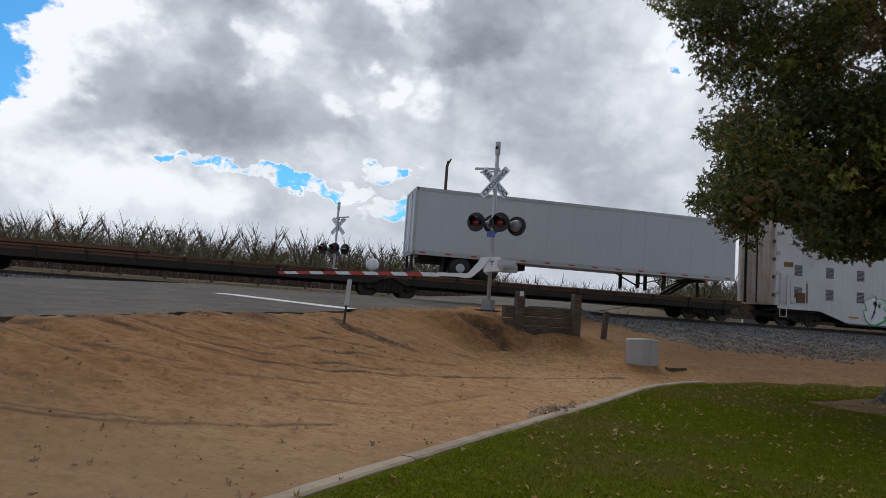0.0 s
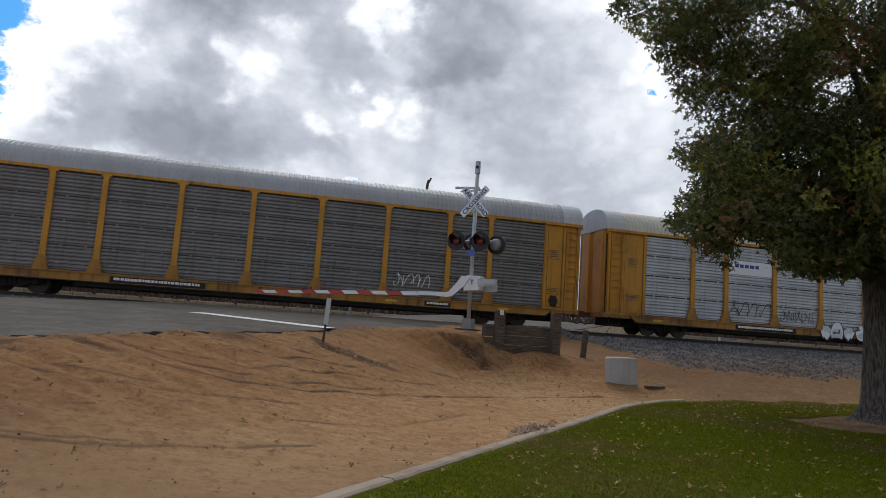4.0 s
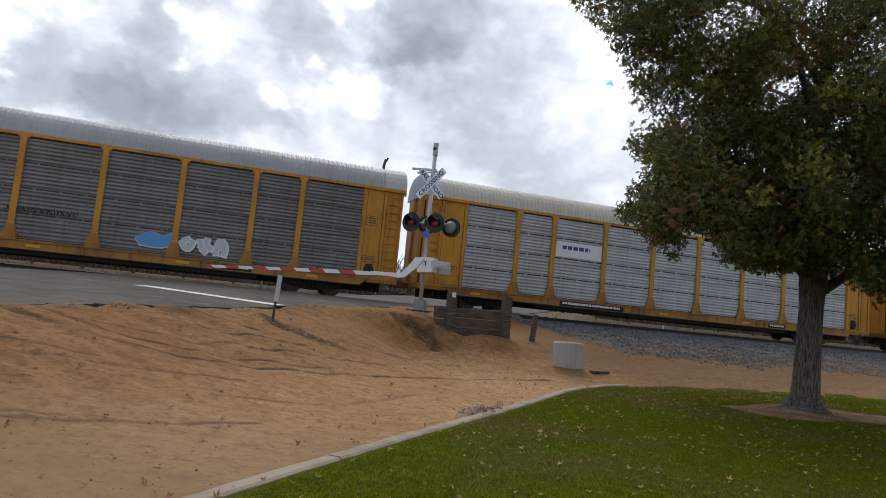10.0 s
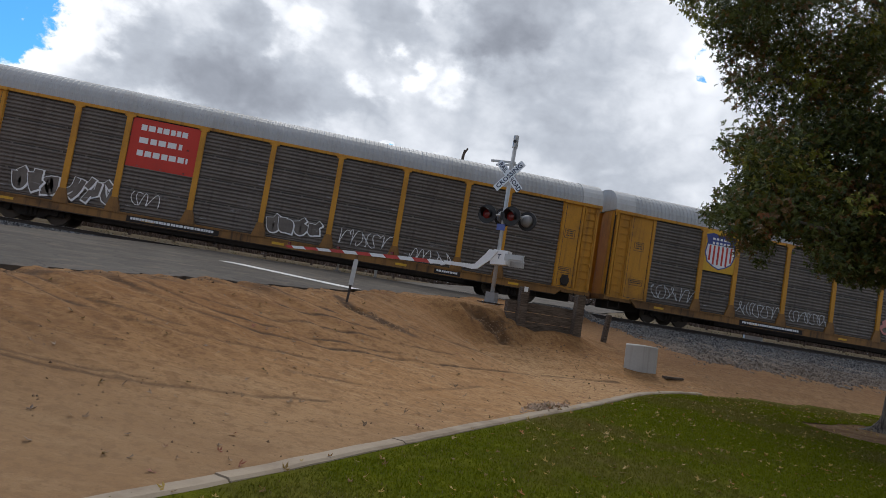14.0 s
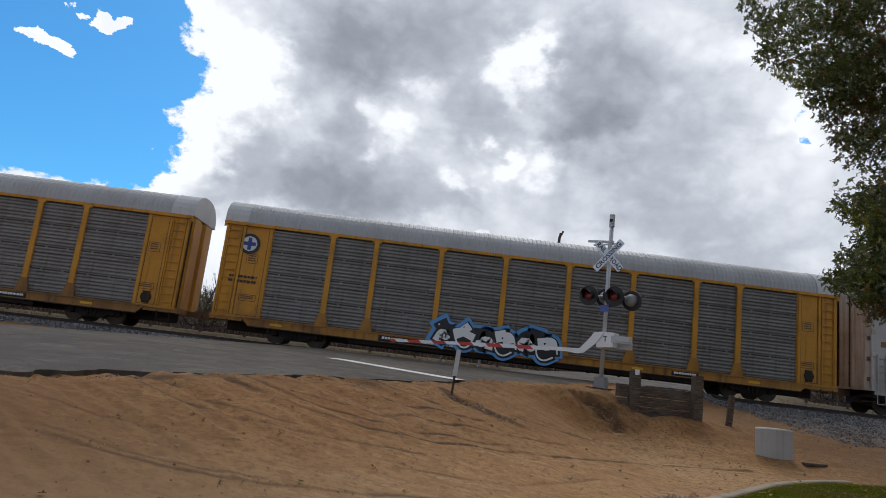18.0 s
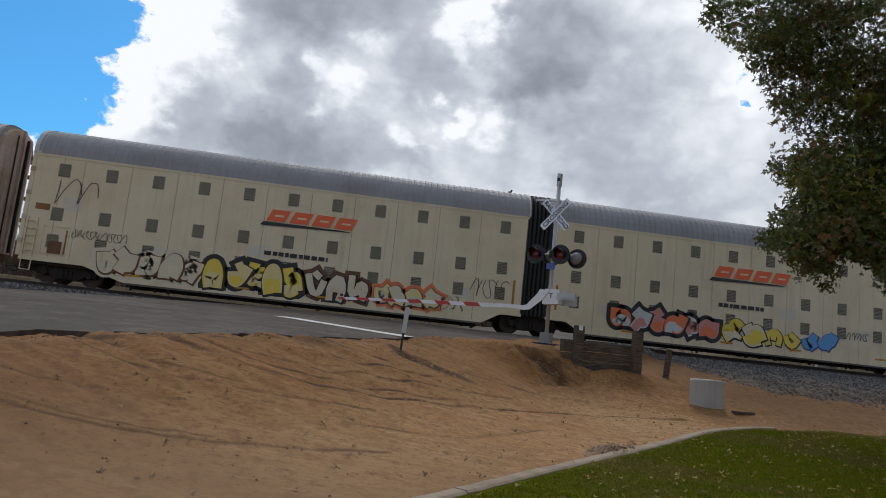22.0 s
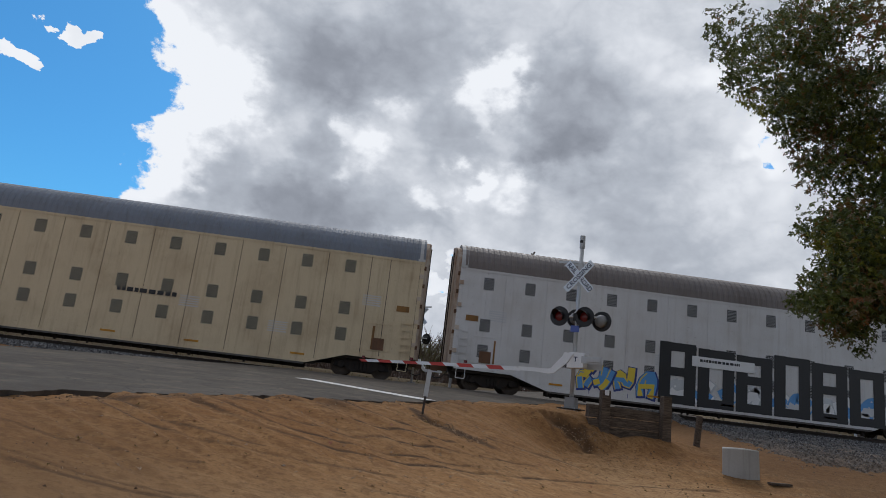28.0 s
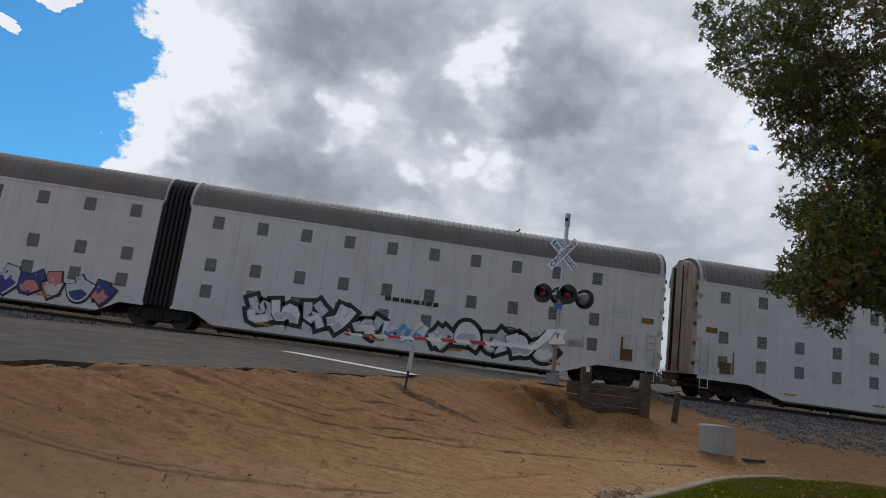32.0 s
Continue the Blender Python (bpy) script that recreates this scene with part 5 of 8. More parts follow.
P = {
    "yellow": paint("railcar_yellow", (0.56, 0.265, 0.03), (0.17, 0.085, 0.036), 0.68),
    "sill_yellow": paint("soiled_sill_yellow", (0.4, 0.19, 0.035), (0.1, 0.055, 0.03), 0.75),
    "sill_brown": paint("soiled_sill_brown", (0.27, 0.135, 0.04), (0.07, 0.042, 0.025), 0.75),
    "bright_yellow": paint("railcar_bright_yellow", (0.66, 0.38, 0.03), (0.3, 0.17, 0.05), 0.4),
    "brown": paint("railcar_brown", (0.1, 0.035, 0.025), (0.05, 0.03, 0.025), 0.4),
    "grey_panel": paint("galvanised_panel", (0.24, 0.232, 0.225), (0.11, 0.097, 0.086), 0.55, 0.5, 0.2, True),
    "dark_panel": paint("dull_panel", (0.175, 0.152, 0.138), (0.075, 0.062, 0.053), 0.55, 0.55, 0.1, True),
    "silver_panel": paint("silver_panel", (0.52, 0.53, 0.55), (0.25, 0.24, 0.235), 0.5, 0.4, 0.3, True),
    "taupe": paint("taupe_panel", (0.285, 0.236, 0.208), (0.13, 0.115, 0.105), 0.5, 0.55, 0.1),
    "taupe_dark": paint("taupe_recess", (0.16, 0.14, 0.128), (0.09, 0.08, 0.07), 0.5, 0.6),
    "white_car": paint("railcar_white", (0.64, 0.635, 0.64), (0.36, 0.32, 0.28), 0.3),
    "trailer": paint("trailer_white", (0.56, 0.575, 0.61), (0.42, 0.42, 0.43), 0.12, 0.35),
    "cream": paint("railcar_cream", (0.67, 0.595, 0.425), (0.38, 0.28, 0.17), 0.3),
    "tan": paint("railcar_tan", (0.62, 0.51, 0.34), (0.32, 0.22, 0.13), 0.45),
    "pale_grey": paint("railcar_grey", (0.45, 0.43, 0.42), (0.26, 0.23, 0.2), 0.45),
    "roof_light": paint("roof_light", (0.4, 0.405, 0.415), (0.3, 0.285, 0.265), 0.4, 0.45, 0.1),
    "roof_grey": paint("roof_grey", (0.3, 0.31, 0.33), (0.2, 0.19, 0.18), 0.4, 0.5),
    "roof_cream": paint("roof_cream", (0.6, 0.56, 0.47), (0.42, 0.36, 0.28), 0.4),
    "roof_tan": paint("roof_tan", (0.5, 0.44, 0.38), (0.28, 0.24, 0.2), 0.4),
    "roof_dark": paint("roof_dark", (0.2, 0.175, 0.165), (0.12, 0.1, 0.09), 0.4),
    "roof_blue": paint("roof_slate", (0.2, 0.225, 0.27), (0.14, 0.14, 0.145), 0.4),
    "roof_cap": paint("roof_cap_paint", (0.52, 0.52, 0.52), (0.35, 0.33, 0.31), 0.4),
    "seam": plain("open_joint", (0.06, 0.055, 0.05), 0.8),
    "under": paint("underframe", (0.03, 0.026, 0.024), (0.06, 0.045, 0.035), 0.6, 0.85),
    "flange": paint("soiled_flange", (0.13, 0.12, 0.11), (0.06, 0.05, 0.042), 0.6, 0.8),
    "wheel": weathered("wheel_steel", (0.09, 0.07, 0.055), (0.04, 0.03, 0.025), 0.6, 0.4, 0.4, False),
    "rubber": plain("black_rubber", (0.012, 0.012, 0.013), 0.7),
    "rust": paint("rusty_steel", (0.16, 0.085, 0.05), (0.07, 0.045, 0.03), 0.6, 0.8),
    "end_paint": paint("rust_streaked_end", (0.56, 0.48, 0.4), (0.24, 0.12, 0.06), 0.7, 0.7),
    "logo_orange": plain("logo_orange", (0.75, 0.12, 0.03), 0.5),
    "logo_red": paint("sign_red", (0.55, 0.05, 0.035), (0.3, 0.05, 0.04), 0.3),
    "ink": plain("black_paint", (0.015, 0.015, 0.018), 0.5),
    "chalk": plain("white_paint", (0.75, 0.75, 0.76), 0.55),
    "sky_blue": plain("blue_paint", (0.1, 0.3, 0.62), 0.5),
    "navy": plain("navy_paint", (0.03, 0.05, 0.22), 0.5),
    "green": plain("green_paint", (0.06, 0.33, 0.1), 0.5),
    "orange": plain("orange_paint", (0.68, 0.17, 0.06), 0.5),
    "gr_yellow": plain("yellow_paint", (0.72, 0.55, 0.06), 0.5),
    "mint": plain("mint_paint", (0.5, 0.72, 0.68), 0.5),
    "silver": plain("silver_paint", (0.5, 0.52, 0.55), 0.4, 0.3),
    "pink": plain("faded_red_paint", (0.55, 0.22, 0.2), 0.5),
    "pale_cream": plain("pale_cream_paint", (0.6, 0.54, 0.4), 0.5),
    "pale_yellow": plain("pale_yellow_paint", (0.68, 0.56, 0.26), 0.5),
}
SIDE = -1.5   # the near side of a car, from its centre line
FAR = 1.5


SHARED = {}


def shared(key, make):
    """Mesh data made once and used by all alike pieces."""
    if key not in SHARED:
        SHARED[key] = make()
    return SHARED[key]


def wheel_data():
    r = 0.44
    m = Mesh().tube([(0, -0.07, 0), (0, -0.055, 0), (0, -0.05, 0), (0, 0.05, 0), (0, 0.055, 0)], [0.3, 0.4, r, r, r + 0.03], 24)
    m.tube([(0, -0.1, 0), (0, -0.06, 0)], [0.1, 0.16], 12)
    return m.data("wheel", [P["wheel"]], False)


def side_frame_data():
    o = [(-1.2, 0.36), (-1.12, 0.62), (-0.75, 0.66), (-0.42, 0.8), (0.42, 0.8), (0.75, 0.66), (1.12, 0.62), (1.2, 0.36), (0.95, 0.34), (0.8, 0.45), (0.45, 0.22), (-0.45, 0.22), (-0.8, 0.45), (-0.95, 0.34)]
    m = Mesh()
    m.prism(o, -0.08, 0.08)
    for x in (-0.87, 0.87):
        m.tube([(x, -0.16, 0.46), (x, 0.0, 0.46)], [0.13, 0.16], 12)
    for x in (-0.16, 0.0, 0.16):
        m.tube([(x, -0.12, 0.28), (x, -0.12, 0.6)], 0.07, 8)
    return m.data("side_frame", [P["under"]])


def add_truck(car, x):
    t = part("truck", shared("bolster", lambda: Mesh().box(-0.25, 0.25, -1.05, 1.05, 0.4, 0.75).data("truck", [P["under"]])), None, car, "four-wheel freight truck", at=pose(x, 0, 0))
    for y in (-1.02, 1.02):
        part("side_frame", shared("side_frame", side_frame_data), None, t, at=pose(0, y, 0, 0, 0, 0 if y < 0 else 180))
    for dx in (-0.87, 0.87):
        part("axle", shared("axle", lambda: Mesh().tube([(0, -0.95, 0), (0, 0.95, 0)], 0.08, 10).data("axle", [P["wheel"]])), None, t, at=pose(dx, 0, 0.44))
        for y in (-0.75, 0.75):
            part("wheel", shared("wheel", wheel_data), None, t, at=pose(dx, y, 0.44, 0, 0, 0 if y < 0 else 180))


def coupler(car, x, way):
    m = Mesh().box(0, 0.5, -0.09, 0.09, 0.72, 0.95).box(0.42, 0.72, -0.17, 0.17, 0.68, 1.0)
    m.v = [(x + way * a, b, c) for a, b, c in m.v]
    if way < 0:
        m.f = [tuple(reversed(f)) for f in m.f]
    part("coupler", m, P["rust"], car, "rusty knuckle coupler")
    pts = [(x + way * d, -0.45, z) for d, z in ((0, 0.7), (0.25, 0.42), (0.5, 0.35), (0.7, 0.45))]
    part("brake_hose", Mesh().tube(pts, 0.025, 6), P["rubber"], car)


def ribbed_panel(length, z0, z1, pitch=0.16, sheets=4):
    """A side screen: horizontal corrugations in stacked sheets."""
    m = Mesh()
    hgt = (z1 - z0) / sheets
    for s in range(sheets):
        b, pts = z0 + s * hgt, []
        n = max(3, round(hgt / pitch))
        p = hgt / n
        pts.append((0.036, b + 0.028))
        p = (hgt - 0.06) / n
        for k in range(n):
            c = b + 0.03 + k * p
            pts += [(0.03, c + 0.02 * p), (0.03, c + 0.3 * p), (-0.014, c + 0.48 * p), (-0.014, c + 0.78 * p), (0.03, c + 0.97 * p)]
        pts.append((0.036, b + hgt - 0.028))
        m.profile(pts, 0.0, length)
    m.f = [tuple(reversed(f)) for f in m.f]
    # buttons of the fastening rows
    for s in range(1, sheets):
        z = z0 + s * hgt
        for x in np.arange(0.5, length - 0.2, 0.9):
            m.box(x - 0.04, x + 0.04, -0.02, 0.02, z - 0.03, z + 0.03)
    return m


POSTS = (2.4, 5.1, 7.02, 9.9, 12.76, 15.6, 18.5, 21.35, 23.3, 26.05)


def roof_data(name, x0, x1, section, pitch, depth, mat):
    """A roof sheet with ribs across it: section in y and z from eave to eave."""
    m = Mesh()
    rows, x, k = [], x0, 0
    steps = []
    while x < x1 - pitch * 0.5:
        steps += [(x, 0), (x + pitch * 0.42, 0), (x + pitch * 0.54, depth), (x + pitch * 0.88, depth)]
        x += pitch
    steps.append((x1, 0))
    n = len(section)
    for x, d in steps:
        for k, (y, z) in enumerate(section):
            q = 0.4 if k in (0, n - 1) else 1.0
            rows.append((x, y * (1 + 1.1 * d * q / 1.5), z + d * q))
    f = [(a * n + b, (a + 1) * n + b, (a + 1) * n + b + 1, a * n + b + 1) for a in range(len(steps) - 1) for b in range(n - 1)]
    m.add(rows, [tuple(reversed(q)) for q in f])
    for e, flip in ((0, False), (len(steps) - 1, True)):
        loop = [rows[e * n + b] for b in range(n)]
        m.add(loop, [tuple(range(n)) if flip else tuple(reversed(range(n)))])
    return m.data(name, [mat])


def arch(eave, top, half, n=14):
    pts = []
    for k in range(n + 1):
        a = math.pi * k / n
        y = -half * math.copysign(abs(math.cos(a)) ** 0.86, math.cos(a))
        pts.append((y, eave + (top - eave) * math.sin(a) ** 0.84))
    return pts


def ladder(parent, x0, x1, y, z0, z1, rungs, mat):
    m = Mesh()
    for x in (x0, x1):
        m.box(x - 0.02, x + 0.02, y - 0.03, y + 0.03, z0, z1)
    for k in range(rungs):
        z = z0 + (z1 - z0) * (k + 0.5) / rungs
        m.box(x0, x1, y - 0.035, y + 0.0, z - 0.015, z + 0.015)
    return part("ladder", m, mat, parent)


def bars(parent, x0, x1, z0, z1, rows, mat, y, seed, name="lettering", fill=0.62):
    """Illegible lettering as plain bars."""
    rng = random.Random(seed)
    m = Mesh()
    hgt = (z1 - z0) / rows
    for r in range(rows):
        x = x0
        zt = z1 - r * hgt
        while x < x1 - 0.02:
            w = min(rng.uniform(0.5, 1.1) * hgt, x1 - x)
            m.box(x, x + w * 0.78, y - 0.004, y, zt - hgt * fill, zt)
            x += w
    return tagged(part(name, m, mat, parent), kind="stuff")


def end_wall(car, x, way, z0, z1, half, mat, ribs):
    """The car's end: corner posts and upright ridges."""
    plan, w = [(x - way * 0.12, -half)], 2 * half / ribs
    for k in range(ribs):
        y = -half + k * w
        plan += [(x, y + 0.08 * w), (x + way * 0.1, y + 0.22 * w), (x + way * 0.1, y + 0.78 * w), (x, y + 0.92 * w)]
    plan.append((x - way * 0.12, half))
    n = len(plan)
    sides = [(i, (i + 1) % n, (i + 1) % n + n, i + n) for i in range(n)] + [tuple(reversed(range(n))), tuple(range(n, 2 * n))]
    m = Mesh().add([(a, b, z) for z in (z0, z1) for a, b in plan], sides if way > 0 else [tuple(reversed(f)) for f in sides])
    return part("end_door", m, mat, car, "ridged end door")


def arched_end(car, x, way, mat):
    """A long car's end: bulging doors with upright ridges under the roof's arch, in a pale frame."""
    m, n = Mesh(), 24
    roof = lambda y: float(np.interp(abs(y), [0.0, 0.7, 1.1, 1.3, 1.4], [6.46, 6.26, 5.95, 5.6, 5.2]))
    plan = []
    for k in range(n + 1):
        y = -1.38 + 2.76 * k / n
        ridge = 0.07 if k % 6 in (1, 2) else 0.0
        plan.append((x + way * (0.34 - 0.2 * (abs(y) / 1.38) ** 3 + ridge), y))
    v = [(a, y, 1.0) for a, y in plan] + [(a, y, roof(y)) for a, y in plan] + [(x, y, roof(y)) for a, y in plan]
    w = n + 1
    f = [(r * w + k, r * w + k + 1, (r + 1) * w + k + 1, (r + 1) * w + k) for r in (0, 1) for k in range(n)] + [(0, w, 2 * w), (n, 2 * w + n, w + n)]
    m.add(v, f if way > 0 else [tuple(reversed(q)) for q in f])
    e = part("end_door", m, mat, car, "ridged rust-streaked end door")
    for y in (-0.46, 0.46):
        part("door_seam", Mesh().box(*sorted((x + way * 0.3, x + way * 0.44)), y - 0.03, y + 0.03, 1.1, 6.1), P["under"], e)
    for z in (1.5, 2.4, 3.3, 4.2, 5.0):
        part("hinge", Mesh().box(*sorted((x + way * 0.06, x + way * 0.24)), -1.46, -1.36, z - 0.08, z + 0.08), P["rust"], e)
    return e


def underframe(car, x0, x1, z, mat):
    m = Mesh().box(x0, x1, -0.35, 0.35, 0.36, z).box(x0 + 5.5, x1 - 5.5, -1.38, -1.3, 0.4, z)
    for k in range(12):
        x = x0 + (k + 0.5) * (x1 - x0) / 12
        m.box(x - 0.06, x + 0.06, -1.4, 1.4, z - 0.25, z)
    m.box(x0 + 9, x0 + 11.4, -0.9, -0.45, 0.38, 0.75).tube([(x0 + 12.5, -0.7, 0.55), (x0 + 13.8, -0.7, 0.55)], 0.2, 12)
    tagged(part("hung_gear", shared(("rack_shade",), lambda: hung_gear(x0 + 5.4, x1 - 5.4, 0.58, 3)), mat, car, "dark fringe added under the floor in place of shade"), kind="stuff")
    return part("underframe", m, mat, car)


def hung_gear(x0, x1, z, seed):
    """Dark pieces added under a car's floor, along its near edge, in place of shade."""
    rng = random.Random(seed)
    m = Mesh()
    x = x0
    while x < x1 - 0.3:
        w = rng.uniform(0.05, 0.16)
        d = rng.uniform(0.1, 0.3)
        y = rng.uniform(-1.25, -1.0)
        m.prism([(x, z - d), (x + w * 0.8, z - d), (x + w, z), (x - 0.02, z)], y - 0.05, y + 0.05)
        if rng.random() < 0.3:
            m.box(x - 0.2, x + 0.25, y, y + 0.2, z - d * 0.75, z - d * 0.35)
        x += w + rng.uniform(0.06, 0.3)
    m.box(x0, x1, -0.75, -0.69, z - 0.22, z - 0.02)
    return m


def autorack(x0, label, frame_paint, post_paint, panel_paint, roof_paint, sill_paint, marks, seed, group="autorack cars"):
    """Two- or three-level autorack: ribbed side screens between posts on a low flat car."""
    car = on_track(thing("autorack_car", label, "railway car", group), x0)
    a, b = 0.45, 27.75
    part("body_core", Mesh().box(a + 0.1, b - 0.1, SIDE + 0.06, FAR, 0.95, 5.0), P["seam"], car)
    underframe(car, a + 0.4, b - 0.4, 0.9, P["under"])
    sill = part("side_sill", Mesh().prism([(a + 1.2, 0.95), (a + 1.6, 0.58), (b - 1.6, 0.58), (b - 1.2, 0.95)], SIDE - 0.03, SIDE + 0.1), sill_paint, car, "deep side sill")
    part("sill_flange", Mesh().box(a + 1.2, b - 1.2, SIDE - 0.075, SIDE - 0.03, 0.9, 0.955), sill_paint, sill)
    part("sill_flange", Mesh().box(a + 1.6, b - 1.6, SIDE - 0.07, SIDE - 0.03, 0.56, 0.6), P["under"], sill)
    part("end_sill", Mesh().box(a - 0.1, a + 1.3, SIDE, FAR, 0.75, 0.98), sill_paint, car)
    part("end_sill", Mesh().box(b - 1.3, b + 0.1, SIDE, FAR, 0.75, 0.98), sill_paint, car)
    for p, q in zip(POSTS, POSTS[1:]):
        key = ("panel", round(q - p, 2), panel_paint.name)
        part("side_panel", shared(key, lambda: ribbed_panel(q - p - 0.16, 0.97, 4.86).data("side_panel", [panel_paint])), None, car, at=pose(p + 0.08, SIDE + 0.02, 0))
    outline = [(-0.115, 0.95), (0.115, 0.95), (0.105, 4.8), (0.2, 4.84), (0.2, 4.93), (-0.2, 4.93), (-0.2, 4.84), (-0.105, 4.8)]
    flare = [(-0.3, 0.9), (0.3, 0.9), (0.28, 1.02), (0.14, 1.5), (-0.14, 1.5), (-0.28, 1.02)]
    for p in POSTS[1:-1]:
        part("side_post", shared(("post", post_paint.name), lambda: Mesh().prism(outline, -0.075, 0.03).data("side_post", [post_paint])), None, car, at=pose(p, SIDE, 0))
        foot = sill_paint if post_paint is P["yellow"] else post_paint
        part("post_gusset", shared(("gusset", foot.name), lambda: Mesh().prism(flare, -0.082, 0.02).data("post_gusset", [foot])), None, car, at=pose(p, SIDE, 0))
    for p, q, way in ((a, POSTS[0] + 0.1, -1), (POSTS[-1] - 0.1, b, 1)):
        e = part("end_panel", Mesh().box(p, q, SIDE - 0.03, SIDE + 0.1, 0.9, 4.93), frame_paint, car, "plain end panel with a hatch")
        outer, into, w = (p, 1, q - p) if way < 0 else (q, -1, q - p)
        span = lambda d0, d1: sorted((outer + into * d0, outer + into * d1))
        for d0, d1, deep in ((0.0, 0.09, 0.07), (0.74, 0.84, 0.08), (w - 0.16, w - 0.04, 0.075)):
            part("panel_frame", Mesh().box(*span(d0, d1), SIDE - deep, SIDE - 0.03, 1.0, 4.85), frame_paint, e)
        part("eave_shelf", Mesh().box(*span(0.0, w), SIDE - 0.14, SIDE - 0.03, 4.87, 4.95), frame_paint, e)
        part("door_line", Mesh().box(*span(0.86, 0.88), SIDE - 0.034, SIDE - 0.03, 1.0, 4.8).box(*span(w - 0.2, w - 0.18), SIDE - 0.034, SIDE - 0.03, 1.0, 4.8).box(*span(0.86, w - 0.18), SIDE - 0.034, SIDE - 0.03, 1.0, 1.02), P["seam"], e, "dark outline of the door")
        for d, z, ww, hh in ((1.0, 1.62, 0.72, 0.28), (1.05, 3.25, 0.5, 0.42)):
            m = Mesh()
            for z0_, z1_ in ((z, z + 0.02), (z + hh - 0.02, z + hh)):
                m.box(*span(d, d + ww), SIDE - 0.036, SIDE - 0.03, z0_, z1_)
            for d0 in (d, d + ww - 0.02):
                m.box(*span(d0, d0 + 0.02), SIDE - 0.036, SIDE - 0.03, z, z + hh)
            placard = part("placard", m, P["seam"], e, "outlined stencil placard")
            xx = span(d + 0.08, d + ww - 0.08)
            bars(placard, xx[0], xx[1], z + 0.06, z + hh - 0.06, 2 if hh < 0.4 else 3, P["seam"], SIDE - 0.0325, seed + int(z * 10), "stencil", 0.55)
        if way > 0:
            part("hand_brake", Mesh().tube([(outer - 1.25, SIDE - 0.12, 1.3), (outer - 1.25, SIDE - 0.08, 1.3)], [0.2, 0.23], 14).box(outer - 1.4, outer - 1.1, SIDE - 0.09, SIDE - 0.03, 1.05, 1.55), P["under"], e, "dark hand brake wheel")
        part("corner_seam", Mesh().box(*span(-0.05, 0.0), SIDE + 0.1, SIDE + 0.16, 1.0, 4.98), P["under"], e)
        lx = span(0.14, 0.68)
        ladder(e, lx[0], lx[1], SIDE - 0.07, 1.0, 4.8, 11, frame_paint)
        part("stirrup", Mesh().bar((lx[0], SIDE - 0.03, 0.8), (lx[0], SIDE - 0.03, 0.42), 0.03, 0.03).bar((lx[1], SIDE - 0.03, 0.8), (lx[1], SIDE - 0.03, 0.42), 0.03, 0.03).bar((lx[0], SIDE - 0.03, 0.42), (lx[1], SIDE - 0.03, 0.42), 0.04, 0.03), P["under"], e)
        end_wall(car, a if way < 0 else b, way, 0.98, 5.0, 1.46, frame_paint, 2)
        coupler(car, a - 0.05 if way < 0 else b + 0.05, way)
        add_truck(car, 4.0 if way < 0 else 24.2)
    eave = part("eave_rail", Mesh().box(a, b, SIDE - 0.035, SIDE + 0.08, 4.9, 5.02), frame_paint if post_paint is frame_paint else post_paint, car)
    part("roof", shared(("roof", roof_paint.name), lambda: roof_data("roof", a - 0.05, b + 0.05, arch(5.0, 6.1, 1.52), 0.2, 0.018, roof_paint)), None, car, "corrugated arched roof")
    for x, way in ((a - 0.12, 1), (b + 0.12, -1)):
        xx = sorted((x, x + way * 1.0))
        part("roof_cap", shared(("cap", way, roof_paint.name), lambda: roof_data("roof_cap", xx[0], xx[1], arch(5.02, 6.13, 1.55), 0.5, 0.0, P["roof_cap"])), None, car, "pale roof end cap")
        part("cap_gusset", Mesh().prism([(xx[0], 4.75), (xx[0] + 0.9, 4.95), (xx[0] + 0.9, 5.02), (xx[0], 5.02)] if way > 0 else [(xx[1], 4.75), (xx[1], 5.02), (xx[1] - 0.9, 5.02), (xx[1] - 0.9, 4.95)], SIDE - 0.06, SIDE - 0.03), frame_paint, car)
    for x in (3.2, 8.4, 13.6, 18.9, 24.1):
        part("reflector", Mesh().box(x - 0.25, x + 0.25, SIDE - 0.04, SIDE - 0.03, 0.7, 0.8), P["bright_yellow"], sill)
    part("number_board", Mesh().box(7.6, 11.2, SIDE - 0.04, SIDE - 0.03, 0.62, 0.86), P["under"], sill)
    bars(sill, 7.75, 11.0, 0.66, 0.82, 1, P["chalk"], SIDE - 0.046, seed)
    part("number_board", Mesh().box(20.4, 21.6, SIDE - 0.04, SIDE - 0.03, 0.64, 0.84), P["under"], sill)
    bars(sill, 20.5, 21.5, 0.67, 0.81, 1, P["chalk"], SIDE - 0.046, seed + 1)
    part("far_side", Mesh().box(a, b, FAR - 0.02, FAR + 0.03, 0.95, 5.0), panel_paint, car)
    for mk in marks:
        mk(car)
    return car


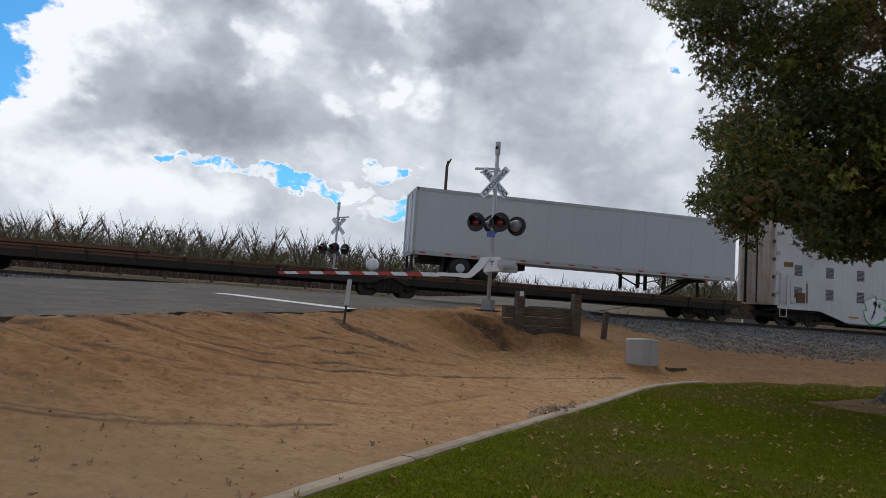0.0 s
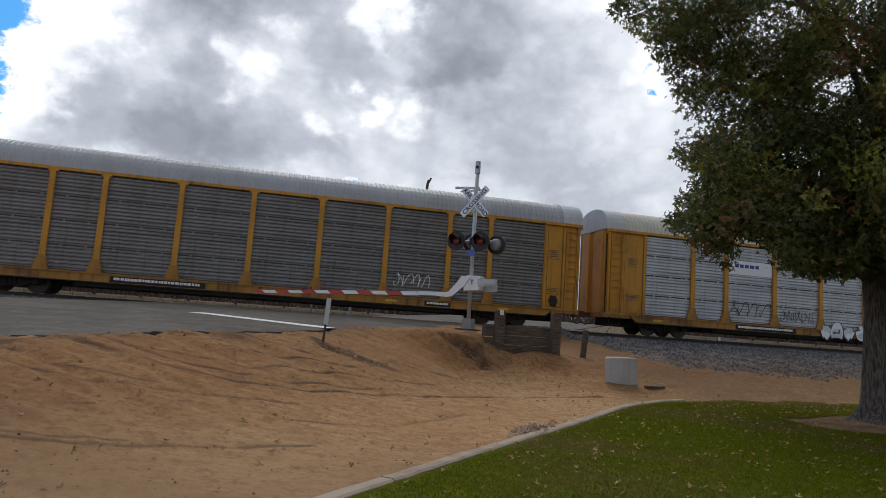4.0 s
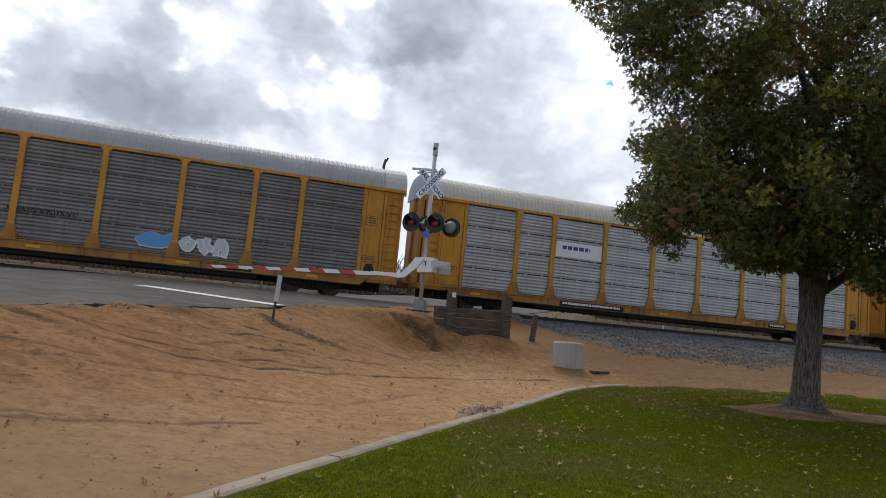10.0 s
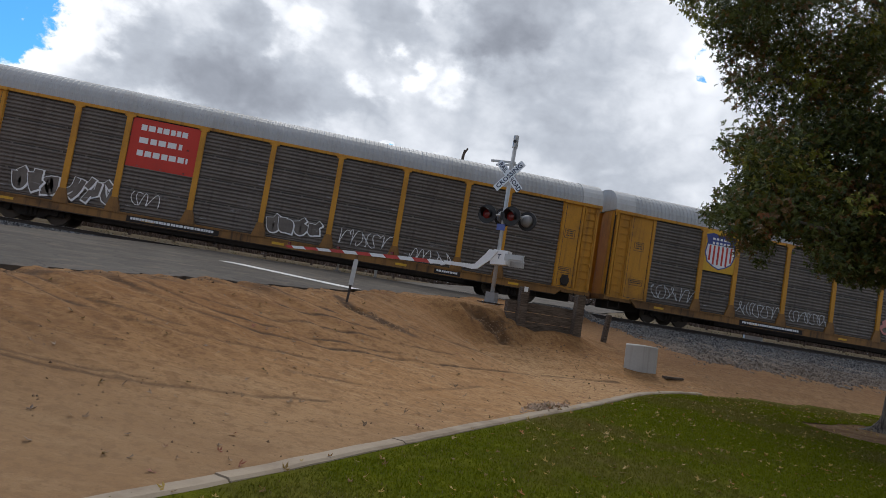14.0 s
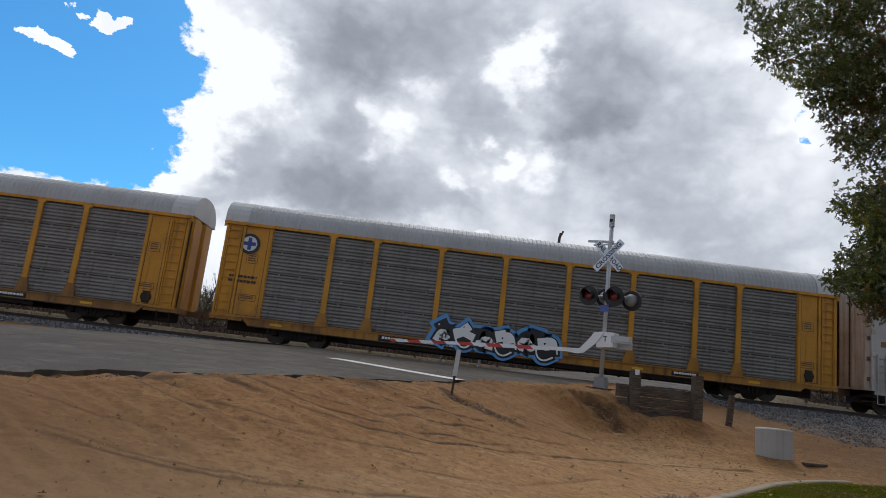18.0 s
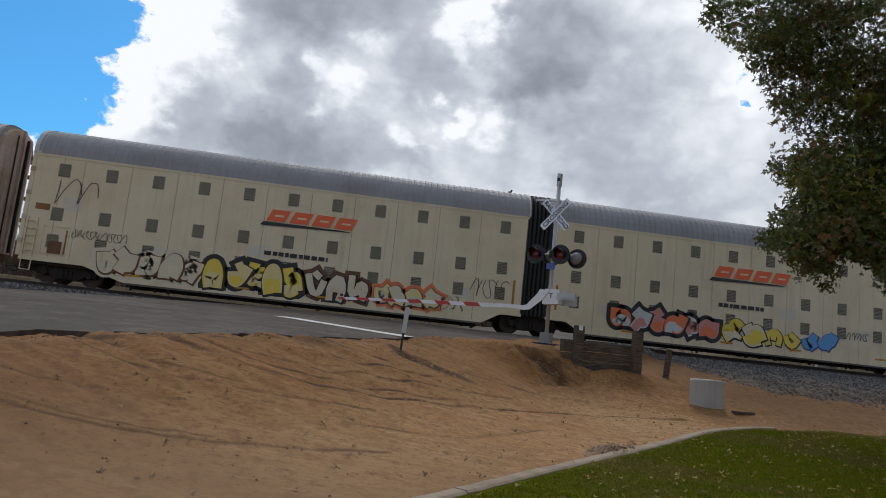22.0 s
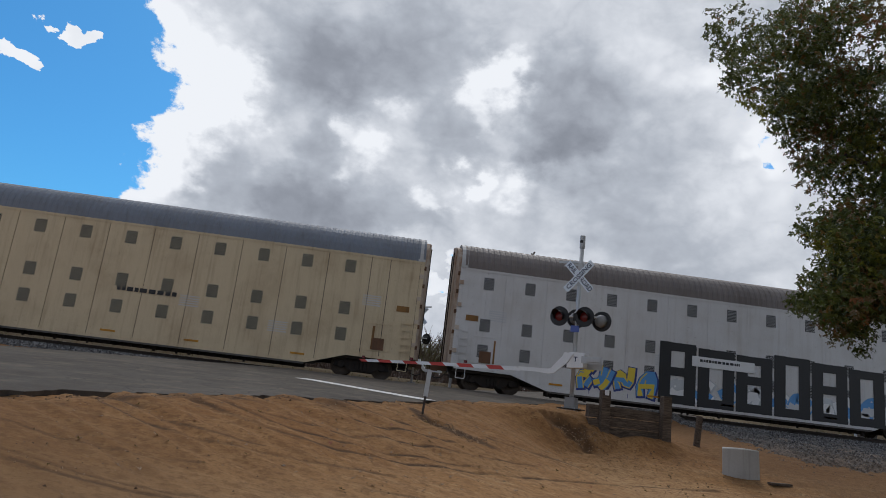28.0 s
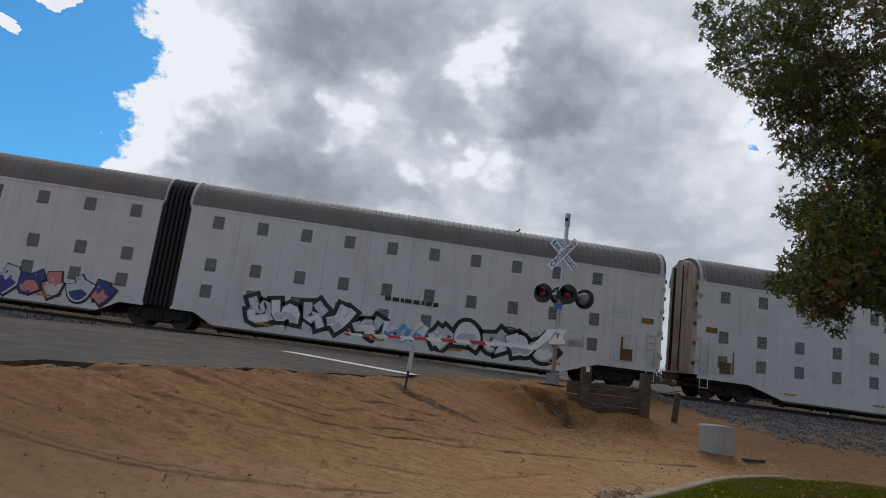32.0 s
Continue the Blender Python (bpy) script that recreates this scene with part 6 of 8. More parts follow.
# ---------------------------------------------------------------- paint marks on the cars
def ribbon(m, pts, w, y, mat, cap=0.0):
    """A flat painted stroke through points in x and z; cap lengthens its ends."""
    if cap:
        ends = []
        for p, q in ((pts[0], pts[1]), (pts[-1], pts[-2])):
            d = math.hypot(p[0] - q[0], p[1] - q[1]) or 1.0
            ends.append((p[0] + (p[0] - q[0]) / d * cap, p[1] + (p[1] - q[1]) / d * cap))
        pts = [ends[0]] + list(pts) + [ends[1]]
    left, right = [], []
    for k, p in enumerate(pts):
        a, b = pts[max(k - 1, 0)], pts[min(k + 1, len(pts) - 1)]
        dx, dz = b[0] - a[0], b[1] - a[1]
        d = math.hypot(dx, dz) or 1.0
        left.append((p[0] - dz / d * w / 2, y, p[1] + dx / d * w / 2))
        right.append((p[0] + dz / d * w / 2, y, p[1] - dx / d * w / 2))
    n = len(pts)
    m.add(left + right, [(k + n, k + n + 1, k + 1, k) for k in range(n - 1)], mat)


def face_fan(m, outline, y, mat):
    n = len(outline)
    cx, cz = sum(p[0] for p in outline) / n, sum(p[1] for p in outline) / n
    v = [(x, y, z) for x, z in outline] + [(cx, y, cz)]
    m.add(v, [(k, (k + 1) % n, n) for k in range(n)], mat)


def rounded(pts, times=2):
    for _ in range(times):
        out = [pts[0]]
        for a, b in zip(pts, pts[1:]):
            out += [(a[0] * 0.75 + b[0] * 0.25, a[1] * 0.75 + b[1] * 0.25), (a[0] * 0.25 + b[0] * 0.75, a[1] * 0.25 + b[1] * 0.75)]
        pts = out + [pts[-1]]
    return pts


FORMS = [   # strokes of the interlocked forms, each in a unit box: hooks, crests, bolts and tongues
    [[(0.0, 0.1), (0.35, 0.95), (0.7, 0.35), (1.05, 1.05)], [(0.15, 0.2), (0.75, -0.05), (1.0, 0.4)]],
    [[(0.0, 0.9), (0.3, 0.2), (0.7, 0.1), (1.05, 0.7)], [(0.35, 1.0), (0.8, 0.75)]],
    [[(-0.1, 0.75), (0.45, 1.05), (0.4, 0.5), (0.95, 0.6), (0.6, -0.1)], [(0.05, 0.35), (0.3, 0.0)]],
    [[(0.05, 0.0), (0.0, 0.6), (0.45, 0.75), (0.5, 0.3), (0.9, 0.2), (1.0, 1.0)]],
    [[(0.2, -0.1), (0.05, 0.55), (0.5, 1.1), (0.95, 0.55), (0.8, -0.1)], [(0.5, 1.0), (0.5, 0.35)]],
    [[(-0.1, 0.25), (0.45, 0.45), (0.6, 1.05)], [(0.3, -0.05), (0.75, 0.3), (1.1, 0.9)]],
    [[(0.0, 1.0), (0.25, 0.3), (0.55, 0.8), (0.8, 0.1), (1.1, 0.55)], [(0.1, 0.05), (0.5, 0.2)]],
    [[(0.05, 0.95), (0.25, 0.15), (0.55, 0.6), (1.0, 0.0)], [(0.5, 1.05), (1.05, 0.65)]],
]


def mural(x0, x1, z0, z1, n, fills, outline="ink", seed=1, y=-1.53, halo=None):
    """Spray-painted interlocked strokes: outlined, two-toned, with shine marks and drips; no words."""

    def make(car):
        rng = random.Random(seed)
        sharp = seed % 3 == 2
        names = list(fills) + [outline, halo or outline]
        ink = len(fills)
        w, hgt = (x1 - x0) / n, z1 - z0
        thick = min(0.34 * w, 0.26 * hgt) if sharp else min(0.55 * w, 0.42 * hgt)
        line = max(0.04, 0.055 * hgt)
        last = -1
        for k in range(n):
            m = Mesh()
            kind = rng.choice([j for j in range(len(FORMS)) if j != last])
            last = kind
            a, ww = x0 + k * w + rng.uniform(-0.05, 0.05) * w + thick * 0.4, w * rng.uniform(0.92, 1.1) - thick * 0.7
            b, hh = z0 + rng.uniform(0.0, 0.1) * hgt + thick * 0.5, hgt * rng.uniform(0.82, 0.96) - thick
            slant, bow = rng.uniform(-0.1, 0.25), rng.uniform(-0.12, 0.12)
            flip = rng.random() < 0.5
            lift = y - 0.005 * (k % 2)
            for i, stroke in enumerate(FORMS[kind]):
                pts = [(a + ww * ((1 - px if flip else px) + bow * math.sin(3.1 * pz)) + slant * hh * pz, b + hh * pz + rng.uniform(-0.04, 0.04) * hgt) for px, pz in stroke]
                if len(pts) == 2:
                    pts.insert(1, ((pts[0][0] + pts[1][0]) / 2 + rng.uniform(-0.06, 0.06) * ww, (pts[0][1] + pts[1][1]) / 2))
                pts = rounded(pts, 1 if sharp else 3)
                drop = lift - 0.0002 * i
                if halo:
                    ribbon(m, pts, thick + 2 * line + 0.22, y + 0.002 - 0.0002 * i, ink + 1, line + 0.1)
                ribbon(m, [(px + 0.35 * line, pz - 0.35 * line) for px, pz in pts], thick + 1.5 * line, drop - 0.0008, ink, line * 0.8)
                ribbon(m, pts, thick, drop - 0.002, k % len(fills))
                # second tone along the foot of each stroke
                low = [q for q in pts if q[1] < b + 0.45 * hh]
                if len(low) > 2 and len(set(fills)) > 1:
                    ribbon(m, low, thick * 0.7, drop - 0.0032, (k + 1) % len(fills))
                cut = len(pts) // 2
                ribbon(m, [(px - 0.2 * thick, pz + 0.2 * thick) for px, pz in pts[cut:cut + 3]], thick * 0.14, drop - 0.004, (k + 1) % len(fills))
            for j in range(rng.randint(0, 2) if sharp else 0):
                px = a + rng.uniform(0.0, 1.0) * ww
                ribbon(m, [(px, z0 + 0.1 * hgt), (px, z0 - hgt * rng.uniform(0.02, 0.1))], 0.022, lift - 0.0005, ink)
            part("graffiti_form", m, [P[c] for c in names], car, "spray-painted outlined graffiti form")

    return make


def tag(x0, x1, z0, z1, color="chalk", seed=1, y=-1.53, w=0.032):
    """Looping single-stroke scrawl."""

    def make(car):
        rng = random.Random(seed)
        m = Mesh()
        x = x0
        hgt = z1 - z0
        while x < x1 - 0.1:
            step = rng.uniform(0.45, 0.8) * hgt
            pts = []
            ph, kind = rng.uniform(0, 6.28), rng.choice((1, 2))
            for k in range(14):
                t = k / 13
                px = x + step * (t + 0.25 * math.sin(6.28 * t * kind + ph))
                pz = z0 + hgt * (0.5 + 0.5 * math.sin(6.28 * t * 1.2 + ph) * rng.uniform(0.8, 1.0))
                pts.append((px, pz))
            ribbon(m, pts, w, y - 0.001 * rng.random(), 0)
            x += step
        tagged(part("graffiti", m, P[color], car, "scrawled tag"), kind="stuff")

    return make


def block_frames(x0, x1, z0, z1, n, color, seed, y=-1.53):
    """Heavy square-cut bars, standing tall, as closed frames; no letters."""

    def make(car):
        rng = random.Random(seed)
        m = Mesh()
        w, h = (x1 - x0) / n, z1 - z0
        t = 0.3 * w
        for k in range(n):
            a, b = x0 + k * w, x0 + (k + 0.95) * w
            top = z1 - (0.0, 0.12, 0.2)[k % 3]
            m.prism([(a, z0), (a + t, z0), (a + t, top), (a, top)], y - 0.004, y)
            m.prism([(b - t, z0), (b, z0), (b, top - 0.1), (b - t, top - 0.1)], y - 0.005, y)
            for c in (z0, top - 0.75 * t) if k % 2 else (z0 + 0.45 * h, top - 0.75 * t, z0):
                m.prism([(a + 0.02, c), (b - 0.02, c + 0.02), (b - 0.02, c + t * 0.72), (a + 0.02, c + t * 0.72)], y - 0.006, y)
        tagged(part("graffiti", m, P[color], car, "huge black square-cut graffiti bars"), kind="stuff")

    return make


def round_logo(x, z, r=0.55, y=-1.535):
    def make(car):
        ring = [(x + math.cos(k * math.pi / 14) * r, z + math.sin(k * math.pi / 14) * r) for k in range(28)]
        m = Mesh()
        face_fan(m, ring, y, 0)
        face_fan(m, [(x + (p[0] - x) * 0.72, z + (p[1] - z) * 0.72) for p in ring], y - 0.004, 1)
        q = r * 0.6
        for o in ([(x - q, z - 0.08), (x + q, z - 0.08), (x + q, z + 0.08), (x - q, z + 0.08)], [(x - 0.08, z - q), (x + 0.08, z - q), (x + 0.08, z + q), (x - 0.08, z + q)]):
            face_fan(m, o, y - 0.008, 2)
        part("emblem", m, [P["ink"], P["silver"], P["navy"]], car, "round blue emblem with a cross")

    return make


def swoosh_logo(x, z, y=-1.54):
    """Orange slanted wordmark shape over a black wedge."""

    def make(car):
        m = Mesh()
        for k in range(4):
            a = x + k * 0.95
            b = 0.06 * k
            o = [(a, z), (a + 0.78, z), (a + 1.0, z + 0.5), (a + 0.22, z + 0.5)]
            m.prism(o, y - 0.004, y, 0)
            m.prism([(a + 0.32, z + 0.2), (a + 0.7, z + 0.2), (a + 0.74, z + 0.28), (a + 0.36, z + 0.28)], y - 0.007, y, 2)
        m.prism([(x - 0.25, z - 0.22), (x + 3.7, z - 0.1), (x + 3.2, z - 0.06), (x - 0.1, z - 0.05)], y - 0.005, y, 1)
        part("emblem", m, [P["logo_orange"], P["ink"], P["cream"]], car, "orange slanted emblem over a black wedge")

    return make


def shield_sign(xa, xb, z0, z1, y=-1.55):
    """Yellow plate with a red, white and blue shield."""

    def make(car):
        plate = part("sign_plate", Mesh().box(xa, xb, y, y + 0.03, z0, z1), P["bright_yellow"], car, "yellow plate with a striped shield")
        cx, w, h = (xa + xb) / 2, (xb - xa) * 0.37, (z1 - z0) * 0.42
        cz = (z0 + z1) / 2 + 0.05
        o = [(-1, 0.8), (-0.55, 0.92), (0, 0.82), (0.55, 0.92), (1, 0.8), (0.9, 0.4), (1, -0.2), (0.8, -0.7), (0.4, -0.92), (0, -1.05), (-0.4, -0.92), (-0.8, -0.7), (-1, -0.2), (-0.9, 0.4)]
        m = Mesh()
        face_fan(m, [(cx + a * w * 1.08, cz + b * h * 1.06) for a, b in o], y - 0.003, 1)
        face_fan(m, [(cx + a * w, cz + b * h) for a, b in o], y - 0.006, 0)
        face_fan(m, [(cx + a * w, cz + b * h) for a, b in ((-1, 0.8), (-0.55, 0.92), (0, 0.82), (0.55, 0.92), (1, 0.8), (0.92, 0.3), (-0.92, 0.3))], y - 0.009, 1)
        for k in range(6):
            x = cx + (-0.8 + 0.3 * k) * w
            low = -0.62 if k in (0, 5) else -0.85
            face_fan(m, [(x, cz + low * h), (x + 0.13 * w, cz + low * h), (x + 0.13 * w, cz + 0.26 * h), (x, cz + 0.26 * h)], y - 0.009, 2)
        for r in range(2):
            for k in range(5):
                x = cx + (-0.62 + 0.26 * k) * w
                zz = cz + (0.64 - 0.24 * r) * h
                face_fan(m, [(x, zz - 0.06 * h), (x + 0.17 * w, zz - 0.06 * h), (x + 0.17 * w, zz + 0.07 * h), (x, zz + 0.07 * h)], y - 0.012, 0)
        part("shield", m, [P["chalk"], P["navy"], P["logo_red"]], plate, "shield with red stripes and a blue head")

    return make


def panel_sign(xa, xb, z0, z1, color, rows, seed, ink="chalk", y=-1.5):
    def make(car):
        plate = part("sign_plate", Mesh().box(xa, xb, y, y + 0.03, z0, z1), P[color], car, "flat painted sign panel")
        rng = random.Random(seed)
        hgt = (z1 - z0) / (rows + 0.8)
        for r in range(rows):
            bars(plate, xa + 0.35, xb - rng.uniform(0.3, 1.0), z1 - hgt * (r + 1.25), z1 - hgt * (r + 0.45), 1, P[ink], y - 0.002, seed + r, "lettering", 0.55)

    return make


def words(text, x, z, size, color, y=-1.545):
    def make(car):
        part("lettering", letters(text, size, P[color], "lettering"), None, car, at=pose(x, y, z))

    return make


def stencils(x0, x1, z0, z1, rows, seed, color="ink", y=-1.535):
    return lambda car: bars(car, x0, x1, z0, z1, rows, P[color], y, seed, "stencil", 0.5)


# ---------------------------------------------------------------- articulated cars
def perforated(name, body):
    """Side sheet punched with staggered round holes."""

    def build(g, i):
        sep = g.node("ShaderNodeSeparateXYZ")
        g.put(sep.inputs[0], object_coords(g))
        v = g.math("MULTIPLY", g.math("ADD", sep.outputs[2], 5.0), 15.0)
        shift = g.math("MULTIPLY", g.math("MODULO", g.math("FLOOR", v), 2.0), 0.5)
        u = g.math("ADD", g.math("MULTIPLY", g.math("ADD", sep.outputs[0], 5.0), 11.5), shift)
        du, dv = (g.math("SUBTRACT", g.math("FRACT", q), 0.5) for q in (u, v))
        r2 = g.math("ADD", g.math("MULTIPLY", du, du), g.math("MULTIPLY", dv, dv))
        hole = g.step(r2, 0.19, 0.24, 1.0, 0.0)
        # holes painted black; the sheet between them darkened a quarter for their shade
        g.put(i["Base Color"], g.mix(hole, tuple(v * 0.75 for v in body), (0.006, 0.006, 0.006)))
        i["Roughness"].default_value = 0.6

    return material(name, build)


UNIT = 21.62


def low_edge(u):
    """Bottom of a long car's side, from its joint outwards."""
    return float(np.interp(u, [0, 1.5, 2.3, 17.4, 19.0, 30], [0.8, 0.8, 0.36, 0.36, 0.86, 0.86]))


def long_unit(car, x0, way, side, roof, vent, seed, end_mat):
    """Half of an articulated car; u runs from the joint to the far end."""
    UNIT = 21.75 if way > 0 else 21.5
    X = lambda u: x0 + way * u
    fl = (lambda o: o) if way > 0 else (lambda o: list(reversed(o)))
    knots = [0.55, 1.5, 2.3, 17.4, 19.0, UNIT]
    core = [(X(u), low_edge(u)) for u in knots] + [(X(UNIT), 5.26), (X(0.55), 5.26)]
    m = Mesh().prism(fl(core), SIDE + 0.02, FAR)
    unit = part("car_unit", m, P["seam"], car, "half of an articulated car body")
    gap = 0.004 if side is P["white_car"] else 0.008 if side is P["cream"] else 0.013
    seams = [0.6] + [0.87 + 1.87 * k for k in range(1, 11)] + [20.4, UNIT - 0.02]
    for a, b in zip(seams, seams[1:]):
        us = [a + gap] + [k for k in knots if a + 0.05 < k < b - 0.05] + [b - gap]
        o = [(X(u), low_edge(u) + 0.1) for u in us] + [(X(us[-1]), 5.18), (X(us[0]), 5.18)]
        part("side_sheet", Mesh().prism(fl(o), SIDE - 0.012, SIDE + 0.02), side, unit)
    o = [(X(u), low_edge(u) - 0.02) for u in knots] + [(X(u), low_edge(u) + 0.1) for u in reversed(knots)]
    part("lower_rail", Mesh().prism(fl(o), SIDE - 0.03, SIDE + 0.02), side, unit)
    part("eave_rail", Mesh().box(*sorted((X(0.55), X(UNIT))), SIDE - 0.03, SIDE + 0.02, 5.17, 5.28), side, unit)
    plate = shared(("vent", vent.name), lambda: Mesh().box(-0.23, 0.23, -0.006, 0.01, -0.28, 0.28).data("vent", [vent]))
    for r, z in enumerate((4.66, 2.82, 1.7)):
        for k in range(10 if way > 0 else 11):
            u = (1.82 if way > 0 else 1.6) + 1.873 * k
            part("vent", plate, None, unit, at=pose(X(u), SIDE - 0.016, z))
    part("roof", shared(("long_roof", roof.name, way), lambda: roof_data("roof", *sorted((way * 0.6, way * (UNIT + 0.1))), arch(5.26, 6.52, 1.53), 0.26, 0.022, roof)), None, unit, "corrugated arched roof", at=pose(x0, 0, 0))
    ends = sorted((X(16.4), X(UNIT)))
    part("end_sill", Mesh().box(ends[0], ends[1], SIDE + 0.15, FAR - 0.1, 0.72, 1.06), P["under"], unit)
    run = sorted((X(0.4), X(UNIT)))
    part("centre_sill", Mesh().box(run[0], run[1], -0.4, 0.4, 0.45, 1.0), P["under"], unit)
    low = sorted((X(2.4), X(17.3)))
    part("bottom_flange", Mesh().box(low[0], low[1], SIDE - 0.02, SIDE + 0.3, 0.265, 0.335), P["flange"], unit, "dull grey bottom flange")
    tagged(part("hung_gear", shared(("unit_shade", way, seed % 3), lambda: hung_gear(low[0], low[1], 0.34, 7 + seed % 3)), P["under"], unit, "dark fringe added under the floor in place of shade"), kind="stuff")
    part("step", Mesh().box(*sorted((X(21.2), X(21.9))), SIDE - 0.02, SIDE + 0.3, 0.5, 0.54), P["under"], unit)
    # end with upright ridges, ladder and door frame
    e = arched_end(car, X(UNIT), way, end_mat)
    cx = sorted((X(UNIT - 0.02), X(UNIT + 0.14)))
    part("corner_post", Mesh().box(cx[0], cx[1], SIDE - 0.02, SIDE + 0.14, 1.0, 5.3), side, unit)
    for z in (1.6, 2.6, 3.6, 4.6):
        part("hinge", Mesh().box(cx[0], cx[1] + 0.02, SIDE - 0.06, SIDE - 0.02, z - 0.09, z + 0.09), end_mat, unit)
    lx = sorted((X(UNIT - 0.5), X(UNIT - 0.12)))
    ladder(unit, lx[0], lx[1], SIDE - 0.05, 1.1, 2.6, 5, side)
    part("stirrup", Mesh().bar((lx[0], SIDE - 0.03, 1.1), (lx[0], SIDE - 0.03, 0.45), 0.03, 0.03).bar((lx[1], SIDE - 0.03, 1.1), (lx[1], SIDE - 0.03, 0.45), 0.03, 0.03).bar((lx[0], SIDE - 0.03, 0.45), (lx[1], SIDE - 0.03, 0.45), 0.04, 0.03), side, unit)
    bx = sorted((X(UNIT - 0.85), X(UNIT - 0.3)))
    part("placard", Mesh().box(*bx, SIDE - 0.03, SIDE - 0.012, 2.95, 3.2), P["sill_brown"], unit, "small brown placard")
    arc = arch(5.26, 6.54, 1.545)
    rows = [(X(UNIT + d), y, z) for d in (-0.16, 0.14) for y, z in arc]
    n = len(arc)
    f = [(b + 1, b, n + b, n + b + 1) for b in range(n - 1)]
    part("end_frame", Mesh().add(rows, f if way > 0 else [tuple(reversed(q)) for q in f]), P["roof_cap"], unit, "pale frame round the car's end")
    part("reflector", Mesh().box(*sorted((X(UNIT - 1.75), X(UNIT - 1.65))), SIDE - 0.03, SIDE - 0.012, 1.15, 2.2), P["sill_brown"], unit)
    dx = sorted((X(19.75), X(20.75)))
    m = Mesh()
    for z in (1.15, 2.3):
        m.box(dx[0], dx[1], SIDE - 0.035, SIDE - 0.01, z, z + 0.05)
    for x in dx:
        m.box(x - 0.025, x + 0.025, SIDE - 0.035, SIDE - 0.01, 1.15, 2.3)
    part("door_frame", m, side, unit)
    part("brake_box", Mesh().box(dx[0] + 0.3, dx[1] - 0.2, SIDE - 0.07, SIDE - 0.01, 1.2, 1.7), P["rust"], unit, "small rust-stained box")
    for u in (4.4, 9.2, 12.6, 17.0):
        a = X(u)
        part("reflector", Mesh().box(a - 0.3, a + 0.3, SIDE - 0.036, SIDE - 0.03, 0.62, 0.7), P["yellow"], unit)
    rng = random.Random(seed)
    for u, z in ((15.6, 1.4), (11.8, 2.0), (19.4, 3.0), (2.9, 1.25)):
        a, b = sorted((X(u), X(u + 0.8)))
        bars(unit, a, b, z, z + 0.5, 5, P["silver"], SIDE - 0.016, seed + int(u), "stencil", 0.45)
    return unit


def long_car(centre, label, side, roof, vent, marks, seed, end_mat=None, group="articulated autorack cars"):
    """Two-unit articulated autorack; marks are placed from its joint."""
    car = on_track(thing("articulated_autorack", label, "railway car", group), centre)
    end_mat = end_mat or P["end_paint"]
    for way in (-1, 1):
        long_unit(car, 0.0, way, side, roof, vent, seed + way, end_mat)
        coupler(car, way * (UNIT + 0.02), way)
        add_truck(car, way * (UNIT - 1.9))
    add_truck(car, 0.0)
    # black folding joint between the halves
    bel = part("bellows", Mesh().profile([(-1.36, 0.85)] + arch(5.2, 6.3, 1.36) + [(1.36, 0.85)], -0.5, 0.5, close=True), P["rubber"], car, "black folding joint cover")
    sec = [(-1.5, 0.85)] + arch(5.26, 6.54, 1.5) + [(1.5, 0.85)]
    for k in range(6):
        x = -0.47 + k * 0.19
        rows = [(x + d, y * s, z * (0.99 if s < 1 else 1.0)) for d, s in ((-0.085, 0.94), (-0.04, 1.0), (0.04, 1.0), (0.085, 0.94)) for y, z in sec]
        n = len(sec)
        m = Mesh().add(rows, [(a * n + b + 1, a * n + b, (a + 1) * n + b, (a + 1) * n + b + 1) for a in range(3) for b in range(n - 1)])
        part("fold", m, P["rubber"], bel)
    for x in (-0.56, 0.56):
        rows = [(x + d, y * 1.012, z * 1.003) for d in (-0.07, 0.07) for y, z in sec[1:-1]]
        n = len(sec) - 2
        part("joint_frame", Mesh().add(rows, [(b + 1, b, n + b, n + b + 1) for b in range(n - 1)]), P["roof_cap"], car, "pale frame beside the joint cover")
        if side is not P["white_car"]:
            part("reflector", Mesh().box(x * 1.75 - 0.05, x * 1.75 + 0.05, SIDE - 0.03, SIDE - 0.012, 1.25, 2.35), P["sill_yellow"], car, "upright yellow reflector")
    part("joint_platform", Mesh().box(-1.6, 1.6, -1.2, 1.2, 0.75, 1.05), P["under"], car)
    for mk in marks:
        mk(car)
    return car


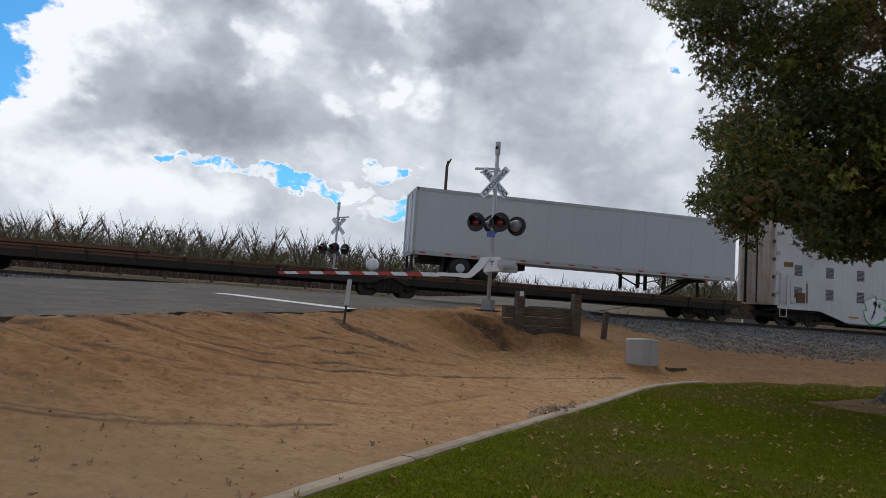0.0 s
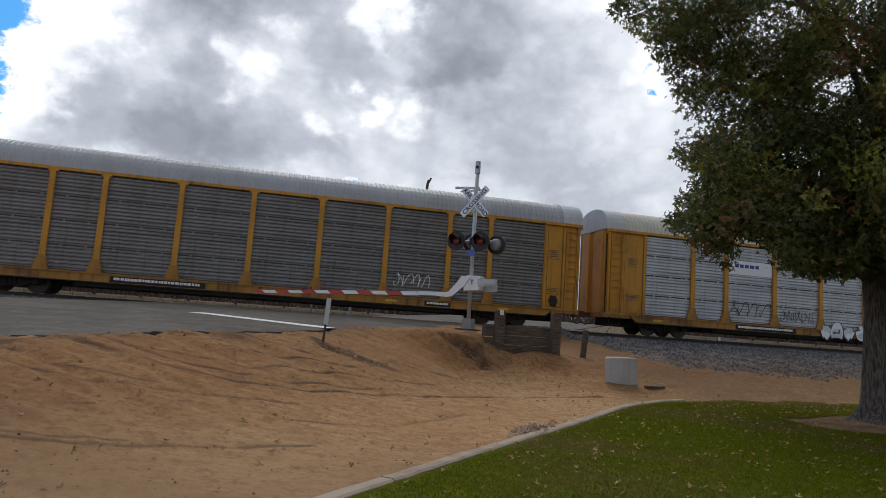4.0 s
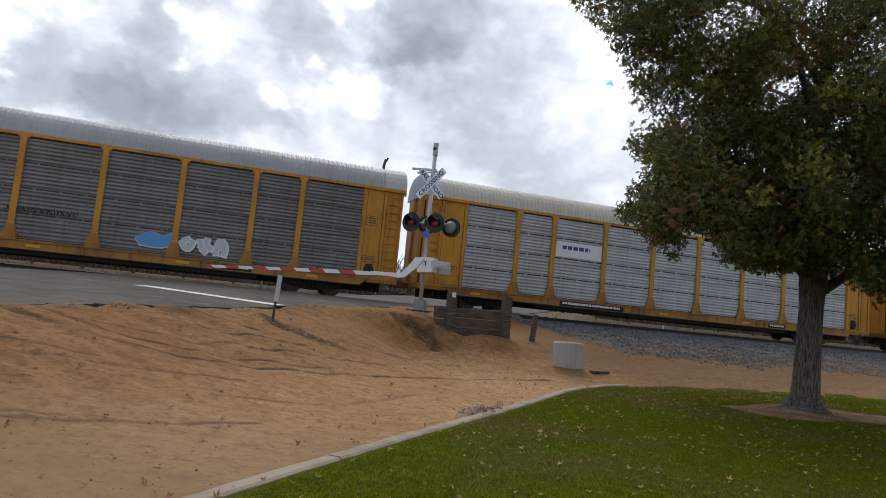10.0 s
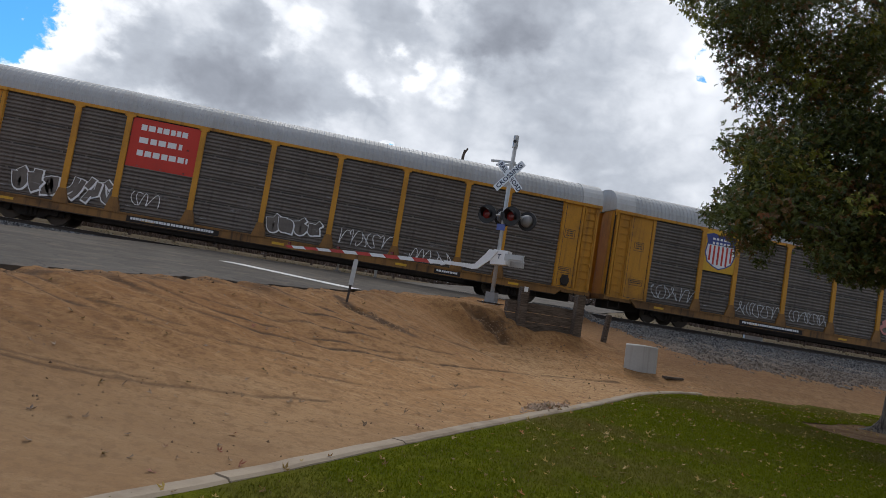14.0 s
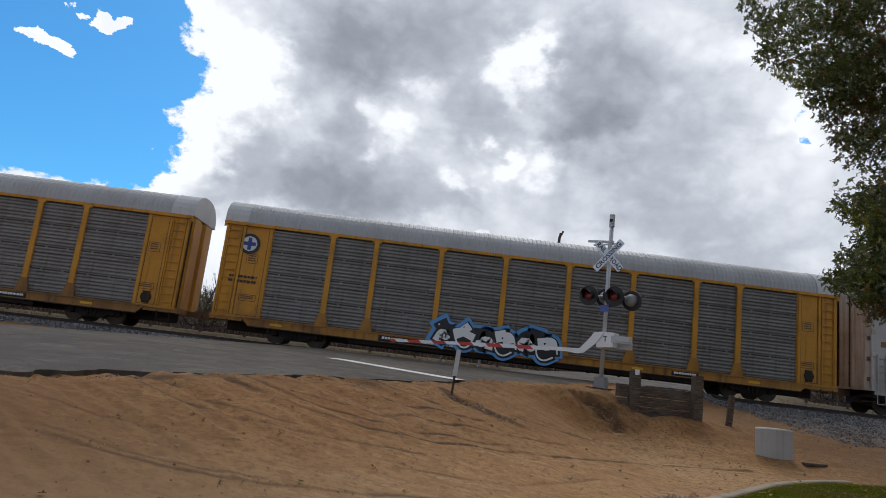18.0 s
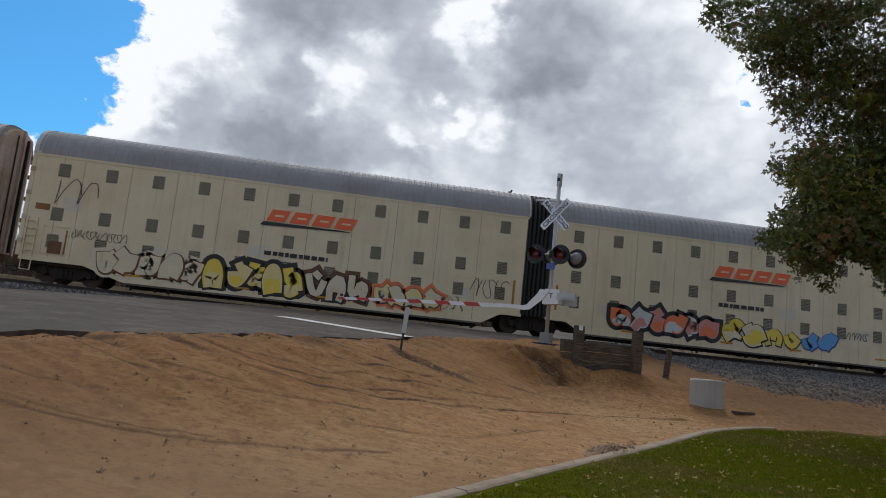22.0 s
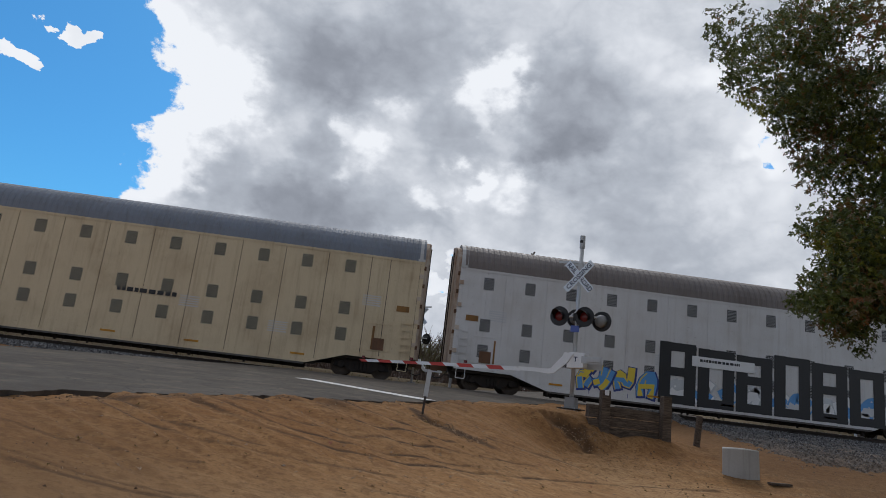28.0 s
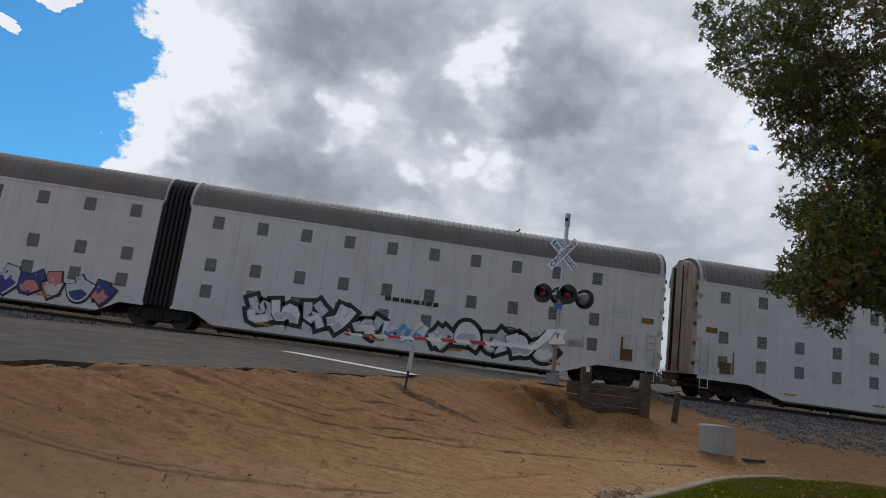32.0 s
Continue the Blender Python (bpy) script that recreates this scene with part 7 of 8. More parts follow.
def flat_car(x0, label, marks=()):
    """Articulated low flat car; x0 is its end, it reaches to -x."""
    car = on_track(thing("flat_car", label, "railway car"), x0)
    for a, b in ((-18.2, -0.7), (-35.2, -18.45), (-52.0, -35.45)):
        d = part("deck", Mesh().box(a, b, -1.3, 1.3, 0.86, 1.02), P["rust"], car, "rusty flat deck")
        part("side_beam", Mesh().prism([(a, 0.86), (a + 0.6, 0.56), (b - 0.6, 0.56), (b, 0.86)], -1.34, -1.2), P["under"], d, "dark side beam")
        part("side_beam", Mesh().box(a, b, 1.2, 1.34, 0.5, 0.86), P["under"], d)
        part("centre_sill", Mesh().box(a, b, -0.3, 0.3, 0.45, 0.9), P["under"], d)
        for k in range(9):
            x = a + (k + 0.5) * (b - a) / 9
            part("stake_pocket", Mesh().box(x - 0.06, x + 0.06, -1.39, -1.34, 0.6, 1.04), P["under"], d)
        part("deck_edge", Mesh().box(a, b, -1.37, -1.3, 0.99, 1.06), P["rust"], d)
    part("platform", Mesh().box(-35.2, -28.2, -1.33, 1.33, 1.02, 1.2), P["under"], car, "raised dark platform")
    part("platform_rail", Mesh().box(-35.2, -28.3, -1.38, -1.33, 1.12, 1.25), P["rust"], car)
    for x in (-18.3, -2.3, -35.3, -50.5):
        add_truck(car, x)
    part("hitch", Mesh().bar((-4.4, -0.3, 1.0), (-2.9, -0.3, 1.9), 0.1, 0.12).bar((-4.4, 0.3, 1.0), (-2.9, 0.3, 1.9), 0.1, 0.12).box(-3.2, -2.2, -0.5, 0.5, 1.86, 1.98).bar((-2.5, -0.3, 1.0), (-2.5, -0.3, 1.9), 0.1, 0.1), P["under"], car, "trailer hitch")
    coupler(car, -0.75, 1)
    return car


def trailer(x0):
    """Semi-trailer standing on the flat car; x0 is the flat car's end."""
    t = on_track(thing("semi_trailer", "white box semi-trailer riding on a flat car", "trailer"), x0)
    a, b, z0, z1 = -17.35, -1.1, 2.05, 5.0
    part("box", Mesh().box(a, b, -1.28, 1.28, z0, z1), P["trailer"], t, "white smooth-sided box")
    w = (b - a) / 13
    for k in range(13):
        part("side_sheet", Mesh().box(a + k * w + 0.01, a + (k + 1) * w - 0.01, -1.288, -1.28, z0 + 0.2, z1 - 0.12), P["trailer"], t)
    part("lower_rail", Mesh().box(a, b, -1.31, -1.27, z0 - 0.06, z0 + 0.14), P["galvanised_rail"], t, "riveted lower rail")
    for k in range(14):
        x = a + 0.4 + k * (b - a - 0.8) / 13
        part("marker", Mesh().box(x - 0.14, x + 0.14, -1.32, -1.31, z0 + 0.02, z0 + 0.08), P["logo_red"], t)
    part("upper_rail", Mesh().box(a, b, -1.31, -1.27, z1 - 0.13, z1 + 0.02), P["galvanised_rail"], t)
    part("rear_frame", Mesh().box(a - 0.05, a + 0.06, -1.31, 1.31, z0 - 0.05, z1 + 0.03), P["galvanised_rail"], t)
    for y in (-0.64, 0.64):
        d = part("rear_door", Mesh().box(a - 0.08, a - 0.05, y - 0.6, y + 0.6, z0 + 0.05, z1 - 0.1), P["trailer"], t)
        part("lock_rod", Mesh().tube([(a - 0.11, y, z0), (a - 0.11, y, z1 - 0.05)], 0.02, 6), P["galvanised_rail"], d)
    part("subframe", Mesh().box(a + 0.4, a + 5.5, -0.6, 0.6, z0 - 0.35, z0 - 0.06), P["under"], t)
    part("bumper", Mesh().box(a, a + 0.1, -1.1, 1.1, z0 - 0.75, z0 - 0.62).box(a, a + 0.1, -0.7, -0.55, z0 - 0.7, z0).box(a, a + 0.1, 0.55, 0.7, z0 - 0.7, z0), P["under"], t)
    for x in (a + 2.2, a + 3.5):
        for y in (-1.0, 1.0):
            m = Mesh().tube([(x, y - 0.28, 1.53), (x, y - 0.22, 1.53), (x, y + 0.22, 1.53), (x, y + 0.28, 1.53)], [0.4, 0.5, 0.5, 0.4], 24)
            wh = part("wheel", m, P["rubber"], t, "black tyre on a pale hub", True)
            part("hub", Mesh().tube([(x, y - 0.3, 1.53), (x, y - 0.26, 1.53)], [0.14, 0.27], 16), P["silver"], wh)
    part("mudflap", Mesh().box(a + 1.4, a + 1.44, -1.2, -0.6, 1.25, 1.95), P["rubber"], t)
    for x in (a + 11.2, a + 12.6):
        part("landing_leg", Mesh().box(x - 0.07, x + 0.07, -0.95, -0.81, 1.3, z0).box(x - 0.07, x + 0.07, 0.81, 0.95, 1.3, z0), P["under"], t)
    part("leg_brace", Mesh().bar((a + 10.0, -0.88, z0 - 0.1), (a + 11.2, -0.88, 1.4), 0.06, 0.06).bar((a + 11.2, -0.88, 1.5), (a + 12.6, -0.88, z0 - 0.2), 0.05, 0.05).bar((a + 13.8, -0.88, z0 - 0.1), (a + 12.6, -0.88, 1.4), 0.06, 0.06), P["under"], t)
    return t


P["galvanised_rail"] = MAT["galvanised"]
V_WHITE = perforated("vent_on_white", (0.6, 0.6, 0.61))
V_CREAM = perforated("vent_on_cream", (0.62, 0.55, 0.39))
V_GREY = perforated("vent_on_grey", (0.4, 0.38, 0.37))

flat_car(22.15, "rusty articulated flat car with a bare dark deck")
trailer(22.15)
AX = {"frame_paint": P["yellow"], "post_paint": P["yellow"], "sill_paint": P["sill_yellow"]}
AX_BROWN = {**AX, "sill_paint": P["sill_brown"]}
long_car(44.86, "white articulated autorack with round blue emblems and red graffiti", P["white_car"], P["roof_dark"], V_WHITE,
         [round_logo(-10.17, 3.7), round_logo(10.2, 3.64), mural(-16.4, -12.1, 0.35, 2.0, 3, ("chalk", "chalk"), "green", 10), mural(-11.9, -7.2, 0.4, 2.1, 3, ("orange", "orange"), "green", 13),
          mural(-9.3, -7.6, 0.4, 0.95, 3, ("sky_blue", "silver"), "navy", 13, -1.55), tag(-6.6, -1.4, 0.5, 1.1, "silver", 14), mural(4.4, 10.0, 0.42, 1.4, 6, ("navy", "green", "sky_blue"), "ink", 15),
          mural(9.6, 11.2, 0.8, 1.6, 2, ("silver", "pink"), "silver", 16), stencils(-12.4, -8.9, 2.12, 2.42, 1, 17), stencils(8.6, 12.0, 2.0, 2.3, 1, 18)], 100)
autorack(67.18, "yellow-framed autorack with grey ribbed panels and pale roof", panel_paint=P["grey_panel"], roof_paint=P["roof_light"], marks=[tag(19.0, 20.6, 1.4, 2.0, "chalk", 3)], seed=1, **AX)
autorack(96.0, "yellow-framed autorack with silver ribbed panels and outlined graffiti on the sill", panel_paint=P["silver_panel"], roof_paint=P["roof_cream"],
         marks=[panel_sign(7.2, 9.75, 3.4, 4.1, "chalk", 1, 5, "navy"), tag(7.3, 9.6, 1.3, 2.1, "ink", 6), tag(10.3, 12.3, 1.2, 1.8, "ink", 61), mural(12.6, 15.6, 0.4, 1.4, 4, ("silver", "chalk"), "ink", 7, -1.59),
                mural(18.6, 24.6, 0.35, 1.5, 8, ("silver", "ink"), "ink", 8, -1.59, "ink")], seed=2, **AX)
autorack(124.45, "brown-framed autorack with grey ribbed panels on a yellow sill", P["brown"], P["brown"], P["grey_panel"], P["roof_light"], P["yellow"],
         [mural(2.9, 5.0, 1.0, 1.7, 3, ("silver", "silver"), "silver", 9), tag(8.3, 11.5, 1.05, 1.6, "chalk", 10), tag(13.1, 14.4, 1.1, 2.0, "chalk", 11), stencils(7.6, 9.5, 3.2, 3.5, 2, 12)], 3)


def shallow_rack(x0):
    """Taupe autorack with many slim posts and a ribbed tan roof."""
    car = on_track(thing("autorack_car", "taupe autorack with slim posts and long graffiti along its sill", "railway car", "autorack cars"), x0)
    a, b = 0.55, 28.2
    part("body_core", Mesh().box(a + 0.05, b - 0.05, SIDE + 0.03, FAR, 0.8, 5.1), P["taupe"], car)
    underframe(car, a + 0.4, b - 0.4, 0.85, P["under"])
    part("side_sill", Mesh().prism([(a, 0.95), (a + 1.8, 0.45), (b - 1.8, 0.45), (b, 0.95), (b, 1.3), (a, 1.3)], SIDE - 0.02, SIDE + 0.06), P["taupe"], car)
    n = 22
    w = (b - a - 2.6) / n
    for k in range(n):
        x = a + 1.3 + k * w
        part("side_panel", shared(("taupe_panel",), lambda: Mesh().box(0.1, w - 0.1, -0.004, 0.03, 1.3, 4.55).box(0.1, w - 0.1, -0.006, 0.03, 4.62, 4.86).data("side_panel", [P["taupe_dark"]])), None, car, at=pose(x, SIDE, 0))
        part("side_post", shared(("taupe_post",), lambda: Mesh().prism([(-0.07, 1.2), (0.07, 1.2), (0.055, 4.9), (-0.055, 4.9)], -0.05, 0.03).data("side_post", [P["taupe"]])), None, car, at=pose(x, SIDE, 0))
    part("screen", Mesh().box(a + 1.3, b - 1.3, SIDE - 0.012, SIDE, 2.7, 2.76).box(a + 1.3, b - 1.3, SIDE - 0.012, SIDE, 3.3, 3.34), P["taupe"], car)
    for p, way in ((a, -1), (b, 1)):
        q = p - way * 1.3
        e = part("end_panel", Mesh().box(min(p, q), max(p, q), SIDE - 0.03, SIDE + 0.06, 0.95, 5.05), P["taupe"], car, "plain taupe end panel")
        ladder(e, min(p, q) + 0.15, min(p, q) + 0.55, SIDE - 0.06, 1.0, 2.7, 6, P["taupe"])
        part("hinge", Mesh().box(p - 0.12, p + 0.12, SIDE - 0.08, SIDE, 2.2, 2.4).box(p - 0.12, p + 0.12, SIDE - 0.08, SIDE, 3.7, 3.9), P["under"], e)
        end_wall(car, p, way, 0.98, 5.1, 1.45, P["taupe"], 5)
        coupler(car, p + way * 0.05, way)
        add_truck(car, p - way * 3.6)
    part("eave_rail", Mesh().box(a, b, SIDE - 0.03, SIDE + 0.06, 5.0, 5.12), P["taupe"], car)
    part("roof", roof_data("roof", a - 0.05, b + 0.05, arch(5.1, 6.05, 1.52), 0.34, 0.05, P["roof_tan"]), None, car, "ribbed tan roof")
    for mk in (mural(1.6, 9.0, 0.45, 1.75, 9, ("ink", "silver", "ink"), "ink", 21, -1.57, "ink"), tag(2.0, 8.6, 0.7, 1.5, "chalk", 210, -1.585), mural(9.0, 15.4, 0.5, 2.1, 7, ("mint", "chalk"), "ink", 22, -1.58, "sky_blue"), mural(15.4, 21.0, 0.5, 1.7, 7, ("sky_blue", "chalk", "navy"), "ink", 23, -1.57),
               mural(20.9, 26.8, 0.6, 2.0, 6, ("mint", "silver", "mint", "orange"), "ink", 24, -1.57, "ink"), tag(1.6, 2.8, 2.3, 3.0, "ink", 25, -1.57), tag(14.6, 15.6, 2.1, 2.6, "ink", 26, -1.57)):
        mk(car)
    return car


shallow_rack(152.8)
autorack(181.8, "yellow-framed autorack with grey ribbed panels and a round blue emblem", panel_paint=P["grey_panel"], roof_paint=P["roof_light"], marks=[round_logo(1.55, 4.1, 0.45, -1.56), stencils(0.9, 2.1, 2.3, 2.7, 2, 30, y=-1.56), mural(17.0, 18.3, 1.2, 2.0, 1, ("sky_blue",), "silver", 31), mural(18.7, 20.6, 1.1, 1.9, 3, ("silver", "silver"), "chalk", 32), tag(12.5, 15.0, 2.0, 2.2, "ink", 33)], seed=4, **AX)
autorack(210.22, "yellow-framed autorack with silver ribbed panels and cream roof", panel_paint=P["silver_panel"], roof_paint=P["roof_cream"], marks=[panel_sign(7.2, 9.75, 3.0, 3.75, "chalk", 1, 35, "navy")], seed=5, **AX)
autorack(239.1, "yellow-framed autorack with dark ribbed panels and a shield sign", panel_paint=P["dark_panel"], roof_paint=P["roof_light"], marks=[shield_sign(5.0, 7.1, 2.95, 4.95), tag(3.0, 4.9, 2.2, 2.5, "silver", 41), tag(13.2, 15.2, 1.2, 2.0, "silver", 42), tag(16.0, 18.2, 1.3, 2.2, "silver", 43), tag(18.9, 21.0, 1.2, 2.0, "silver", 44)], seed=6, **AX_BROWN)
autorack(267.88, "yellow-framed autorack with dark ribbed panels and a red sign", panel_paint=P["dark_panel"], roof_paint=P["roof_light"], marks=[panel_sign(7.15, 9.85, 2.85, 4.85, "logo_red", 3, 45), mural(3.2, 4.9, 1.0, 2.2, 3, ("dark_panel",), "chalk", 46), mural(5.2, 7.0, 1.0, 2.2, 3, ("dark_panel",), "chalk", 47), tag(7.6, 8.8, 1.3, 1.9, "chalk", 48), mural(12.9, 15.2, 1.1, 2.1, 4, ("dark_panel",), "chalk", 49), tag(16.0, 18.0, 1.2, 1.9, "chalk", 50), tag(19.2, 21.0, 1.0, 1.6, "chalk", 51)], seed=7, **AX_BROWN)
autorack(296.12, "yellow-framed autorack with grey ribbed panels and a shield sign", panel_paint=P["dark_panel"], roof_paint=P["roof_light"], marks=[shield_sign(5.0, 7.1, 2.95, 4.95), tag(2.6, 4.8, 1.2, 1.9, "silver", 52), tag(7.4, 9.6, 1.1, 1.8, "silver", 53), tag(10.3, 12.4, 1.2, 1.8, "silver", 54), mural(15.8, 18.3, 1.2, 2.2, 4, ("pink", "dark_panel"), "pink", 55)], seed=8, **AX_BROWN)
autorack(324.65, "yellow-framed autorack with a shield sign and black slogan lettering", panel_paint=P["grey_panel"], roof_paint=P["roof_light"], marks=[shield_sign(5.0, 7.1, 2.95, 4.95), words("BUILDING   AMERICA", 11.4, 4.25, 0.5, "ink", -1.56), mural(2.6, 4.4, 1.05, 1.9, 4, ("ink", "ink"), "chalk", 56), mural(9.2, 11.0, 0.5, 1.8, 3, ("ink",), "chalk", 57, -1.6)], seed=9, **AX_BROWN)
autorack(353.55, "yellow-framed autorack with a round blue emblem and bold white-edged graffiti", panel_paint=P["grey_panel"], roof_paint=P["roof_light"], marks=[round_logo(1.55, 4.1, 0.45, -1.56), stencils(0.9, 2.1, 2.3, 2.7, 2, 60, y=-1.56), mural(9.9, 15.2, 0.55, 2.0, 6, ("ink", "chalk"), "ink", 61, -1.6, "sky_blue")], seed=10, **AX)
long_car(404.56, "pale grey articulated autorack with upright seams", P["pale_grey"], P["roof_grey"], V_GREY,
         [panel_sign(-13.6, -10.4, 2.1, 2.5, "pale_yellow", 1, 62, "ink", -1.535), panel_sign(8.7, 11.4, 2.1, 2.5, "pale_yellow", 1, 63, "ink", -1.535), mural(11.2, 16.4, 0.5, 1.9, 5, ("pink", "sky_blue", "silver"), "navy", 64)], 110)
long_car(449.6, "cream articulated autorack with orange emblems and a band of graffiti", P["cream"], P["roof_grey"], V_CREAM,
         [swoosh_logo(-12.0, 3.65), swoosh_logo(8.4, 3.65), stencils(-11.9, -9.2, 2.0, 2.35, 1, 70), stencils(8.7, 11.0, 2.1, 2.45, 1, 71), mural(-18.6, -14.4, 0.5, 1.85, 5, ("cream", "pale_cream"), "rust", 72, halo="pale_cream"), tag(-19.6, -17.6, 1.9, 2.3, "ink", 721, w=0.025), mural(-14.2, -10.2, 0.4, 2.0, 5, ("gr_yellow", "pale_yellow"), "ink", 73, halo="ink"),
          mural(-10.0, -7.5, 0.5, 1.9, 3, ("cream", "pale_cream"), "ink", 74, halo="rust"), mural(-7.2, -4.3, 0.5, 1.6, 4, ("pale_yellow", "pale_cream"), "rust", 75, halo="orange"), tag(-4.1, -3.3, 0.7, 1.4, "ink", 751, w=0.025), tag(-2.9, -1.2, 1.4, 2.3, "ink", 76), tag(-20.6, -19.2, 3.2, 4.4, "ink", 77),
          mural(3.6, 8.7, 0.55, 2.0, 6, ("orange", "silver", "pink"), "ink", 78, halo="ink"), mural(8.9, 11.0, 0.6, 1.9, 2, ("gr_yellow", "cream"), "ink", 79), mural(11.0, 12.8, 0.6, 1.6, 2, ("gr_yellow",), "ink", 80), mural(12.9, 14.6, 0.6, 1.7, 2, ("sky_blue",), "navy", 81), tag(18.6, 19.8, 2.9, 3.6, "ink", 82), tag(15.2, 16.2, 1.4, 1.8, "ink", 83)], 120)
long_car(494.62, "cream articulated autorack with slate roof and orange emblems", P["cream"], P["roof_blue"], V_CREAM,
         [swoosh_logo(-11.5, 3.55), swoosh_logo(8.6, 3.55), stencils(-11.0, -8.6, 2.15, 2.5, 1, 84), stencils(8.8, 11.1, 2.1, 2.45, 1, 85), mural(-13.0, -8.4, 0.45, 1.9, 5, ("orange", "pink"), "ink", 86), mural(-8.0, -5.2, 0.5, 1.75, 3, ("sky_blue",), "navy", 87), mural(-4.5, -3.0, 0.6, 1.35, 2, ("sky_blue",), "navy", 88), tag(-5.0, -4.4, 0.9, 1.6, "ink", 881, w=0.02), tag(5.6, 7.2, 1.4, 2.0, "ink", 89), tag(7.4, 10.4, 0.7, 2.2, "ink", 90)], 130)
long_car(539.65, "tan articulated autorack with slate roof and dark numbers", P["tan"], P["roof_blue"], V_CREAM,
         [stencils(9.2, 11.7, 2.2, 2.55, 1, 91), stencils(-12.2, -9.7, 2.2, 2.55, 1, 92)], 140)
long_car(584.8, "white articulated autorack with huge black square-cut graffiti", P["white_car"], P["roof_dark"], V_WHITE,
         [block_frames(-12.4, -1.7, 0.45, 3.15, 6, "ink", 93), mural(-12.0, -2.0, 0.5, 1.8, 9, ("silver", "chalk", "sky_blue"), "silver", 961, -1.522), panel_sign(-10.9, -8.0, 2.2, 2.65, "chalk", 1, 94, "ink", -1.56), mural(-16.3, -12.5, 0.5, 1.9, 4, ("gr_yellow", "sky_blue"), "navy", 95, -1.525), mural(4.6, 10.0, 0.5, 2.0, 7, ("silver", "chalk", "orange"), "ink", 96), mural(11.0, 14.0, 0.5, 1.8, 3, ("silver", "sky_blue"), "ink", 97), stencils(8.9, 11.4, 2.3, 2.65, 1, 98), tag(14.2, 15.8, 1.2, 2.2, "ink", 99), tag(2.4, 4.2, 1.6, 2.3, "ink", 100)], 150)
long_car(629.83, "white articulated autorack with dark outlined graffiti", P["white_car"], P["roof_dark"], V_WHITE,
         [mural(-14.2, -9.2, 0.5, 2.1, 4, ("ink", "ink"), "chalk", 101, halo="ink"), stencils(-9.4, -7.1, 2.2, 2.55, 1, 102), mural(-8.4, -1.8, 0.4, 1.9, 7, ("navy", "pink", "silver"), "ink", 103), mural(3.5, 9.2, 0.6, 2.0, 5, ("silver", "chalk"), "ink", 104, halo="ink"), mural(11.3, 17.0, 0.5, 1.9, 5, ("silver", "chalk"), "ink", 105, halo="ink"), stencils(9.3, 11.7, 2.2, 2.55, 1, 106), mural(9.3, 11.2, 0.6, 1.6, 3, ("chalk", "sky_blue"), "silver", 107)], 160)
long_car(675.0, "white articulated autorack with plain sides", P["white_car"], P["roof_dark"], V_WHITE, [mural(-8.0, -3.0, 0.5, 1.6, 4, ("sky_blue", "silver"), "navy", 108)], 170)


# ---------------------------------------------------------------- tree by the lawn
def leaf_cloud(clumps, rng, per, size):
    """Leaves as bent quads round clump centres."""
    out = []
    for cx, cy, cz, r in clumps:
        n = int(per * r * r)
        d = rng.normal(size=(n, 3))
        d /= np.linalg.norm(d, axis=1)[:, None]
        rad = r * rng.random(n)[:, None] ** 0.5
        p = d * rad * np.array([1, 1, 0.85]) + np.array([cx, cy, cz])
        out.append(p)
    p = np.concatenate(out)
    n = len(p)
    a = rng.normal(size=(n, 3)) * np.array([1, 1, 0.5])
    a[:, 2] -= 0.55
    a /= np.linalg.norm(a, axis=1)[:, None]
    b = np.cross(a, rng.normal(size=(n, 3)))
    b /= np.linalg.norm(b, axis=1)[:, None]
    nrm = np.cross(a, b)
    L = size * rng.uniform(0.7, 1.3, n)[:, None]
    pts = [p]
    for turn, k in ((-1.0, 0.8), (0.0, 1.0), (1.0, 0.8)):
        f = a * math.cos(turn) + b * math.sin(turn)
        s = b * math.cos(turn) - a * math.sin(turn)
        pts += [p + f * L * k * 0.5 + s * L * 0.2 + nrm * L * 0.08, p + f * L * k, p + f * L * k * 0.5 - s * L * 0.2 + nrm * L * 0.08]
    v = np.stack(pts, 1).reshape(-1, 3)
    lobes = np.array([(0, 1, 2, 3), (0, 4, 5, 6), (0, 7, 8, 9)])
    return v, (np.arange(n)[:, None, None] * 10 + lobes[None]).reshape(-1, 4)


MAT["leaf"] = leaf_material("leaf_green", (0.018, 0.029, 0.01), (0.095, 0.11, 0.03), (0.17, 0.085, 0.028))
MAT["leaf_pale"] = leaf_material("leaf_yellow_green", (0.075, 0.09, 0.014), (0.22, 0.215, 0.034), (0.24, 0.15, 0.035))
MAT["leaf_red"] = leaf_material("leaf_russet", (0.075, 0.055, 0.022), (0.15, 0.08, 0.035), (0.22, 0.075, 0.035))


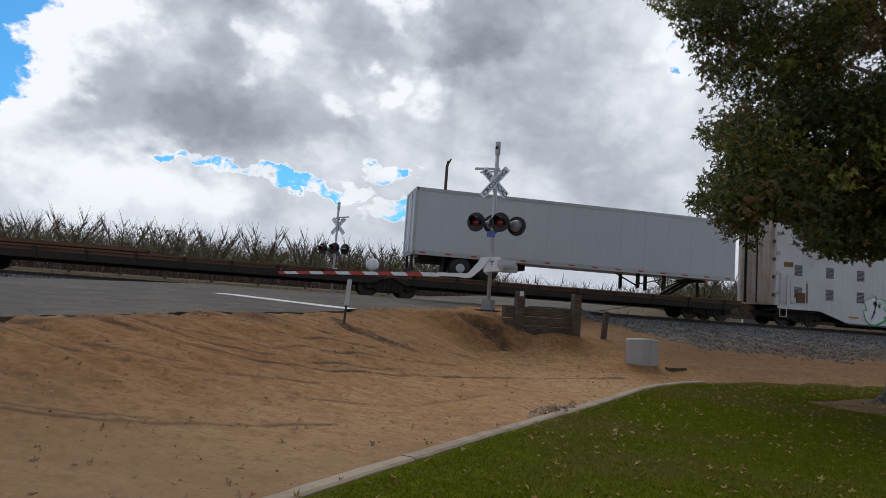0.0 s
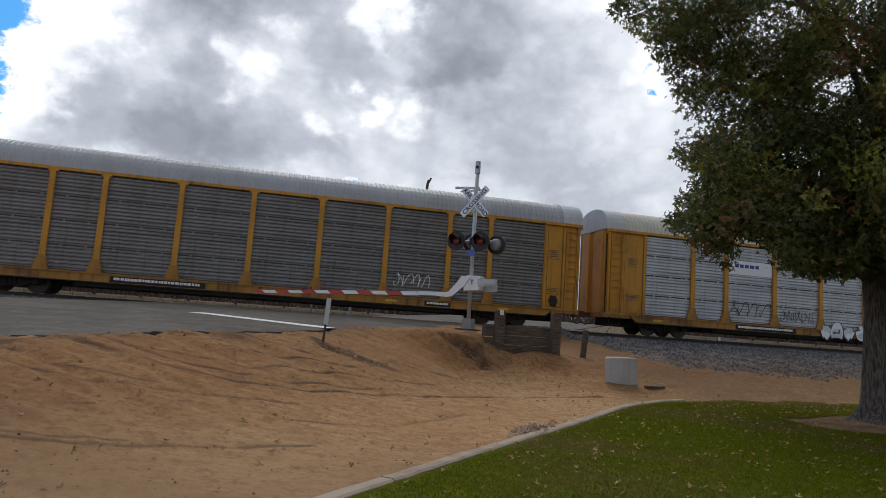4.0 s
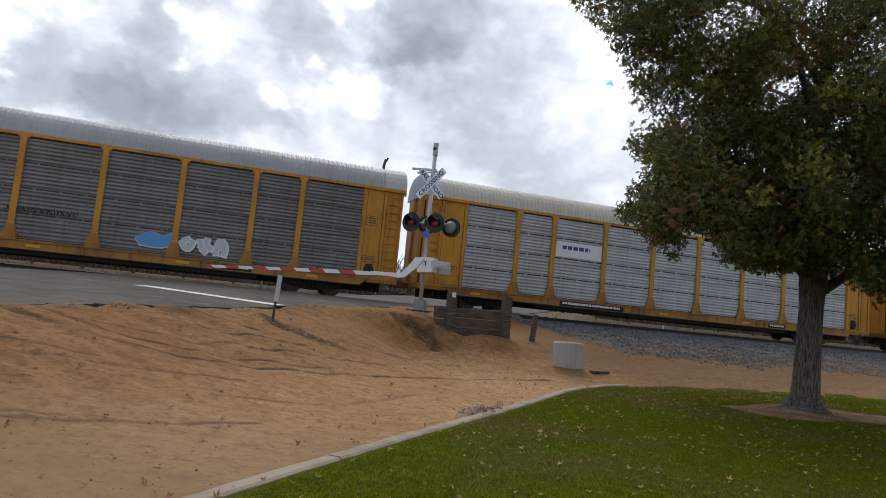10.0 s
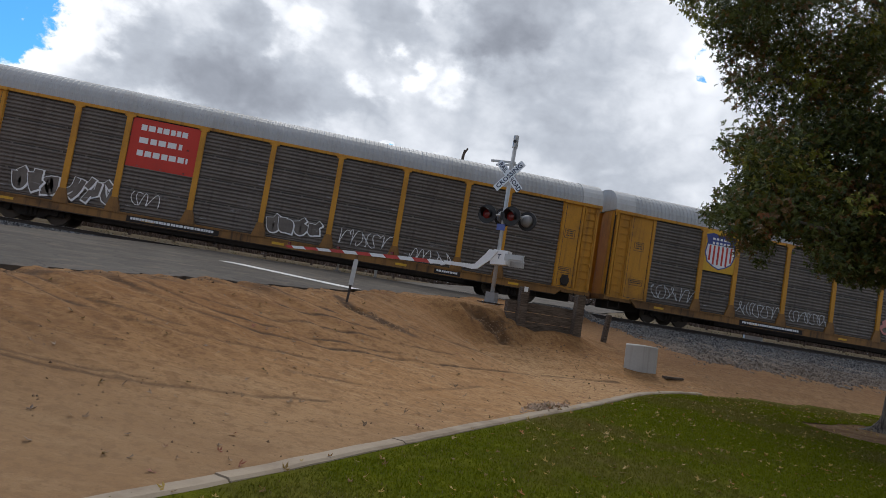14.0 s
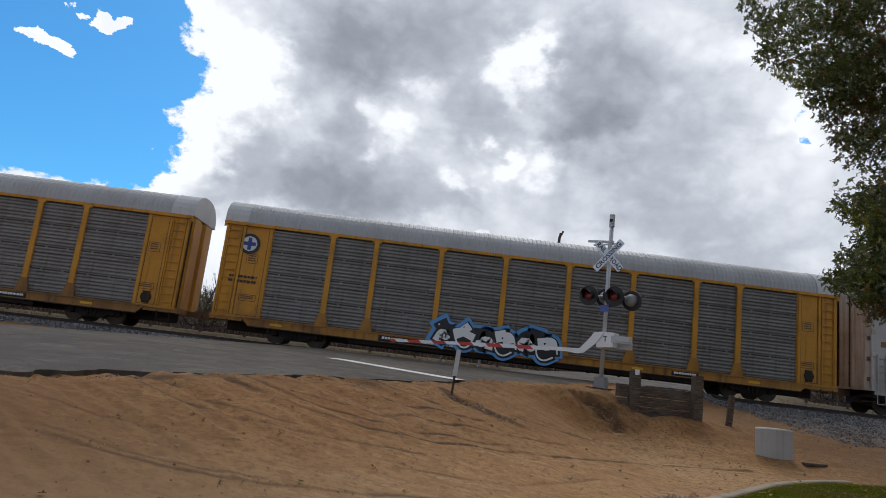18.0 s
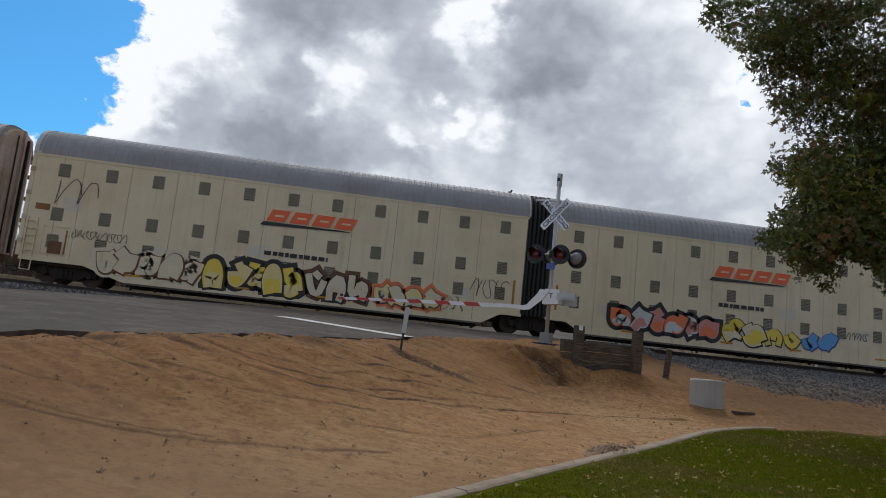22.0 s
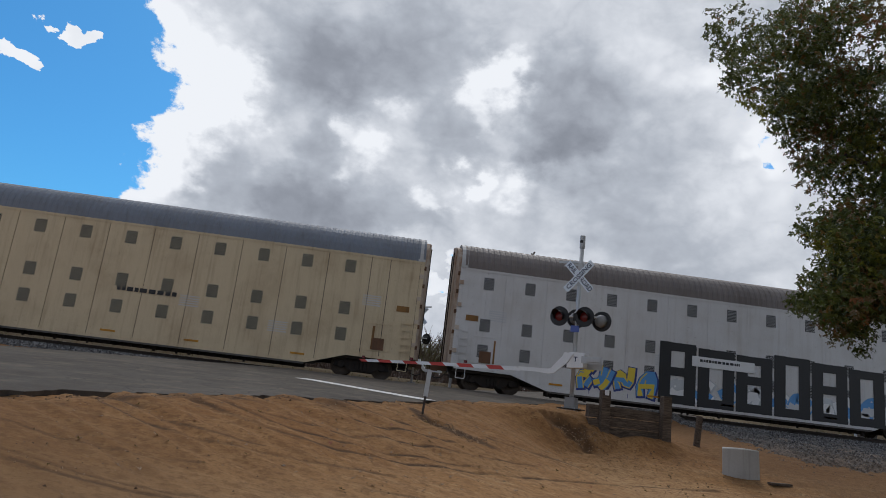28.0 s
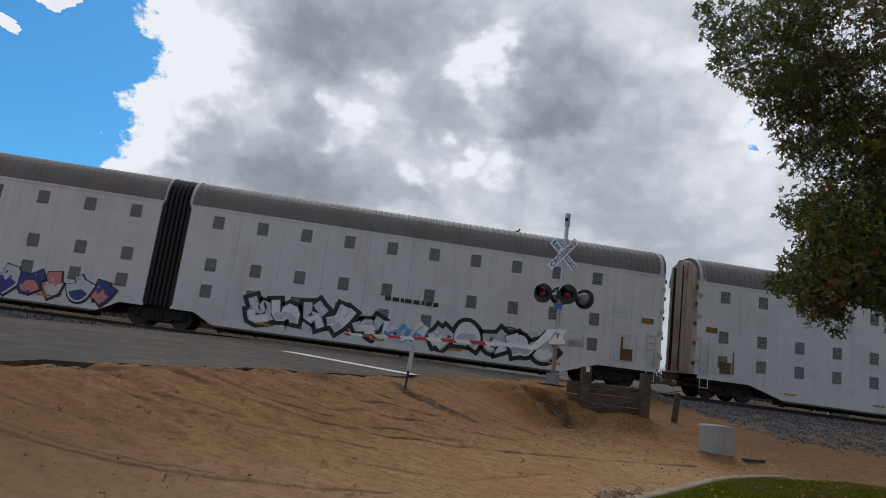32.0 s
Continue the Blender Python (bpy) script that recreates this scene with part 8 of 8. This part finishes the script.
def build_tree():
    x0, y0 = 14.05, 12.8
    tree = thing("shade_tree", "large shade tree with dense dark green leaves turning russet", "tree", at=pose(x0, y0, 0))
    rng = np.random.default_rng(21)
    m = Mesh()
    n = 28
    prof = [(-0.3, 0.75), (0.0, 0.66), (0.06, 0.52), (0.15, 0.42), (0.3, 0.36), (0.5, 0.33), (0.9, 0.31), (1.6, 0.295), (2.6, 0.28), (3.3, 0.32), (4.4, 0.26), (6.0, 0.22), (8.0, 0.17), (10.5, 0.1), (12.5, 0.04)]
    rows = []
    for z, r in prof:
        for k in range(n):
            a = 2 * math.pi * k / n
            lobes = 1 + (0.34 * max(0.0, 1 - z / 0.5) if z >= 0 else 0.3) * math.sin(5 * a + 1.0) + (0.1 * max(0.0, 1 - z / 0.4) if z >= 0 else 0.1) * math.sin(8 * a) + 0.03 * math.sin(9 * a + z)
            rows.append((r * lobes * math.cos(a) + 0.03 * z, r * lobes * math.sin(a), z))
    m.add(rows, [(j * n + k, j * n + (k + 1) % n, (j + 1) * n + (k + 1) % n, (j + 1) * n + k) for j in range(len(prof) - 1) for k in range(n)])
    part("trunk", m, MAT["bark"], tree, "grey-brown furrowed trunk flaring at its roots", True)
    # the crown's ragged left side, as bearings from the road side
    lim_e, lim_a = [3.0, 4.6, 7.4, 8.6, 10.6, 12.2, 14.2, 15.6, 16.6, 17.6, 19.2, 21.0, 24.0, 27.0, 31.0, 45.0], [46.0, 36.6, 36.2, 32.2, 32.3, 34.6, 34.6, 32.8, 35.3, 35.5, 33.1, 33.0, 30.8, 27.3, 25.8, 25.0]
    low_a, low_e = [31.0, 33.5, 35.5, 36.3, 37.6, 38.5, 40.5, 42.5, 46.0, 49.0, 50.2, 51.5, 54.0, 60.0, 90.0], [9.0, 8.8, 7.4, 4.8, 4.7, 8.1, 8.0, 5.3, 5.1, 5.2, 5.8, 2.9, 3.4, 3.5, 3.5]

    def inside(c):
        x, y, z, r = c
        X, Y, Z = x + x0, y + y0, z - EYE
        dist = math.hypot(X, Y)
        a, e, w = math.degrees(math.atan2(X, Y)), math.degrees(math.atan2(Z, dist)), math.degrees(r / dist)
        return a - 0.75 * w > np.interp(e, lim_e, lim_a) and e - 0.75 * w > np.interp(a, low_a, low_e)

    # crown clumps on limbs: base height, direction, reach, rise
    limbs = [(2.9, -15, 3.4, 2.2), (3.4, 200, 4.6, 1.3), (3.9, 165, 5.0, 3.0), (4.2, 230, 4.2, 2.2), (4.4, 290, 4.2, 1.8), (4.6, 110, 4.0, 2.0), (4.8, 40, 4.5, 2.0), (5.2, 180, 5.4, 4.6), (5.6, 260, 4.6, 3.4),
             (5.8, 330, 4.6, 3.0), (6.4, 140, 4.6, 3.8), (6.8, 210, 5.0, 4.2), (7.4, 80, 4.0, 3.4), (7.8, 0, 4.2, 3.6), (8.4, 175, 4.2, 4.0), (9.0, 270, 3.6, 3.4), (9.5, 120, 3.2, 3.4), (10.5, 20, 2.4, 2.8)]
    clumps, pale, red = [], [], []
    limb_mesh_pts = []
    for z, deg, reach, rise in limbs:
        a = radians(deg + rng.uniform(-8, 8))
        p0 = Vector((0.03 * z, 0, z))
        pts = [p0]
        for k in range(1, 6):
            t = k / 5
            pts.append(p0 + Vector((math.cos(a) * reach * t + rng.uniform(-0.15, 0.15), math.sin(a) * reach * t + rng.uniform(-0.15, 0.15), rise * (t - 0.35 * t * t * t))))
        r0 = 0.16 if z < 6 else 0.11
        wood = [p for k, p in enumerate(pts) if k < 2 or inside((p.x, p.y, p.z, 0.6))]
        part("limb", Mesh().tube(wood, [r0 * (1 - 0.85 * k / 5) for k in range(len(wood))], 8), MAT["bark"], tree, smooth=True)
        for k in range(2, 6):
            for j in range(3):
                o = Vector(rng.normal(size=3)) * (0.55 + 0.12 * k)
                q = pts[k] + o
                dest = clumps if rng.random() < 0.72 else (pale if rng.random() < 0.6 else red)
                dest.append((q.x, q.y, q.z - 0.25, rng.uniform(0.5, 0.95)))
            # hanging ends
            if k >= 3:
                for j in range(2):
                    q = pts[k] + Vector((rng.uniform(-0.6, 0.6), rng.uniform(-0.6, 0.6), rng.uniform(-1.5, -0.6)))
                    clumps.append((q.x, q.y, q.z, rng.uniform(0.35, 0.6)))
    # clumps that hang low on the side of the road, as seen against the train
    for dx, dz, r in ((-5.7, 4.35, 0.35), (-5.5, 4.5, 0.4), (-5.1, 4.7, 0.55), (-4.6, 4.3, 0.6), (-4.5, 3.4, 0.4), (-4.4, 3.0, 0.3), (-4.3, 3.7, 0.5), (-3.4, 4.2, 0.6), (-2.6, 4.1, 0.6), (-1.8, 4.0, 0.6), (-0.9, 3.9, 0.55),
                      (0.2, 3.9, 0.5), (1.2, 3.9, 0.6), (2.0, 3.5, 0.5), (2.7, 3.3, 0.5), (-5.4, 5.9, 0.4), (-5.6, 5.6, 0.3), (-4.8, 6.0, 0.6), (-4.9, 5.2, 0.6), (-3.9, 5.2, 0.8), (-2.8, 5.3, 0.8), (-1.6, 5.1, 0.8), (-0.4, 4.9, 0.7),
                      (-5.5, 7.6, 0.4), (-5.2, 7.0, 0.4), (-6.2, 8.2, 0.5), (-6.8, 8.8, 0.5), (-7.4, 9.1, 0.45), (-5.6, 8.9, 0.7), (-4.6, 7.6, 0.8), (-7.0, 9.9, 0.7), (-5.6, 10.2, 0.9), (-4.4, 9.4, 0.9), (-3.6, 6.6, 0.7), (-3.0, 8.2, 0.9), (-2.0, 6.8, 0.9)):
        clumps.append((dx, rng.uniform(-0.9, 0.9), dz, r * 1.2))
        clumps.append((dx + rng.uniform(0.0, 0.6), rng.uniform(-1.2, 1.2), dz + rng.uniform(-0.3, 0.3), r * 1.1))
    pale += [(0.0, -3.6, 5.2, 0.75), (0.3, -3.5, 4.7, 0.6), (-3.6, -0.9, 4.9, 0.6), (-4.4, -0.8, 4.9, 0.5), (-3.9, -1.2, 5.2, 0.5)]
    for k in range(70):
        d = rng.normal(size=3)
        d *= rng.random() ** 0.7 / np.linalg.norm(d)
        clumps.append((d[0] * 6.2, d[1] * 5.0, 8.3 + d[2] * 5.2, rng.uniform(0.5, 0.9)))
    for dest, spots in ((pale, ((-3.26, -3.0, 5.57, 0.5), (-2.85, -3.0, 5.27, 0.45), (-3.59, -3.0, 5.06, 0.5), (-3.1, -3.0, 4.8, 0.4), (-4.61, -3.0, 4.36, 0.4), (-2.91, -3.0, 6.87, 0.5), (-1.02, -3.0, 8.27, 0.5), (-1.91, -3.0, 6.92, 0.45),
                                (-5.76, -1.2, 5.33, 0.45), (-4.98, -1.2, 5.53, 0.5), (-4.28, -1.2, 5.73, 0.5), (-5.32, -1.2, 5.01, 0.4), (-6.7, -1.2, 4.06, 0.3), (-3.38, -1.2, 8.61, 0.5), (-4.6, -1.2, 5.2, 0.4))),
                        (red, ((-3.02, -2.3, 7.93, 0.6), (-2.21, -2.3, 8.39, 0.6), (-3.48, -2.3, 7.37, 0.5), (-6.06, -2.3, 5.64, 0.35), (-6.01, -2.3, 3.81, 0.3), (-2.05, -2.3, 6.93, 0.5), (-5.86, -2.3, 4.16, 0.4)))):
        dest += spots
    # small sprays filling the crown's outer skin, with windows left open to the sky
    for k in range(6000):
        a, e, far = radians(rng.uniform(25, 62)), radians(rng.uniform(3, 33)), rng.uniform(15.6, 20.5)
        c = (far * math.sin(a) - x0, far * math.cos(a) - y0, EYE + far * math.tan(e), rng.uniform(0.16, 0.34))
        open_sky = value_noise(np.array(math.degrees(a) * 0.42), np.array(math.degrees(e) * 0.5), 91)
        if open_sky < -0.38 or rng.random() < 0.25:
            continue
        tint = value_noise(np.array(math.degrees(a) * 0.2), np.array(math.degrees(e) * 0.26), 92)
        (pale if tint > 0.5 else red if tint < -0.62 else clumps).append(c)
    for k in range(900):
        a, e, far = radians(rng.uniform(36, 64)), radians(rng.uniform(3, 17)), rng.uniform(16.0, 21.5)
        (clumps if rng.random() < 0.8 else red).append((far * math.sin(a) - x0, far * math.cos(a) - y0, EYE + far * math.tan(e), rng.uniform(0.3, 0.55)))
    # the upper crown is thinner, with more light between its sprays
    clumps = [c for c in clumps if c[2] < 7.2 or rng.random() < 0.7]
    clumps, pale, red = ([c for c in cl if inside(c)] for cl in (clumps, pale, red))
    for name, mat, cl in (("crown", "leaf", clumps), ("crown_pale", "leaf_pale", pale), ("crown_russet", "leaf_red", red)):
        v, q = leaf_cloud(cl, rng, 330 if name == "crown" else 300, 0.105)
        part("crown" if name == "crown" else "crown_tint", quads(name, v, q, MAT[mat]), None, tree, {"crown": "dense dark green leaves", "crown_pale": "yellow-green leaf clumps", "crown_russet": "russet leaf clumps"}[name])
    return tree


build_tree()


# ---------------------------------------------------------------- fallen leaves
def litter(name, label, n, seed, where, mat, size):
    """Fallen three-lobed leaves, curled a little, each lying its own way."""
    rng = np.random.default_rng(seed)
    px, py = where(rng, n)
    n = len(px)
    pz = height(px, py) + np.where(py < np.interp(px, [k[0] for k in KERB], [k[1] for k in KERB]), 0.055, 0.012)
    p = np.stack([px, py, pz], -1)
    L = (size * rng.uniform(0.6, 1.2, n))[:, None]
    yaw = rng.uniform(0, 6.28, n)
    tip, roll = rng.uniform(-0.1, 0.7, n), rng.uniform(-0.6, 0.6, n)
    a = np.stack([np.cos(yaw), np.sin(yaw), tip], -1)
    b = np.stack([-np.sin(yaw), np.cos(yaw), roll], -1)
    pts = [p]
    for turn, k in ((-1.1, 0.75), (0.0, 1.0), (1.1, 0.75)):
        f = a * math.cos(turn) + b * math.sin(turn)
        sd = b * math.cos(turn) - a * math.sin(turn)
        curl = np.array([0, 0, 1.0]) * L * rng.uniform(0.0, 0.3, (n, 1))
        pts += [p + f * L * k * 0.5 + sd * L * 0.2, p + f * L * k + curl, p + f * L * k * 0.5 - sd * L * 0.2]
    v = np.stack(pts, 1).reshape(-1, 3)
    lobes = np.array([(0, 1, 2, 3), (0, 4, 5, 6), (0, 7, 8, 9)])
    q = (np.arange(n)[:, None, None] * 10 + lobes[None]).reshape(-1, 4)
    ob = part(name, quads(name, v, q, mat), None)
    tagged(ob, label, "fallen leaves", kind="stuff")


def on_dirt(rng, n):
    x, y = rng.uniform(-9, 14, n), 3.0 + 14.5 * rng.random(n) ** 0.8
    lim = np.interp(x, [k[0] for k in KERB], [k[1] for k in KERB])
    ok = (y > lim + 0.15) & (road_frame(x, y)[0] > 0.2) & (rng.random(n) < np.exp(-((y - lim) / 9.0)))
    return x[ok], y[ok]


def on_lawn(rng, n):
    x, y = rng.uniform(-3, 22, n), rng.uniform(1.5, 16.2, n)
    lim = np.interp(x, [k[0] for k in KERB], [k[1] for k in KERB])
    ok = y < lim - 0.1
    return x[ok], y[ok]


def heap(rng, n):
    t = rng.normal(size=n)
    return 4.22 + 0.26 * t + 0.1 * rng.normal(size=n), 10.12 + 0.28 * t + 0.08 * rng.normal(size=n)


MAT["dry"] = leaf_material("dry_leaf", (0.09, 0.05, 0.03), (0.24, 0.15, 0.085), (0.26, 0.085, 0.05))
MAT["yellow_leaf"] = leaf_material("yellow_leaf", (0.15, 0.075, 0.025), (0.38, 0.25, 0.06), (0.34, 0.12, 0.035))
MAT["heap"] = leaf_material("pale_dry_leaf", (0.24, 0.15, 0.105), (0.42, 0.3, 0.22), (0.3, 0.13, 0.08))
litter("fallen_leaves", "dry brown leaves scattered on the dirt", 1700, 51, on_dirt, MAT["dry"], 0.055)
litter("fallen_leaves", "yellow leaves scattered on the lawn", 4600, 52, on_lawn, MAT["yellow_leaf"], 0.05)
litter("leaf_heap", "small heap of dry leaves against the kerb", 230, 53, heap, MAT["heap"], 0.085)


# ---------------------------------------------------------------- beyond the track
MAT["twig"] = plain("bare_twigs", (0.105, 0.072, 0.055), 0.9)
MAT["orchard_twig"] = leaf_material("orchard_twig", (0.08, 0.055, 0.042), (0.145, 0.102, 0.076), (0.12, 0.11, 0.05))
MAT["weed"] = leaf_material("dry_weed", (0.12, 0.09, 0.06), (0.2, 0.16, 0.11), (0.09, 0.1, 0.04))
MAT["orchard_leaf"] = leaf_material("orchard_leaf", (0.05, 0.06, 0.02), (0.1, 0.1, 0.035), (0.16, 0.12, 0.06))


def orchard_tree_data(seed):
    """A small pruned orchard tree, mostly bare, with thin upright shoots."""
    rng = random.Random(seed)
    m = Mesh()
    m.tube([(0, 0, -0.2), (0, 0, 0.5), (0.05, 0, 0.9)], [0.12, 0.1, 0.09], 6)
    tips = []
    for k in range(7):
        a = k * 0.9 + rng.uniform(-0.3, 0.3)
        p = [(0.05, 0, 0.9)]
        for j in range(1, 5):
            t = j / 4
            p.append((math.cos(a) * 1.5 * t + rng.uniform(-0.1, 0.1), math.sin(a) * 1.5 * t + rng.uniform(-0.1, 0.1), 0.9 + 2.4 * t + rng.uniform(-0.1, 0.1)))
        m.tube(p, [0.07, 0.05, 0.04, 0.03, 0.02], 5, cap=False)
        tips += [(q, a) for q in p[2:]]
    for q, a in tips:
        for _ in range(7):
            b = a + rng.uniform(-1.3, 1.3)
            L = rng.uniform(0.5, 1.3)
            e = (q[0] + math.cos(b) * L * 0.45, q[1] + math.sin(b) * L * 0.45, q[2] + L * rng.uniform(0.5, 1.0))
            m.tube([q, e], [0.02, 0.008], 3, cap=False)
    return m.data("woody_frame", [MAT["twig"]])


def build_orchard():
    protos = [orchard_tree_data(s) for s in range(4)]
    rng = np.random.default_rng(77)
    leaves = []
    for s in range(4):
        cl = [(*(rng.normal(size=2) * 1.0), rng.uniform(1.2, 3.4), 0.7) for _ in range(9)]
        v, q = leaf_cloud(cl, rng, 45, 0.14)
        leaves.append(quads("crown", v, q, MAT["orchard_leaf"]))
    first = {}
    for row in range(4):
        for k in range(46):
            x = -46 + k * 3.1 + rng.uniform(-0.5, 0.5)
            y = 46.0 + row * 5.2 + rng.uniform(-0.4, 0.4)
            if 12 < x - (y - 29) * 0.776 - 2 < 0:
                continue
            s, q = road_frame(x, y)
            if -12 < s < 2.5:
                continue
            kind = int(rng.integers(0, 4))
            sc = rng.uniform(0.7, 1.0)
            at = pose(x, y, float(height(x, y)), 0, 0, rng.uniform(0, 360)) @ Matrix.Diagonal((sc, sc, sc, 1))
            tree = thing("orchard_tree", "bare pruned orchard tree with a few late leaves", "tree", "orchard rows", at=at)
            part("woody_frame", protos[kind], None, tree)
            part("crown", leaves[kind], None, tree)


build_orchard()


def thicket(name, label, n, seed, place, h0, h1, mat, thin, clear=0.0):
    """Upright twigs in the mass, too many to count."""
    rng = np.random.default_rng(seed)
    px, py = place(rng, n)
    n = len(px)
    pz = height(px, py) - 0.1
    h = rng.uniform(h0, h1, n)
    a = rng.uniform(0, 6.28, n)
    lean = rng.normal(size=(n, 2)) * 0.28 * h[:, None]
    w = thin * rng.uniform(0.5, 1.5, n)
    base = clear + rng.random(n) ** 1.5 * np.maximum(h - clear, 0.2) * 0.7
    dx, dy = np.cos(a) * w, np.sin(a) * w
    p0 = np.stack([px - dx, py - dy, pz + base], -1)
    p1 = np.stack([px + dx, py + dy, pz + base], -1)
    p2 = np.stack([px + lean[:, 0] + dx * 0.2, py + lean[:, 1], pz + np.minimum(base + h * 0.5, np.maximum(h, base + 0.3))], -1)
    co = np.stack([p0, p1, p2], 1).reshape(-1, 3)
    ob = part(name, quads(name, co, np.arange(3 * n).reshape(-1, 3), mat), None)
    tagged(ob, label, "brush", kind="stuff")


def far_rows(rng, n):
    x, y = rng.uniform(-150, 260, n), 66 + 60 * rng.random(n) ** 1.4
    return x, y


def near_weeds(rng, n):
    x, y = rng.uniform(-40, 80, n), rng.uniform(35.5, 44, n)
    s, q = road_frame(x, y)
    ok = (s > 1.5) | (s < -12)
    return x[ok], y[ok]


def orchard_brush(rng, n):
    x, y = rng.uniform(-52, 98, n), 46 + 5.2 * rng.integers(0, 4, n) + rng.normal(size=n) * 0.7
    s, q = road_frame(x, y)
    ok = (s > 2.5) | (s < -12)
    return x[ok], y[ok]


thicket("far_orchard", "grey-brown bare orchard rows in the distance", 110000, 61, far_rows, 1.3, 3.8, MAT["twig"], 0.06, 0.0)
thicket("orchard_brush", "grey-brown twigs of the orchard rows", 85000, 62, orchard_brush, 1.4, 3.6, MAT["orchard_twig"], 0.018, 0.95)
thicket("dry_weeds", "dry brown weeds beyond the track", 9000, 63, near_weeds, 0.15, 0.45, MAT["weed"], 0.03)


def far_pole():
    pole = thing("utility_pole", "dark broken wooden pole beyond the track", "pole", at=pose(12.8, 60.0, 1.3))
    part("shaft", Mesh().tube([(0, 0, -0.5), (0, 0, 13.6), (0.12, 0, 14.2)], [0.2, 0.14, 0.12], 8), MAT["wood"], pole)
    part("stub", Mesh().bar((0.1, 0, 13.9), (0.34, 0, 14.4), 0.12, 0.16), MAT["wood"], pole)


far_pole()
tank = thing("white_tank", "small white rounded tank beyond the track", "tank", at=pose(3.9, 36.5, 1.55))
part("shell", Mesh().tube([(0, -0.5, 2.1), (0, -0.45, 2.1), (0, 0.5, 2.1), (0, 0.55, 2.1)], [0.2, 0.33, 0.33, 0.2], 20), MAT["white"], tank, smooth=True)
part("stand", Mesh().box(-0.06, 0.06, -0.2, 0.2, -0.1, 1.8), MAT["galvanised"], tank)
marker2 = thing("track_marker", "white marker board lying beyond the far rail", "marker", at=pose(24.65, 31.8, 1.8))
part("board", Mesh().box(-0.55, 0.55, -0.1, 0.1, 0.0, 0.26), MAT["white"], marker2)


def motions():
    """The cars roll by to -x, slowing a little."""
    times = (0.0, 4.0, 8.0, 12.0, 16.0, 20.0, 24.0, 28.0, 32.0)
    for ob, x0 in TRAIN:
        walk(ob, [(t, pose(x0 - travelled(t), TRACK_Y, RAIL_Z)) for t in times])


motions()
